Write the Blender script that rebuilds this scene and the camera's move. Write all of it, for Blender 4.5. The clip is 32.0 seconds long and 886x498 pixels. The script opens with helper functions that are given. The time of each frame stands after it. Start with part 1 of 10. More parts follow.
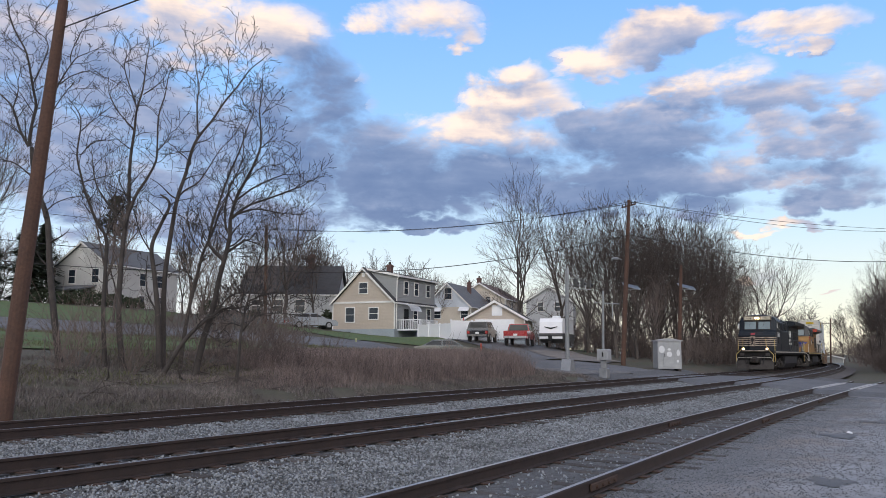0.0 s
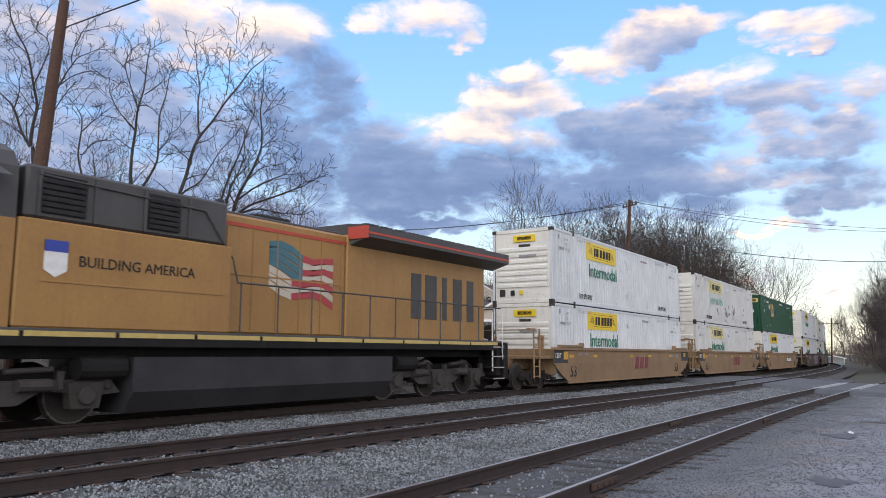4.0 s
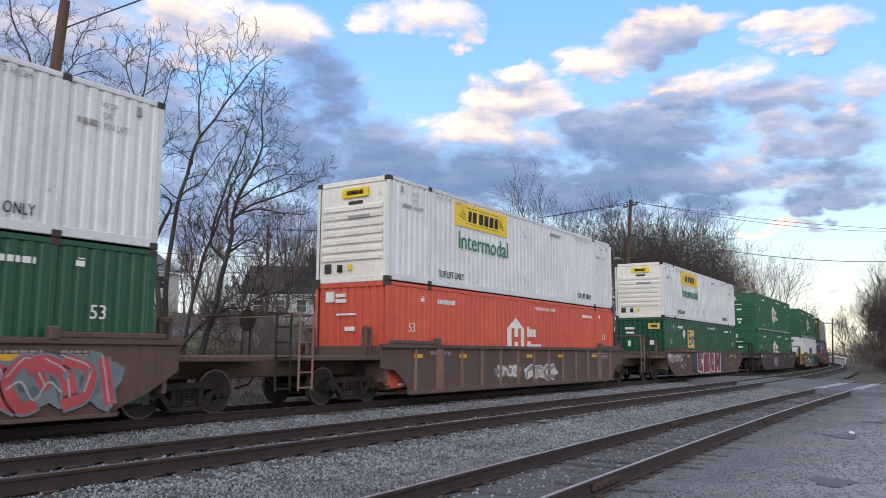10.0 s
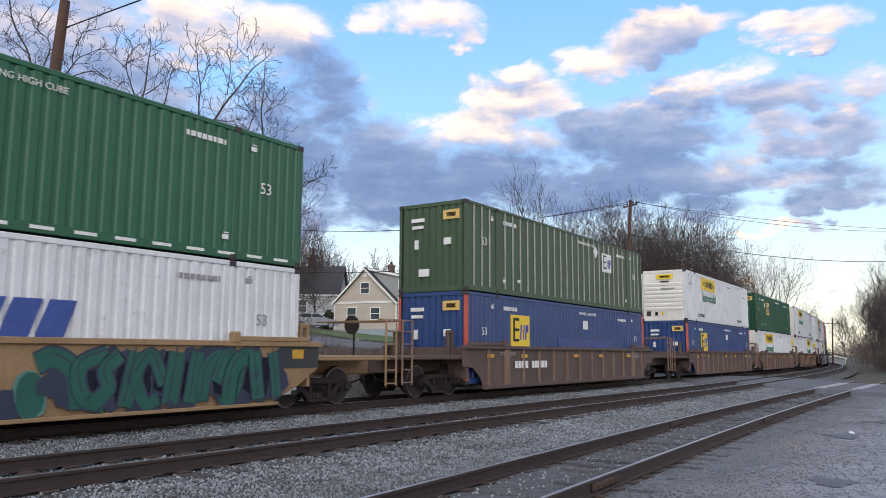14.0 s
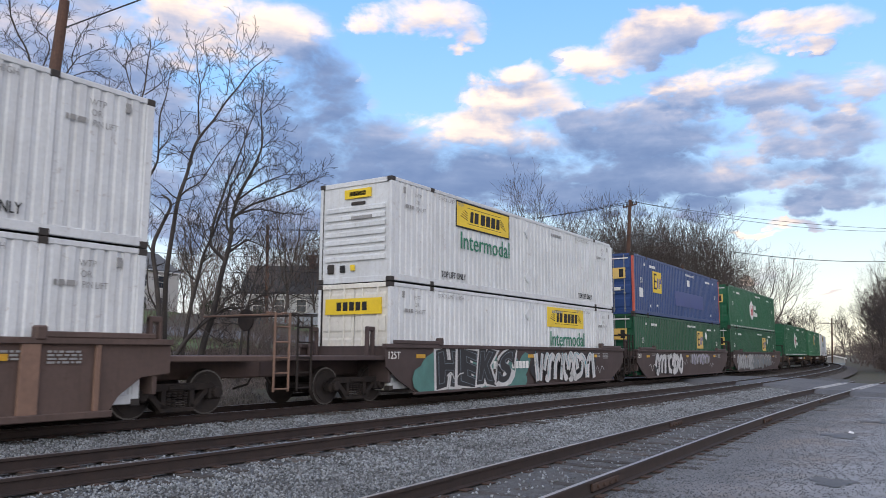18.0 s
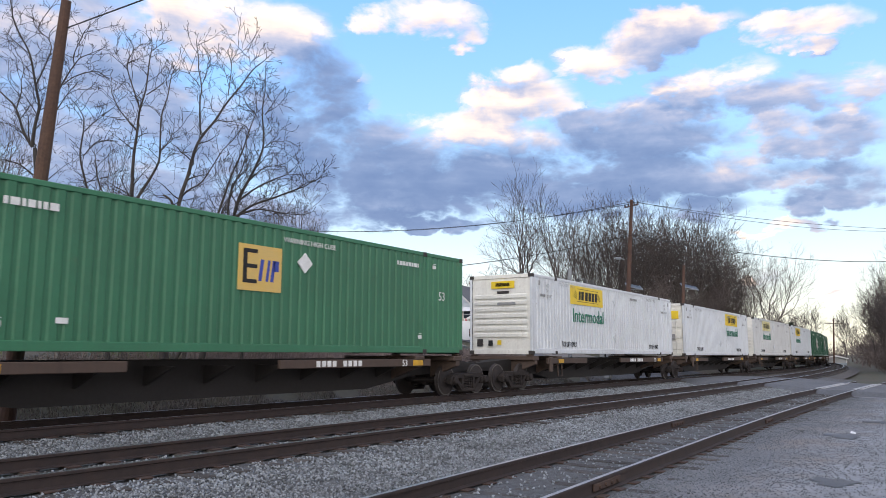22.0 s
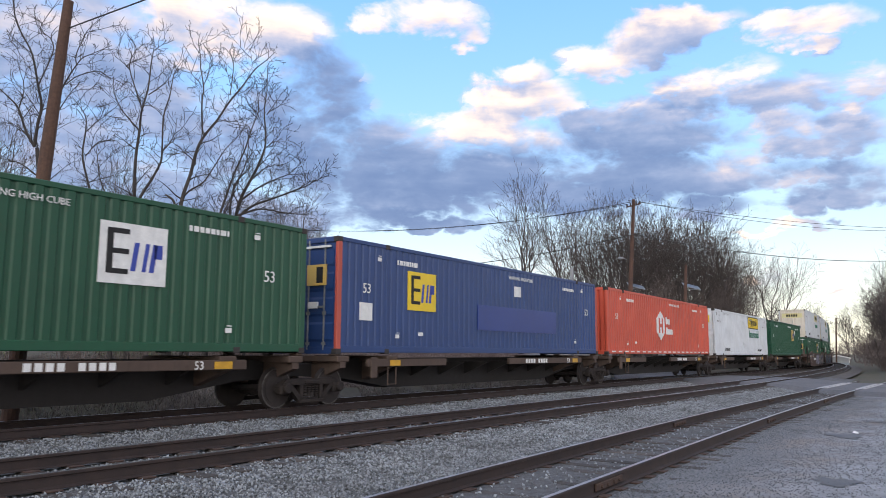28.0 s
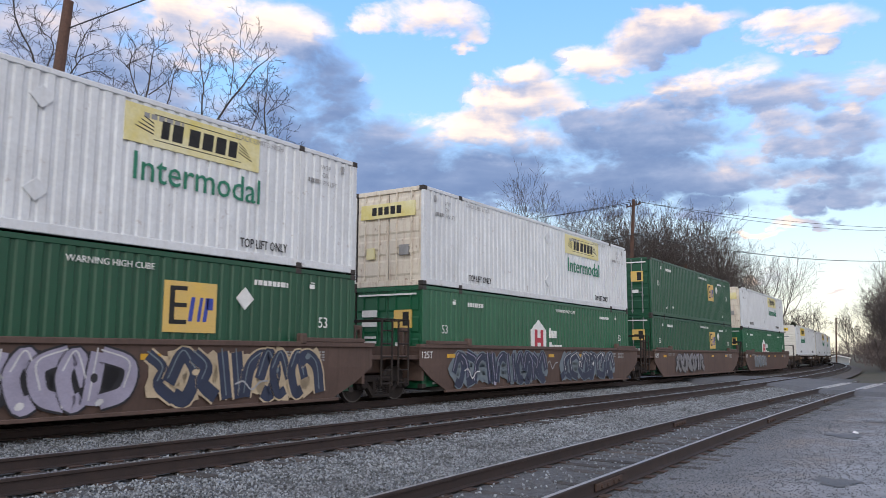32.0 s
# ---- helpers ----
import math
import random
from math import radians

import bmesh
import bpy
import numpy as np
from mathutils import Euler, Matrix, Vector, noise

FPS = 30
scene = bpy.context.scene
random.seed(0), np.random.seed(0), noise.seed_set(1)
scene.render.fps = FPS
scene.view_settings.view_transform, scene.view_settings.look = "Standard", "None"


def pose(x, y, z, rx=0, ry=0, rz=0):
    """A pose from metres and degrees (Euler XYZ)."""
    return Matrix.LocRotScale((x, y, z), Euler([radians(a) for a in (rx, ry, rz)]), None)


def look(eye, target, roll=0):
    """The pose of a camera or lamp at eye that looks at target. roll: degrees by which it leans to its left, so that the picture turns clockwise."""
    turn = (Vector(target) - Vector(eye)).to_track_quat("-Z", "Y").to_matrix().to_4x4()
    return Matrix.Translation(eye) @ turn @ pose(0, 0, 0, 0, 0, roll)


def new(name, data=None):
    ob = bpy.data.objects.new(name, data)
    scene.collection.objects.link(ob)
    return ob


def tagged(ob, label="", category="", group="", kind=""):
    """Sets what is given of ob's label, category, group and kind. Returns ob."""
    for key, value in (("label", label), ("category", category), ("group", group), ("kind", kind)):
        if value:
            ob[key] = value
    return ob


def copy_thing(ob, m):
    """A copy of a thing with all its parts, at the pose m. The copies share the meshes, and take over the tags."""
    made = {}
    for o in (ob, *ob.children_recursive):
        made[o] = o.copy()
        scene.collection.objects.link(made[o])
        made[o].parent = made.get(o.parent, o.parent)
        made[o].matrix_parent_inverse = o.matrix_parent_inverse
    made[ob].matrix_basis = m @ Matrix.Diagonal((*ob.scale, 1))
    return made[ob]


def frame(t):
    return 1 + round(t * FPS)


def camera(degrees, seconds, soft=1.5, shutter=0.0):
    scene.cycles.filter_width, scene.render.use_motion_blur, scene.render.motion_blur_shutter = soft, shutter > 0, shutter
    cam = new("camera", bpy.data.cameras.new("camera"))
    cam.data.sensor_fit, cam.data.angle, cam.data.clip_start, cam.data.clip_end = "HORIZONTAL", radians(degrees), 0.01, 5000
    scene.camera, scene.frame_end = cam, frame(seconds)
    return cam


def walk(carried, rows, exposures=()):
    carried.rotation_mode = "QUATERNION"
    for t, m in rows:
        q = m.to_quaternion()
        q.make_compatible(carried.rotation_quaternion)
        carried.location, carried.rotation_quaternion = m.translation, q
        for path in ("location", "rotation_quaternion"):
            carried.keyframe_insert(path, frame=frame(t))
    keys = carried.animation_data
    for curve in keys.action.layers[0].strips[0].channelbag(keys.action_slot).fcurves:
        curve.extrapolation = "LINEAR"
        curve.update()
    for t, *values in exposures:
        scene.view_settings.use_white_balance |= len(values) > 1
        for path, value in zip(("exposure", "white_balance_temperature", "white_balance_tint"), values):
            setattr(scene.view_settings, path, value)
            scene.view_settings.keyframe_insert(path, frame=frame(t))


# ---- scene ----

# ======== camera: stands beside the tracks, turning a hair on its way ========
EYE = (0.0, 0.0, 1.297)
YAW, PITCH, ROLL = 56.05, 7.64, 0.26


def aim(dyaw=0.0, dpitch=0.0):
    a, b = radians(YAW + dyaw), radians(PITCH + dpitch)
    way = Vector((math.sin(a) * math.cos(b), math.cos(a) * math.cos(b), math.sin(b)))
    return look(EYE, Vector(EYE) + way * 10, ROLL)


cam = camera(59.9, 32.0, 0.62, 0.05)
walk(cam, [(0.0, aim(0)), (1.0, aim(-0.01)), (2.0, aim(-0.03)), (3.0, aim(-0.055)), (5.5, aim(-0.07)),
           (7.0, aim(-0.09)), (9.5, aim(-0.115)), (11.5, aim(-0.125)), (14.5, aim(-0.115)), (17.0, aim(-0.1)),
           (18.5, aim(-0.085)), (20.0, aim(-0.1)), (21.3, aim(-0.12)), (22.0, aim(-0.19, 0.01)),
           (22.5, aim(-0.29, -0.01)), (23.0, aim(-0.35, -0.02)), (23.7, aim(-0.39, -0.02)), (24.4, aim(-0.39, -0.02)),
           (25.0, aim(-0.35, -0.02)), (25.5, aim(-0.34, -0.02)), (28.0, aim(-0.335, -0.02)), (32.0, aim(-0.335, -0.02))],
     [(0.0, 0.31, 6270, 6.5), (1.6, 0.33, 6270, 6.5), (3.0, 0.51, 6270, 6.5), (6.0, 0.47, 6270, 6.5), (8.0, 0.45, 6270, 6.5), (12.0, 0.54, 6270, 6.5), (14.5, 0.53, 6270, 6.5), (18.0, 0.47, 6270, 6.5), (20.5, 0.62, 6270, 6.5), (22.0, 0.59, 6270, 6.5), (23.2, 0.47, 6270, 6.5), (25.5, 0.49, 6270, 6.5), (28.0, 0.59, 6270, 6.5), (30.0, 0.51, 6270, 6.5), (32.0, 0.51, 6270, 6.5)])

# ======== world: dusk sky with broken cloud, and a weak, wide sun ========
SUN_AZ, SUN_EL = -118.0, 24.0      # degrees from +Y towards +X, and above the horizon


def build_world():
    world = bpy.data.worlds.new("dusk_sky")
    scene.world = world
    world.use_nodes = True
    nt = world.node_tree
    nt.nodes.clear()
    N, L = nt.nodes.new, nt.links.new

    def math_(op, a, b=None, c=None, clamp=False):
        n = N("ShaderNodeMath")
        n.operation, n.use_clamp = op, clamp
        for i, v in enumerate((a, b, c)):
            if v is None:
                continue
            if isinstance(v, (int, float)):
                n.inputs[i].default_value = v
            else:
                L(v, n.inputs[i])
        return n.outputs[0]

    def vec(op, a, b=None):
        n = N("ShaderNodeVectorMath")
        n.operation = op
        for i, v in enumerate((a, b)):
            if v is None:
                continue
            if isinstance(v, tuple):
                n.inputs[i].default_value = v
            else:
                L(v, n.inputs[i])
        return n.outputs["Value"] if op in ("LENGTH", "DOT_PRODUCT") else n.outputs[0]

    def mixc(f, a, b, mode="MIX"):
        n = N("ShaderNodeMix")
        n.data_type, n.blend_type = "RGBA", mode
        for s, v in ((n.inputs[0], f), (n.inputs[6], a), (n.inputs[7], b)):
            if isinstance(v, (int, float)):
                s.default_value = v
            elif isinstance(v, tuple):
                s.default_value = (*v, 1)
            else:
                L(v, s)
        return n.outputs[2]

    def ramp(f, stops):
        n = N("ShaderNodeValToRGB")
        n.color_ramp.interpolation = "B_SPLINE"
        while len(n.color_ramp.elements) < len(stops):
            n.color_ramp.elements.new(0.5)
        for e, (pos, col) in zip(n.color_ramp.elements, stops):
            e.position, e.color = pos, (*col, 1)
        L(f, n.inputs[0])
        return n.outputs[0]

    def fbm(v, scale, detail, rough=0.55, warp=0.0):
        n = N("ShaderNodeTexNoise")
        n.inputs["Scale"].default_value, n.inputs["Detail"].default_value = scale, detail
        n.inputs["Roughness"].default_value, n.inputs["Distortion"].default_value = rough, warp
        L(v, n.inputs["Vector"])
        return n.outputs["Fac"]

    way = N("ShaderNodeTexCoord").outputs["Generated"]
    sep = N("ShaderNodeSeparateXYZ")
    L(way, sep.inputs[0])
    dx, dy, dz = sep.outputs
    az = math_("MULTIPLY", math_("ARCTAN2", dx, dy), 57.2958)
    el = math_("MULTIPLY", math_("ARCSINE", dz), 57.2958)
    # clear sky
    sky = N("ShaderNodeTexSky")
    sky.sky_type, sky.sun_disc = "NISHITA", False
    sky.sun_elevation, sky.sun_rotation = radians(6), radians(SUN_AZ)
    sky.air_density, sky.dust_density, sky.ozone_density = 1.0, 1.2, 1.5
    nish = mixc(1.0, sky.outputs[0], (0.10, 0.10, 0.10), "MULTIPLY")
    t_el = math_("DIVIDE", el, 50.0, clamp=True)
    blue = ramp(t_el, [(0.0, (0.92, 0.86, 0.77)), (0.06, (0.92, 0.90, 0.86)), (0.16, (0.66, 0.81, 0.97)),
                       (0.30, (0.36, 0.61, 0.98)), (0.52, (0.22, 0.45, 0.93)), (1.0, (0.15, 0.36, 0.78))])
    side = ramp(math_("ADD", math_("MULTIPLY", math_("COSINE", math_("MULTIPLY", math_("SUBTRACT", az, 84.0), 0.01745)), 0.5), 0.5),
                [(0.0, (0.95, 0.97, 1.04)), (0.86, (0.93, 0.97, 1.03)), (1.0, (1.12, 0.97, 0.78))])
    low = math_("SUBTRACT", 1.0, math_("DIVIDE", el, 14.0, clamp=True))
    warm = mixc(low, (1, 1, 1), side)
    clear = mixc(0.12, mixc(1.0, blue, warm, "MULTIPLY"), nish)
    # cloud: banks at azimuth, elevation, half width, half height (degrees), tone
    comb = N("ShaderNodeCombineXYZ")
    L(az, comb.inputs[0]), L(el, comb.inputs[1])

    def field(p, tones):
        """Cloud thickness at p, and the tone of the banks there."""
        flat = vec("MULTIPLY", p, (0.70, 1.25, 1.0))
        soft = fbm(flat, 0.23, 8.0, 0.57, 0.35)
        puff = math_("ABSOLUTE", math_("SUBTRACT", math_("MULTIPLY", fbm(vec("ADD", flat, (13.0, 5.0, 2.0)), 0.42, 6.0, 0.52), 2.0), 1.0))
        rough = math_("ADD", math_("MULTIPLY", math_("SUBTRACT", soft, 0.5), 3.6), math_("MULTIPLY", math_("SUBTRACT", puff, 0.17), 1.3))
        shift = N("ShaderNodeCombineXYZ")
        L(math_("MULTIPLY", math_("SUBTRACT", soft, 0.5), 6.0), shift.inputs[0])
        L(math_("MULTIPLY", math_("SUBTRACT", puff, 0.2), 2.4), shift.inputs[1])
        q = vec("ADD", vec("ADD", p, (1.0, 0.8, 0.0)), shift.outputs[0])
        near, total_, tone = None, None, None
        for a, e, w, h, b in BANKS:
            r = vec("MULTIPLY", vec("SUBTRACT", q, (a, e, 0)), (1 / w, 1 / h, 0))
            d = math_("SUBTRACT", 1.0, vec("DOT_PRODUCT", r, r))
            near = d if near is None else math_("SMOOTH_MAX", near, d, 0.25)
            if tones:
                k = math_("MAXIMUM", math_("ADD", d, 0.35), 0.004)
                k = math_("MULTIPLY", k, k)
                total_ = k if total_ is None else math_("ADD", total_, k)
                kb = math_("MULTIPLY", k, b)
                tone = kb if tone is None else math_("ADD", tone, kb)
        near = math_("MULTIPLY", math_("MINIMUM", math_("MAXIMUM", near, -1.0), 0.78), 0.88)
        return math_("ADD", near, rough), (math_("DIVIDE", tone, total_) if tones else None)

    p = comb.outputs[0]
    D, V = field(p, True)
    D2, _ = field(vec("ADD", p, (-0.5, 1.15, 0.0)), False)
    rest = math_("MULTIPLY", math_("SUBTRACT", fbm(vec("MULTIPLY", way, (1.0, 1.0, 2.6)), 2.6, 5, 0.6), 0.42), 3.0)
    out = math_("MULTIPLY", math_("SUBTRACT", math_("ABSOLUTE", math_("SUBTRACT", az, 56.0)), 40.0), 0.12, clamp=True)
    out = math_("MAXIMUM", out, math_("MULTIPLY", math_("SUBTRACT", el, 29.0), 0.15, clamp=True))
    D = math_("ADD", math_("MULTIPLY", D, math_("SUBTRACT", 1.0, out)), math_("MULTIPLY", rest, out))
    mask = math_("MULTIPLY", math_("ADD", D, 0.48), 0.88, clamp=True)
    mask = math_("MULTIPLY", math_("MULTIPLY", mask, mask), math_("SUBTRACT", 3.0, math_("MULTIPLY", mask, 2.0)))
    mask = math_("MULTIPLY", mask, math_("DIVIDE", el, 2.0, clamp=True), clamp=True)
    lit = math_("ADD", V, math_("MULTIPLY", math_("SUBTRACT", D, D2), 0.22))
    lit = math_("SUBTRACT", lit, math_("MULTIPLY", math_("SUBTRACT", D, 0.10), 0.16))
    streaks = fbm(vec("MULTIPLY", p, (0.22, 1.1, 1.0)), 0.55, 4.0, 0.55, 0.2)
    lit = math_("ADD", lit, math_("MULTIPLY", math_("SUBTRACT", streaks, 0.47), 0.75))
    cloud = ramp(lit, [(0.0, (0.125, 0.175, 0.325)), (0.28, (0.185, 0.240, 0.395)), (0.5, (0.31, 0.345, 0.49)),
                       (0.68, (0.52, 0.47, 0.53)), (0.86, (0.88, 0.68, 0.57)), (1.0, (1.02, 0.80, 0.65))])
    total = mixc(math_("MULTIPLY", mask, 0.94), clear, cloud)
    # below the horizon: dull ground colour
    total = mixc(math_("MULTIPLY", el, -2.0, clamp=True), total, (0.12, 0.11, 0.10))
    bg = N("ShaderNodeBackground")
    bg.inputs["Strength"].default_value = 1.0
    L(total, bg.inputs["Color"])
    o = N("ShaderNodeOutputWorld")
    L(bg.outputs[0], o.inputs["Surface"])


BANKS = [(27.0, 18.5, 11.1, 7.08, 0.50), (34.1, 14.2, 12.2, 5.39, 0.42), (40.8, 23.1, 7.0, 2.83, 0.80), (46.4, 17.9, 4.6, 5.22, 0.22), (48.2, 13.0, 7.1, 3.72, 0.20), (28.2, 22.3, 7.6, 2.79, 0.62),
         (58.9, 13.5, 13.9, 2.99, 0.20), (67.4, 14.5, 8.3, 2.44, 0.26), (58.7, 16.8, 5.0, 1.64, 0.86), (63.2, 15.9, 3.4, 1.43, 0.70), (63.3, 19.0, 3.9, 1.69, 0.82), (70.0, 17.4, 6.1, 1.43, 0.40),
         (74.0, 17.3, 2.4, 1.01, 0.62), (68.9, 21.3, 3.1, 1.40, 0.80), (71.8, 22.5, 3.7, 1.36, 0.62), (78.0, 19.8, 3.2, 1.27, 0.78), (76.1, 19.4, 3.5, 0.99, 0.55), (81.1, 15.7, 2.7, 1.57, 0.70),
         (81.0, 14.6, 2.5, 1.13, 0.40), (77.7, 14.0, 2.2, 1.31, 0.62), (73.8, 13.5, 3.5, 1.11, 0.42), (85.4, 11.9, 2.3, 1.54, 0.36), (86.1, 18.1, 2.0, 1.27, 0.66), (83.0, 22.3, 3.9, 1.27, 0.74),
         (55.0, 24.8, 4.9, 1.61, 0.84), (58.1, 23.7, 1.8, 1.01, 0.74), (75.5, 10.8, 3.6, 0.95, 0.34), (80.9, 12.0, 2.1, 0.46, 0.55), (53.3, 11.7, 3.6, 0.71, 0.62),
         (49.1, 10.3, 6.3, 1.08, 0.26), (56.7, 10.0, 7.2, 0.59, 0.30), (63.6, 12.2, 5.1, 0.91, 0.40), (78.6, 8.9, 2.2, 0.35, 0.66), (79.6, 5.5, 0.9, 0.19, 0.72), (83.7, 4.7, 0.8, 0.19, 0.66),
         (81.8, 9.4, 1.7, 0.34, 0.70), (82.7, 12.5, 1.7, 0.60, 0.58),
         (65.3, 13.0, 13.6, 2.88, 0.20), (71.5, 15.7, 8.0, 1.59, 0.36), (80.2, 18.1, 6.2, 1.26, 0.46), (77.3, 12.7, 6.4, 1.17, 0.36), (84.0, 10.9, 3.7, 0.89, 0.42),
         (84.9, 15.1, 2.7, 1.81, 0.50), (38.1, 10.5, 11.5, 2.40, 0.42), (52.4, 15.6, 6.9, 2.06, 0.30), (62.4, 20.8, 2.6, 1.19, 0.60), (73.9, 23.6, 4.8, 1.11, 0.60)]
build_world()

sun = new("sun", bpy.data.lights.new("sun", "SUN"))
sun.data.energy, sun.data.angle, sun.data.color = 1.4, radians(70), (1.0, 0.95, 0.89)
_a, _e = radians(SUN_AZ), radians(SUN_EL)
sun.matrix_world = look((0, 0, 60), Vector((0, 0, 60)) - Vector((math.sin(_a) * math.cos(_e), math.cos(_a) * math.cos(_e), math.sin(_e))))

# ======== mesh builder ========


class Shape:
    """Gathers vertices and faces of one part."""

    def __init__(self):
        self.v, self.f, self.m = [], [], []

    def add(self, verts, faces, mi=0):
        k = len(self.v)
        self.v.extend(verts)
        for f in faces:
            self.f.append(tuple(i + k for i in f))
            self.m.append(mi)
        return self

    def box(self, x0, y0, z0, x1, y1, z1, c=0.0, mi=0):
        if c <= 0:
            vs = [(x, y, z) for x in (x0, x1) for y in (y0, y1) for z in (z0, z1)]
            fs = [(0, 1, 3, 2), (4, 6, 7, 5), (0, 4, 5, 1), (2, 3, 7, 6), (0, 2, 6, 4), (1, 5, 7, 3)]
            return self.add(vs, fs, mi)
        # chamfered: faces inset by c
        X, Y, Z = (x0, x1), (y0, y1), (z0, z1)
        s = (1, -1)
        vs, idx = [], {}
        for i in (0, 1):
            for j in (0, 1):
                for k in (0, 1):
                    for ax in range(3):
                        px = X[i] + (0 if ax == 0 else s[i] * c)
                        py = Y[j] + (0 if ax == 1 else s[j] * c)
                        pz = Z[k] + (0 if ax == 2 else s[k] * c)
                        idx[i, j, k, ax] = len(vs)
                        vs.append((px, py, pz))
        I = idx
        fs = []
        for e in (0, 1):
            a = [I[e, 0, 0, 0], I[e, 1, 0, 0], I[e, 1, 1, 0], I[e, 0, 1, 0]]
            b = [I[0, e, 0, 1], I[1, e, 0, 1], I[1, e, 1, 1], I[0, e, 1, 1]]
            d = [I[0, 0, e, 2], I[1, 0, e, 2], I[1, 1, e, 2], I[0, 1, e, 2]]
            fs += [a if e else a[::-1], b[::-1] if e else b, d if e else d[::-1]]
        for i in (0, 1):
            for j in (0, 1):
                q = [I[i, j, 0, 0], I[i, j, 1, 0], I[i, j, 1, 1], I[i, j, 0, 1]]
                fs.append(q if (i + j) % 2 else q[::-1])
                q = [I[i, 0, j, 0], I[i, 1, j, 0], I[i, 1, j, 2], I[i, 0, j, 2]]
                fs.append(q[::-1] if (i + j) % 2 else q)
                q = [I[0, i, j, 1], I[1, i, j, 1], I[1, i, j, 2], I[0, i, j, 2]]
                fs.append(q if (i + j) % 2 else q[::-1])
        for i in (0, 1):
            for j in (0, 1):
                for k in (0, 1):
                    t = (I[i, j, k, 0], I[i, j, k, 1], I[i, j, k, 2])
                    fs.append(t if (i + j + k) % 2 else t[::-1])
        return self.add(vs, fs, mi)

    def prism(self, pts, axis, a, b, mi=0):
        """A closed outline pts (two coordinates) drawn out along axis from a to b."""
        n = len(pts)

        def put(p, h):
            return {"x": (h, p[0], p[1]), "y": (p[0], h, p[1]), "z": (p[0], p[1], h)}[axis]
        vs = [put(p, a) for p in pts] + [put(p, b) for p in pts]
        fs = [tuple(range(n))[::-1], tuple(range(n, 2 * n))] + [(i, (i + 1) % n, n + (i + 1) % n, n + i) for i in range(n)]
        return self.add(vs, fs, mi)

    def tube(self, pts, radii, n=8, mi=0, cap=True):
        pts = [Vector(p) for p in pts]
        if isinstance(radii, (int, float)):
            radii = [radii] * len(pts)
        vs, fs = [], []
        side = None
        for i, p in enumerate(pts):
            t = (pts[min(i + 1, len(pts) - 1)] - pts[max(i - 1, 0)])
            t = t.normalized() if t.length > 1e-9 else Vector((0, 0, 1))
            if side is None:
                side = t.orthogonal().normalized()
            side = (side - t * side.dot(t))
            side = side.normalized() if side.length > 1e-6 else t.orthogonal().normalized()
            up = t.cross(side)
            for k in range(n):
                a = 2 * math.pi * k / n
                vs.append(tuple(p + (side * math.cos(a) + up * math.sin(a)) * radii[i]))
        for i in range(len(pts) - 1):
            for k in range(n):
                fs.append((i * n + k, i * n + (k + 1) % n, (i + 1) * n + (k + 1) % n, (i + 1) * n + k))
        if cap:
            fs.append(tuple(range(n))[::-1])
            fs.append(tuple(range((len(pts) - 1) * n, len(pts) * n)))
        return self.add(vs, fs, mi)

    def disc(self, c, axis, r, h, n=20, mi=0, bevel=0.0):
        """A round slab centred on c, its axis along x, y or z."""
        d = {"x": Vector((1, 0, 0)), "y": Vector((0, 1, 0)), "z": Vector((0, 0, 1))}[axis]
        c = Vector(c)
        if bevel:
            return self.tube([c - d * h / 2, c - d * (h / 2 - bevel), c + d * (h / 2 - bevel), c + d * h / 2],
                             [r - bevel, r, r, r - bevel], n, mi)
        return self.tube([c - d * h / 2, c + d * h / 2], r, n, mi)

    def quad(self, a, b, c, d, mi=0):
        return self.add([a, b, c, d], [(0, 1, 2, 3)], mi)

    def mesh(self, name, mats, smooth=False):
        me = bpy.data.meshes.new(name)
        me.from_pydata(self.v, [], self.f)
        for m in (mats if isinstance(mats, (list, tuple)) else [mats]):
            me.materials.append(m)
        if any(self.m):
            me.polygons.foreach_set("material_index", self.m)
        if smooth:
            me.polygons.foreach_set("use_smooth", [True] * len(self.f))
        me.update()
        return me


def part(name, shape, material, parent=None, label="", smooth=False, kind=""):
    """One mesh object from a Shape (or a ready mesh), under parent."""
    me = shape if isinstance(shape, bpy.types.Mesh) else shape.mesh(name, material, smooth)
    ob = new(name, me)
    ob.parent = parent
    return tagged(ob, label, kind=kind)


def thing(name, label, category, group="", kind="", m=None):
    ob = tagged(new(name), label, category, group, kind)
    ob.empty_display_size = 0.2
    if m is not None:
        ob.matrix_basis = m
    return ob


def raw_mesh(name, verts, faces, mat, smooth=False):
    """A mesh from number arrays: verts n x 3, faces m x k."""
    verts, faces = np.asarray(verts, "f4"), np.asarray(faces, "i4")
    me = bpy.data.meshes.new(name)
    me.vertices.add(len(verts))
    me.vertices.foreach_set("co", verts.ravel())
    k = faces.shape[1]
    me.loops.add(faces.size)
    me.loops.foreach_set("vertex_index", faces.ravel())
    me.polygons.add(len(faces))
    me.polygons.foreach_set("loop_start", np.arange(0, faces.size, k, dtype="i4"))
    if smooth:
        me.polygons.foreach_set("use_smooth", np.ones(len(faces), bool))
    me.materials.append(mat)
    me.update(calc_edges=True)
    return me


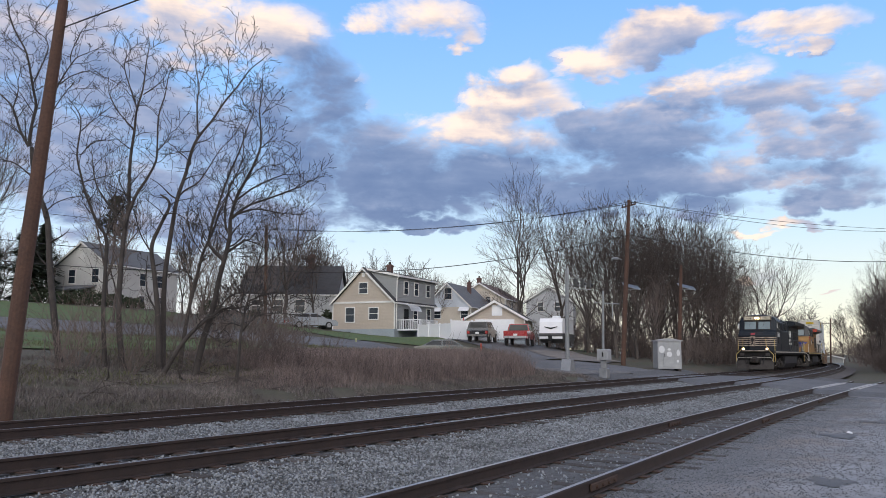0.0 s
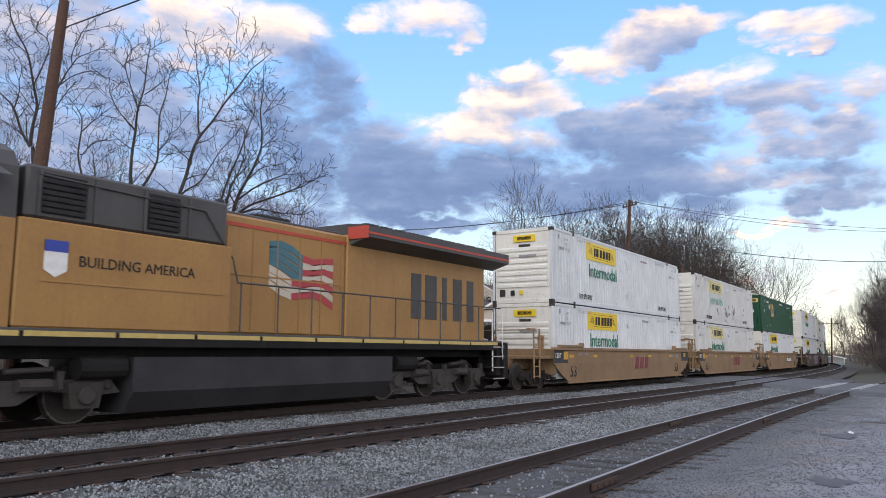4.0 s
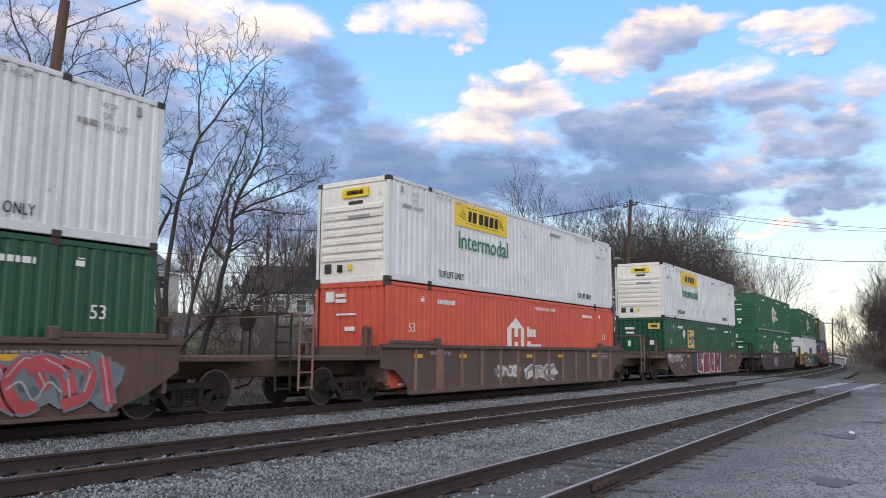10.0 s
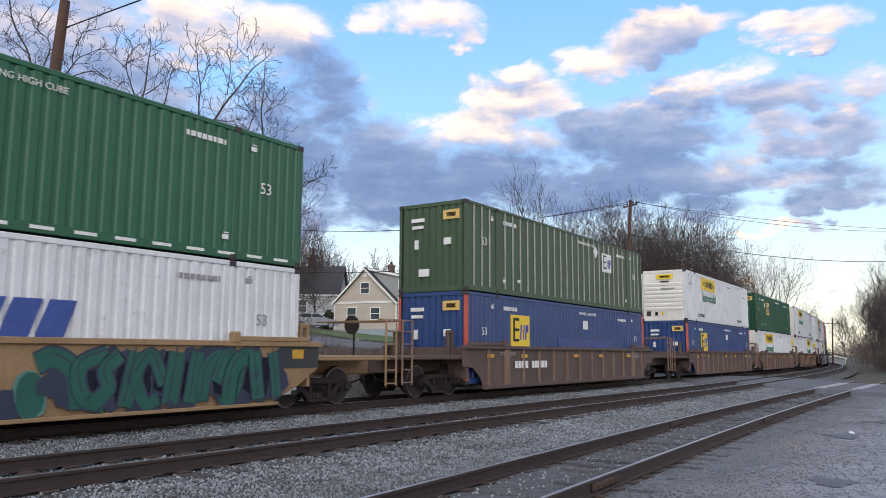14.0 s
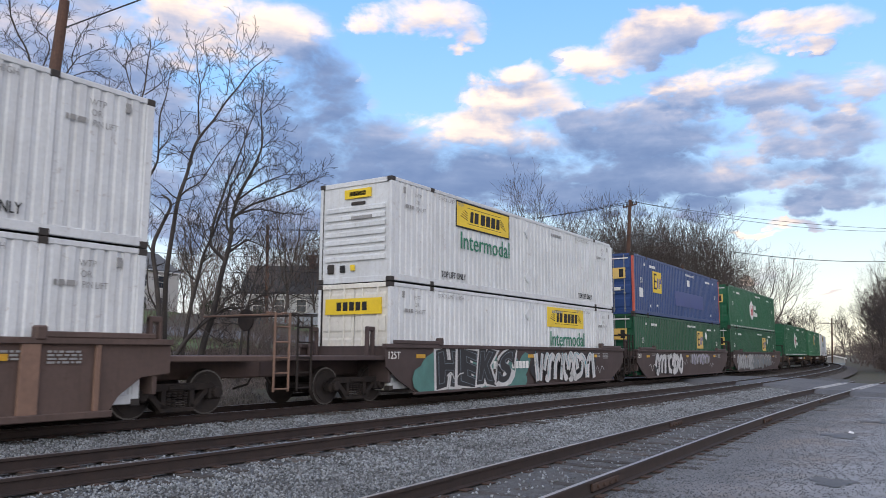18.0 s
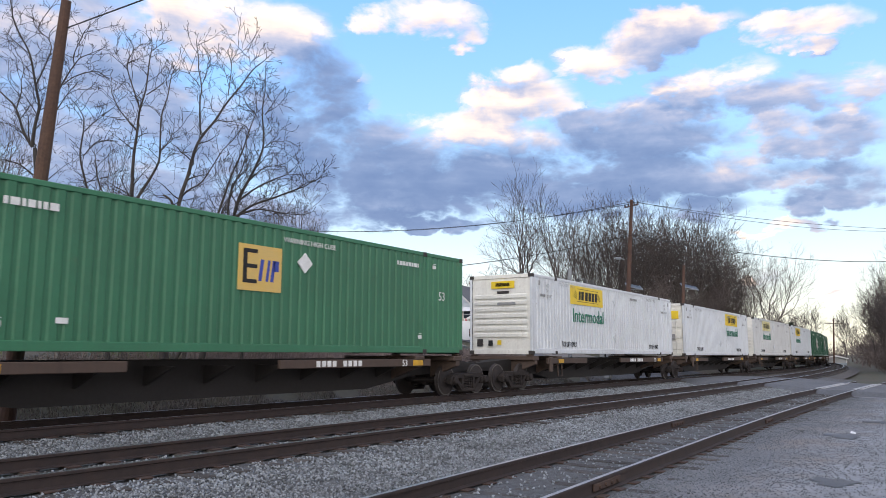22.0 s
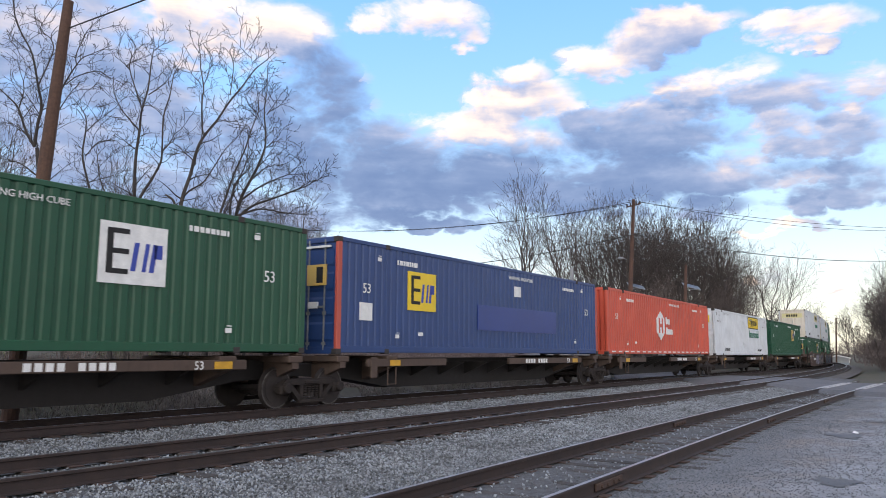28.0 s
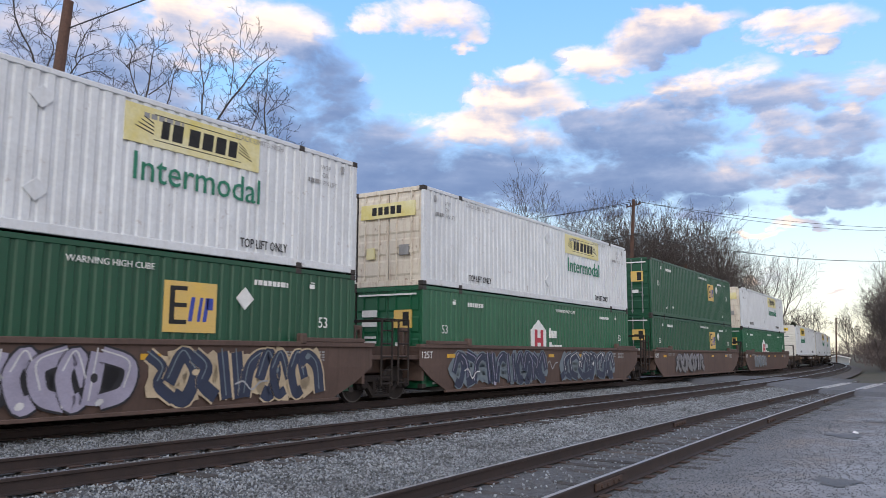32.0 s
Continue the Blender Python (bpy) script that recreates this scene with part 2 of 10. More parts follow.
def lettering(name, text, size, mat, parent, m, align="LEFT", thick=0.004, squeeze=1.0, label=""):
    """Raised flat letters in the built-in font, as a mesh part."""
    cu = bpy.data.curves.new("letters", "FONT")
    cu.body, cu.size, cu.align_x, cu.extrude, cu.resolution_u = text, size, align, thick, 2
    tmp = bpy.data.objects.new("letters", cu)
    me = bpy.data.meshes.new_from_object(tmp)
    bpy.data.objects.remove(tmp)
    me.materials.clear()
    me.materials.append(mat)
    me.transform(Matrix.Diagonal((squeeze, 1, 1, 1)))
    ob = new(name, me)
    ob.parent, ob.matrix_basis = parent, m
    return tagged(ob, label)


def glyphs(text, size, bold=0.0):
    """Points and faces of flat letters in the built-in font; bold widens the strokes."""
    key = (text, size, bold)
    if key not in GLYPHS:
        cu = bpy.data.curves.new("letters", "FONT")
        cu.body, cu.size, cu.offset, cu.resolution_u = text, size, bold, 3
        tmp = bpy.data.objects.new("letters", cu)
        me = bpy.data.meshes.new_from_object(tmp)
        bpy.data.objects.remove(tmp)
        GLYPHS[key] = [(v.co.x, v.co.y) for v in me.vertices], [tuple(p.vertices) for p in me.polygons]
    return GLYPHS[key]


GLYPHS = {}


def typed(s, text, x, z, size, y, squeeze=0.9, mi=0):
    """Stencilled letters laid flat on a side that faces -Y."""
    vs, fs = glyphs(text, size)
    return s.add([(x + a * squeeze, y, z + b) for a, b in vs], fs, mi)


FACE_NEAR = pose(0, 0, 0, 90, 0, 0)      # letters that stand upright and face -Y


# ======== materials ========
MATS = {}


def mat(name, c1, c2=None, scale=3.0, rough=0.6, metal=0.0, bump=0.0, bscale=None, streak=0.0, streak_col=(0.1, 0.07, 0.05),
        speck=0.0, speck_col=(0.08, 0.04, 0.02), vary=0.0, fine=0.12, space="Object", coat=0.0, island=False):
    """Base colour from c1 to c2 by noise, fine grain, vertical streaks of dirt, specks, a tint per object, and a bump."""
    if name in MATS:
        return MATS[name]
    m = bpy.data.materials.new(name)
    MATS[name] = m
    m.use_nodes = True
    nt = m.node_tree
    N, L = nt.nodes.new, nt.links.new
    bsdf = nt.nodes["Principled BSDF"]
    bsdf.inputs["Metallic"].default_value = metal
    if coat:
        bsdf.inputs["Coat Weight"].default_value = coat
    c2 = c2 or tuple(x * 0.75 for x in c1)
    tc = N("ShaderNodeTexCoord")
    info = N("ShaderNodeObjectInfo")
    add = N("ShaderNodeVectorMath")
    add.operation = "MULTIPLY_ADD"
    comb = N("ShaderNodeCombineXYZ")
    for i in range(3):
        L(info.outputs["Random"], comb.inputs[i])
    L(comb.outputs[0], add.inputs[0])
    add.inputs[1].default_value = (37.0, 11.0, 23.0) if space == "Object" else (0, 0, 0)
    L(tc.outputs["Object"], add.inputs[2])
    p = add.outputs[0]

    def noise_(vec, s, d, r=0.6):
        n = N("ShaderNodeTexNoise")
        n.inputs["Scale"].default_value, n.inputs["Detail"].default_value, n.inputs["Roughness"].default_value = s, d, r
        L(vec, n.inputs["Vector"])
        return n.outputs["Fac"]

    def fit(v, a, b):
        n = N("ShaderNodeMapRange")
        L(v, n.inputs["Value"])
        n.inputs["From Min"].default_value, n.inputs["From Max"].default_value = a, b
        return n.outputs[0]

    def mixc(f, a, b, mode="MIX"):
        n = N("ShaderNodeMix")
        n.data_type, n.blend_type = "RGBA", mode
        for s, v in ((n.inputs[0], f), (n.inputs[6], a), (n.inputs[7], b)):
            if isinstance(v, (int, float)):
                s.default_value = v
            elif isinstance(v, tuple):
                s.default_value = (*v, 1)
            else:
                L(v, s)
        return n.outputs[2]

    def times(v, k):
        n = N("ShaderNodeMath")
        n.operation = "MULTIPLY"
        L(v, n.inputs[0])
        n.inputs[1].default_value = k
        return n.outputs[0]
    big = noise_(p, scale, 4)
    col = mixc(fit(big, 0.3, 0.7), c1, c2)
    grain = noise_(p, scale * 14, 3)
    col = mixc(fine * 2, col, mixc(1.0, col, mixc(fit(grain, 0.3, 0.7), (0.55, 0.55, 0.55), (1.35, 1.35, 1.35)), "MULTIPLY"))
    if streak:
        st = N("ShaderNodeVectorMath")
        st.operation = "MULTIPLY"
        L(p, st.inputs[0])
        st.inputs[1].default_value = (5.0, 5.0, 0.35)
        col = mixc(times(fit(noise_(st.outputs[0], 1.6, 5, 0.7), 0.5, 0.78), streak), col, streak_col)
    if speck:
        col = mixc(times(fit(noise_(p, scale * 5, 4, 0.7), 0.62, 0.72), speck), col, speck_col)
    if vary or island:
        src = info.outputs["Random"]
        if island:
            src = N("ShaderNodeNewGeometry").outputs["Random Per Island"]
        n = N("ShaderNodeMapRange")
        L(src, n.inputs["Value"])
        v = vary or 0.3
        n.inputs["To Min"].default_value, n.inputs["To Max"].default_value = 1 - v, 1 + v
        g = N("ShaderNodeCombineColor")
        for i in range(3):
            L(n.outputs[0], g.inputs[i])
        col = mixc(1.0, col, g.outputs[0], "MULTIPLY")
    L(col, bsdf.inputs["Base Color"])
    r = N("ShaderNodeMapRange")
    L(grain, r.inputs["Value"])
    r.inputs["To Min"].default_value, r.inputs["To Max"].default_value = max(rough - 0.12, 0.02), min(rough + 0.12, 1)
    L(r.outputs[0], bsdf.inputs["Roughness"])
    if bump:
        b = N("ShaderNodeBump")
        b.inputs["Strength"].default_value, b.inputs["Distance"].default_value = min(bump, 1.0), 0.02
        L(noise_(p, bscale or scale * 6, 4), b.inputs["Height"])
        L(b.outputs[0], bsdf.inputs["Normal"])
    return m


def glow(name, col, strength):
    if name in MATS:
        return MATS[name]
    m = mat(name, col, col, rough=0.3)
    b = m.node_tree.nodes["Principled BSDF"]
    b.inputs["Emission Color"].default_value, b.inputs["Emission Strength"].default_value = (*col, 1), strength
    return m


def glass(name, tint=(0.05, 0.06, 0.07)):
    """Dark reflecting window glass; its opaque colour stands in for an unlit room."""
    return mat(name, tint, tuple(x * 0.7 for x in tint), scale=0.8, rough=0.13, fine=0.0, coat=0.6)

# ======== plan: three tracks, a street that crosses them, a bank with houses ========


def clamp01(t):
    return max(0.0, min(1.0, t))


def smooth01(a, b, t):
    t = clamp01((t - a) / (b - a))
    return t * t * (3 - 2 * t)


def bend(x, x1, r):
    u = min(max(x - x1, 0.0), 0.8 * r)
    return r - math.sqrt(r * r - u * u)


def y_a(x):
    return 13.98 + bend(x, 53.6, 656) + 0.00014 * min(x, 60) ** 2


def y_b(x):
    return 9.07 - 0.0196 * x + bend(x, 22.7, 730) + 0.00027 * min(x, 60) * x


def y_c(x):
    return 4.14 + 0.0448 * x - 0.00069 * x * x


def grade(x):
    return -0.0026 * min(max(x - 20, 0), 260)


STREET = [(30, -12), (36.5, -2), (42, 5), (47.0, 11), (49.5, 16), (48.8, 22), (45.3, 28.5), (39.3, 35.3), (31.5, 40.2), (21, 43), (5, 44.8), (-25, 46.5)]


def spline(pts, n):
    """Points along a smooth line through pts."""
    out = []
    P = [Vector((*p, 0)) if len(p) == 2 else Vector(p) for p in pts]
    P = [P[0] * 2 - P[1]] + P + [P[-1] * 2 - P[-2]]
    for i in range(1, len(P) - 2):
        a, b, c, d = P[i - 1:i + 3]
        for k in range(n):
            t = k / n
            out.append(0.5 * ((2 * b) + (c - a) * t + (2 * a - 5 * b + 4 * c - d) * t * t + (3 * b - a - 3 * c + d) * t ** 3))
    out.append(P[-2])
    return out


def bank(x, y):
    k = 0.105 - 0.08 * smooth01(64, 115, x)
    d = max(y - y_a(x) - 2.6, 0.0)
    d = min(d, 56)
    return k * d + 0.35 * smooth01(51, 56, x) * (1 - smooth01(66, 74, x)) * smooth01(9, 15, d) * (1 - 1.8 * smooth01(22, 27, d)) - 0.62 * smooth01(37, 43, x) * (1 - smooth01(49, 53, x)) * smooth01(3, 8, d) * (1 - smooth01(15, 20, d))


def ground_z(x, y):
    z = grade(x) + bank(x, y) - 0.2 * smooth01(2.0, 3.0, y_a(x) + 5.0 - y)
    if y < y_c(min(max(x, -10), 60)) - 1.0:
        z = grade(x) - 0.40
    elif y < y_a(x) + 2.2:
        z = grade(x) - 0.55
    return z


def sheet(name, xs, ys, zf, material, label, category, hole=None):
    xs, ys = list(xs), list(ys)
    v = [(x, y, zf(x, y)) for x in xs for y in ys]
    n = len(ys)
    f = [(i * n + j, (i + 1) * n + j, (i + 1) * n + j + 1, i * n + j + 1) for i in range(len(xs) - 1) for j in range(n - 1)
         if hole is None or not hole((xs[i] + xs[i + 1]) / 2, (ys[j] + ys[j + 1]) / 2)]
    return tagged(new(name, raw_mesh(name, v, f, material, True)), label, category, kind="structure")


def steps(a, b, d):
    n = max(1, round((b - a) / d))
    return [a + (b - a) * i / n for i in range(n + 1)]


def grass_material():
    m = mat("bank_soil", (0.050, 0.056, 0.028), (0.078, 0.062, 0.047), scale=0.25, rough=0.95, bump=0.6, bscale=9, fine=0.3,
            speck=0.6, speck_col=(0.10, 0.08, 0.06), space="World")
    return m


GROUND = grass_material()
far = [-2500, -900, -400, -200, -120]
gx = far + steps(-70, 120, 1.6) + steps(126, 330, 8) + [400, 520, 800, 1400, 2500]
gy = far + steps(-70, -6, 8) + steps(-4, 80, 1.4) + steps(90, 240, 10) + [320, 500, 900, 1500, 2500]
sheet("ground", gx, gy, ground_z, GROUND, "grassy ground with brown weeds and dry litter", "ground")

# Sheet coloured darker than the loose stones, for shade in the gaps.
BALLAST = mat("ballast", (0.115, 0.118, 0.124), (0.060, 0.060, 0.062), scale=9, rough=0.95, bump=1.0, bscale=22, fine=0.5, speck=0.4,
              speck_col=(0.26, 0.27, 0.28), space="World")


def ballast_z(x, y):
    yc = y_c(min(x, 60))
    dip = 0.0
    for yt in (y_a(x), y_b(x)):
        dip = max(dip, 1 - clamp01((abs(y - yt) - 1.25) / 1.1))
    top = -0.205 - 0.13 * (1 - dip)
    if x < 60 and abs(y - yc) < 2.2:
        top = min(top, -0.353 - 0.012 * smooth01(0.80, 1.05, yc - y) - 0.02 * smooth01(1.2, 2.2, abs(y - yc))) if y < yc + 1.2 else top + (-0.355 - top) * (1 - (y - yc - 1.2))
    e = smooth01(1.4, 2.6, y - y_a(x))
    z = top * (1 - e) - 0.36 * e
    return grade(x) + z + 0.018 * noise.noise((x * 3.1, y * 3.1, 0)) + 0.02 * noise.noise((x * 0.9, y * 0.9, 4))


def ballast_sheet():
    xs = steps(-8, 34, 0.3) + steps(35, 60, 1.0)
    v, f, n = [], [], 44
    for x in xs:
        lo = y_c(x) - 1.75 if x < 46 else y_b(x) - 3.2
        hi = y_a(x) + 2.25 + (2.2 * smooth01(36, 42, x))
        for j in range(n):
            y = lo + (hi - lo) * j / (n - 1)
            v.append((x, y, max(ballast_z(x, y), ground_z(x, y) + 0.03) if y > y_a(x) + 2.1 else ballast_z(x, y)))
    for i in range(len(xs) - 1):
        for j in range(n - 1):
            f.append((i * n + j, (i + 1) * n + j, (i + 1) * n + j + 1, i * n + j + 1))
    tagged(new("ballast", raw_mesh("ballast", v, f, BALLAST, True)), "grey crushed stone ballast under the tracks", "ballast", kind="structure")


ballast_sheet()


def far_bed():
    xs, v, f, n = steps(60, 330, 2.5), [], [], 20
    for x in xs:
        lo, hi = y_b(x) - 2.4, y_a(x) + 2.4
        for j in range(n):
            y = lo + (hi - lo) * j / (n - 1)
            v.append((x, y, ballast_z(x, y) - 0.03))
    for i in range(len(xs) - 1):
        for j in range(n - 1):
            f.append((i * n + j, (i + 1) * n + j, (i + 1) * n + j + 1, i * n + j + 1))
    dirty = mat("dirty_ballast", (0.085, 0.075, 0.068), (0.055, 0.048, 0.044), scale=0.5, rough=0.95, bump=0.8, bscale=12, fine=0.3, space="World")
    tagged(new("ballast", raw_mesh("ballast", v, f, dirty, True)), "dark oily ballast beyond the crossing", "ballast", kind="structure")


far_bed()

ASPHALT = mat("worn_asphalt", (0.285, 0.30, 0.325), (0.195, 0.205, 0.222), scale=0.35, rough=0.9, bump=0.5, bscale=60, fine=0.3,
              speck=0.5, speck_col=(0.15, 0.145, 0.14), space="World")
ROAD = mat("street_asphalt", (0.125, 0.13, 0.14), (0.09, 0.093, 0.10), scale=0.7, rough=0.9, bump=0.4, bscale=50, fine=0.25, space="World")


def lot_z(x, y):
    edge = y_c(min(max(x, -10), 50)) - 1.5
    return grade(x) - 0.338 - 0.008 * smooth01(-0.6, 0.3, y - edge) + 0.012 * noise.noise((x * 0.7, y * 0.7, 2))


def yard_surface():
    """Worn asphalt that gives way to blue-grey gravel towards the siding, with blotches of brown dirt between."""
    m = ASPHALT.copy()
    m.name = "yard_surface"
    nt = m.node_tree
    N, L = nt.nodes.new, nt.links.new
    bsdf = nt.nodes["Principled BSDF"]
    old = bsdf.inputs["Base Color"].links[0].from_socket
    sp = N("ShaderNodeSeparateXYZ")
    tc = N("ShaderNodeTexCoord").outputs["Object"]
    L(tc, sp.inputs[0])

    def op(kind, a, b, clamp=False):
        n = N("ShaderNodeMath")
        n.operation, n.use_clamp = kind, clamp
        for i, v in enumerate((a, b)):
            if isinstance(v, (int, float)):
                n.inputs[i].default_value = v
            else:
                L(v, n.inputs[i])
        return n.outputs[0]

    def cloud(scale, detail):
        n = N("ShaderNodeTexNoise")
        n.inputs["Scale"].default_value, n.inputs["Detail"].default_value, n.inputs["Roughness"].default_value = scale, detail, 0.65
        L(tc, n.inputs["Vector"])
        return n.outputs["Fac"]

    def mix(f, a, b):
        n = N("ShaderNodeMix")
        n.data_type = "RGBA"
        for q, v in ((n.inputs[0], f), (n.inputs[6], a), (n.inputs[7], b)):
            if isinstance(v, tuple):
                q.default_value = (*v, 1)
            else:
                L(v, q)
        return n.outputs[2]
    x, y = sp.outputs[0], sp.outputs[1]
    off = op("SUBTRACT", op("ADD", op("MULTIPLY", x, 0.0448), 4.14), op("ADD", op("MULTIPLY", op("MULTIPLY", x, x), 0.00069), y))      # metres from the siding
    wob = op("MULTIPLY", op("SUBTRACT", cloud(0.55, 6.0), 0.5), 3.2)
    near = op("MULTIPLY", op("SUBTRACT", 2.75, op("ADD", off, wob)), 0.9, True)
    grit = mix(op("MULTIPLY", op("SUBTRACT", cloud(26.0, 3.0), 0.34), 3.0, True), (0.070, 0.074, 0.081), (0.205, 0.216, 0.234))
    col = mix(near, old, grit)
    band = op("SUBTRACT", 1.0, op("ABSOLUTE", op("MULTIPLY", op("SUBTRACT", op("ADD", off, wob), 2.3), 1.1), 0.0), True)
    soil = op("MULTIPLY", band, op("MULTIPLY", op("SUBTRACT", cloud(0.9, 5.0), 0.42), 5.0, True))
    col = mix(op("MULTIPLY", soil, 0.6), col, (0.215, 0.175, 0.145))
    L(col, bsdf.inputs["Base Color"])
    return m


def lot():
    xs, v, f, n = steps(-12, 60, 0.8), [], [], 24
    for x in xs:
        hi = y_c(min(max(x, -10), 50)) - 0.92
        for j in range(n):
            t = 1 - (1 - j / (n - 1)) ** 2
            y = -32 + (hi + 32) * t
            v.append((x, y, lot_z(x, y)))
    for i in range(len(xs) - 1):
        for j in range(n - 1):
            f.append((i * n + j, (i + 1) * n + j, (i + 1) * n + j + 1, i * n + j + 1))
    tagged(new("pavement", raw_mesh("pavement", v, f, yard_surface(), True)), "worn grey asphalt and gravel yard beside the siding", "yard", kind="structure")


lot()


def road_z(x, y):
    z = max(ground_z(x, y) + 0.10, grade(x) - 0.30)
    near = 1 - smooth01(1.5, 5.0, max(0.0, y - y_a(x), y_c(min(x, 55)) - 2.0 - y))
    yb, yc = y_b(x), y_c(min(x, 55))
    return z * (1 - near) + (grade(x) - 0.060 - 0.12 * (1 - smooth01(yc + 0.9, yb - 0.9, y))) * near


def ribbon(name, line, width, zf, material, label, category, dz=0.0, cross=7):
    v, f = [], []
    cross += 2
    for i, p in enumerate(line):
        t = (line[min(i + 1, len(line) - 1)] - line[max(i - 1, 0)]).normalized()
        s = Vector((-t.y, t.x, 0))
        for j in range(cross):
            w = width * ((j - 1) / (cross - 3) - 0.5)
            edge = j in (0, cross - 1)
            if edge:
                w = math.copysign(width / 2 + 0.9, w)
            q = p + s * w
            v.append((q.x, q.y, zf(q.x, q.y) + dz - (0.42 if edge else 0)))
    for i in range(len(line) - 1):
        for j in range(cross - 1):
            f.append((i * cross + j, (i + 1) * cross + j, (i + 1) * cross + j + 1, i * cross + j + 1))
    return tagged(new(name, raw_mesh(name, v, f, material, True)), label, category, kind="structure")


ribbon("road", spline(STREET, 14), 8.0, road_z, ROAD, "grey asphalt street that crosses the tracks", "street", cross=13)

LAWN = mat("green_lawn", (0.052, 0.108, 0.026), (0.085, 0.105, 0.036), scale=0.6, rough=0.95, bump=0.6, bscale=16, fine=0.35, speck=0.4,
           speck_col=(0.12, 0.10, 0.05), space="World")
STONEBED = mat("stone_bed", (0.17, 0.168, 0.165), (0.10, 0.098, 0.095), scale=4, rough=0.95, bump=0.8, bscale=22, fine=0.5, space="World")
GRAVEL = mat("gravel_drive", (0.20, 0.185, 0.17), (0.14, 0.13, 0.12), scale=0.8, rough=0.95, bump=0.6, bscale=25, fine=0.35, space="World")


def patch(name, label, category, corners, material, dz=0.05, n=14):
    """A piece of ground between four corners, following the slope."""
    A, B, C, D_ = [Vector((*c, 0)) for c in corners]
    v, f = [], []
    for i in range(n):
        for j in range(n):
            s, t = i / (n - 1), j / (n - 1)
            q = (A * (1 - s) + B * s) * (1 - t) + (D_ * (1 - s) + C * s) * t
            k = 0.5 * noise.noise((q.x * 0.4, q.y * 0.4, 6)) if i in (0, n - 1) or j in (0, n - 1) else 0
            v.append((q.x + k, q.y + k, ground_z(q.x + k, q.y + k) + dz))
    for i in range(n - 1):
        for j in range(n - 1):
            f.append((i * n + j, (i + 1) * n + j, (i + 1) * n + j + 1, i * n + j + 1))
    return tagged(new(name, raw_mesh(name, v, f, material, True)), label, category, kind="structure")


patch("lawn", "green mown lawn before the beige house", "lawn", ((44.5, 38), (52.5, 33.5), (63, 45), (50, 58)), LAWN, 0.05, 24)
patch("lawn", "green grass below the street", "lawn", ((8, 30), (31, 28), (27, 36.0), (2, 38.5)), LAWN, 0.05, 22)
patch("lawn", "green front lawns across the street", "lawn", ((10, 49.5), (33, 46.5), (50, 66), (20, 74)), LAWN, 0.05, 22)
patch("driveway", "grey asphalt drive before the garage", "driveway", ((50.5, 27), (56.5, 22.5), (66, 33), (57, 38)), ROAD, 0.07, 16)
patch("gravel_bank", "grey gravel bank between the reeds and the street", "gravel", ((38.5, 18.0), (47.5, 17.3), (46.5, 22.5), (40.5, 24.0)), STONEBED, 0.06, 14)
patch("gravel_drive", "pale gravel patch beside the drive", "driveway", ((52.5, 24.2), (60, 22.5), (64, 29), (56, 29.5)), GRAVEL, 0.10, 12)

# ---- tracks ----
RAIL = mat("rusty_rail", (0.050, 0.034, 0.030), (0.034, 0.026, 0.025), scale=5, rough=0.75, metal=0.3, fine=0.25, space="World")
RAIL_TOP = mat("worn_rail_top", (0.42, 0.42, 0.44), (0.33, 0.33, 0.35), scale=9, rough=0.3, metal=0.85, space="World")
RAIL_DULL = mat("dull_rail_top", (0.46, 0.43, 0.42), (0.34, 0.31, 0.30), scale=9, rough=0.35, metal=0.8, space="World")
TIE = mat("tie_wood", (0.075, 0.066, 0.060), (0.042, 0.038, 0.036), scale=4, rough=0.92, bump=0.7, bscale=40, vary=0.35, fine=0.3)
PLATE = mat("tie_plate", (0.075, 0.045, 0.033), (0.05, 0.033, 0.028), scale=12, rough=0.85, metal=0.2)
RAIL_PROFILE = [(-0.07, -0.172), (0.07, -0.172), (0.07, -0.160), (0.012, -0.145), (0.010, -0.045), (0.036, -0.036), (0.036, -0.008),
                (0.028, 0.0), (-0.028, 0.0), (-0.036, -0.008), (-0.036, -0.036), (-0.010, -0.045), (-0.012, -0.145), (-0.07, -0.160)]


def rail(parent, yf, off, z0, x0, x1, top):
    xs = [x for x in steps(x0, x1, 1.5)]
    n = len(RAIL_PROFILE)
    s = Shape()
    vs, fs, ms = [], [], []
    for x in xs:
        d = (yf(x + 0.1) - yf(x - 0.1)) / 0.2
        k = math.hypot(1, d)
        for a, b in RAIL_PROFILE:
            o = off + a
            vs.append((x - o * d / k, yf(x) + o / k, z0 + grade(x) + b))
    for i in range(len(xs) - 1):
        for j in range(n):
            fs.append((i * n + j, i * n + (j + 1) % n, (i + 1) * n + (j + 1) % n, (i + 1) * n + j))
            ms.append(1 if j == 7 else 0)
    s.v, s.f, s.m = vs, [f[::-1] for f in fs], ms
    return part("rail", s, [RAIL, top], parent)


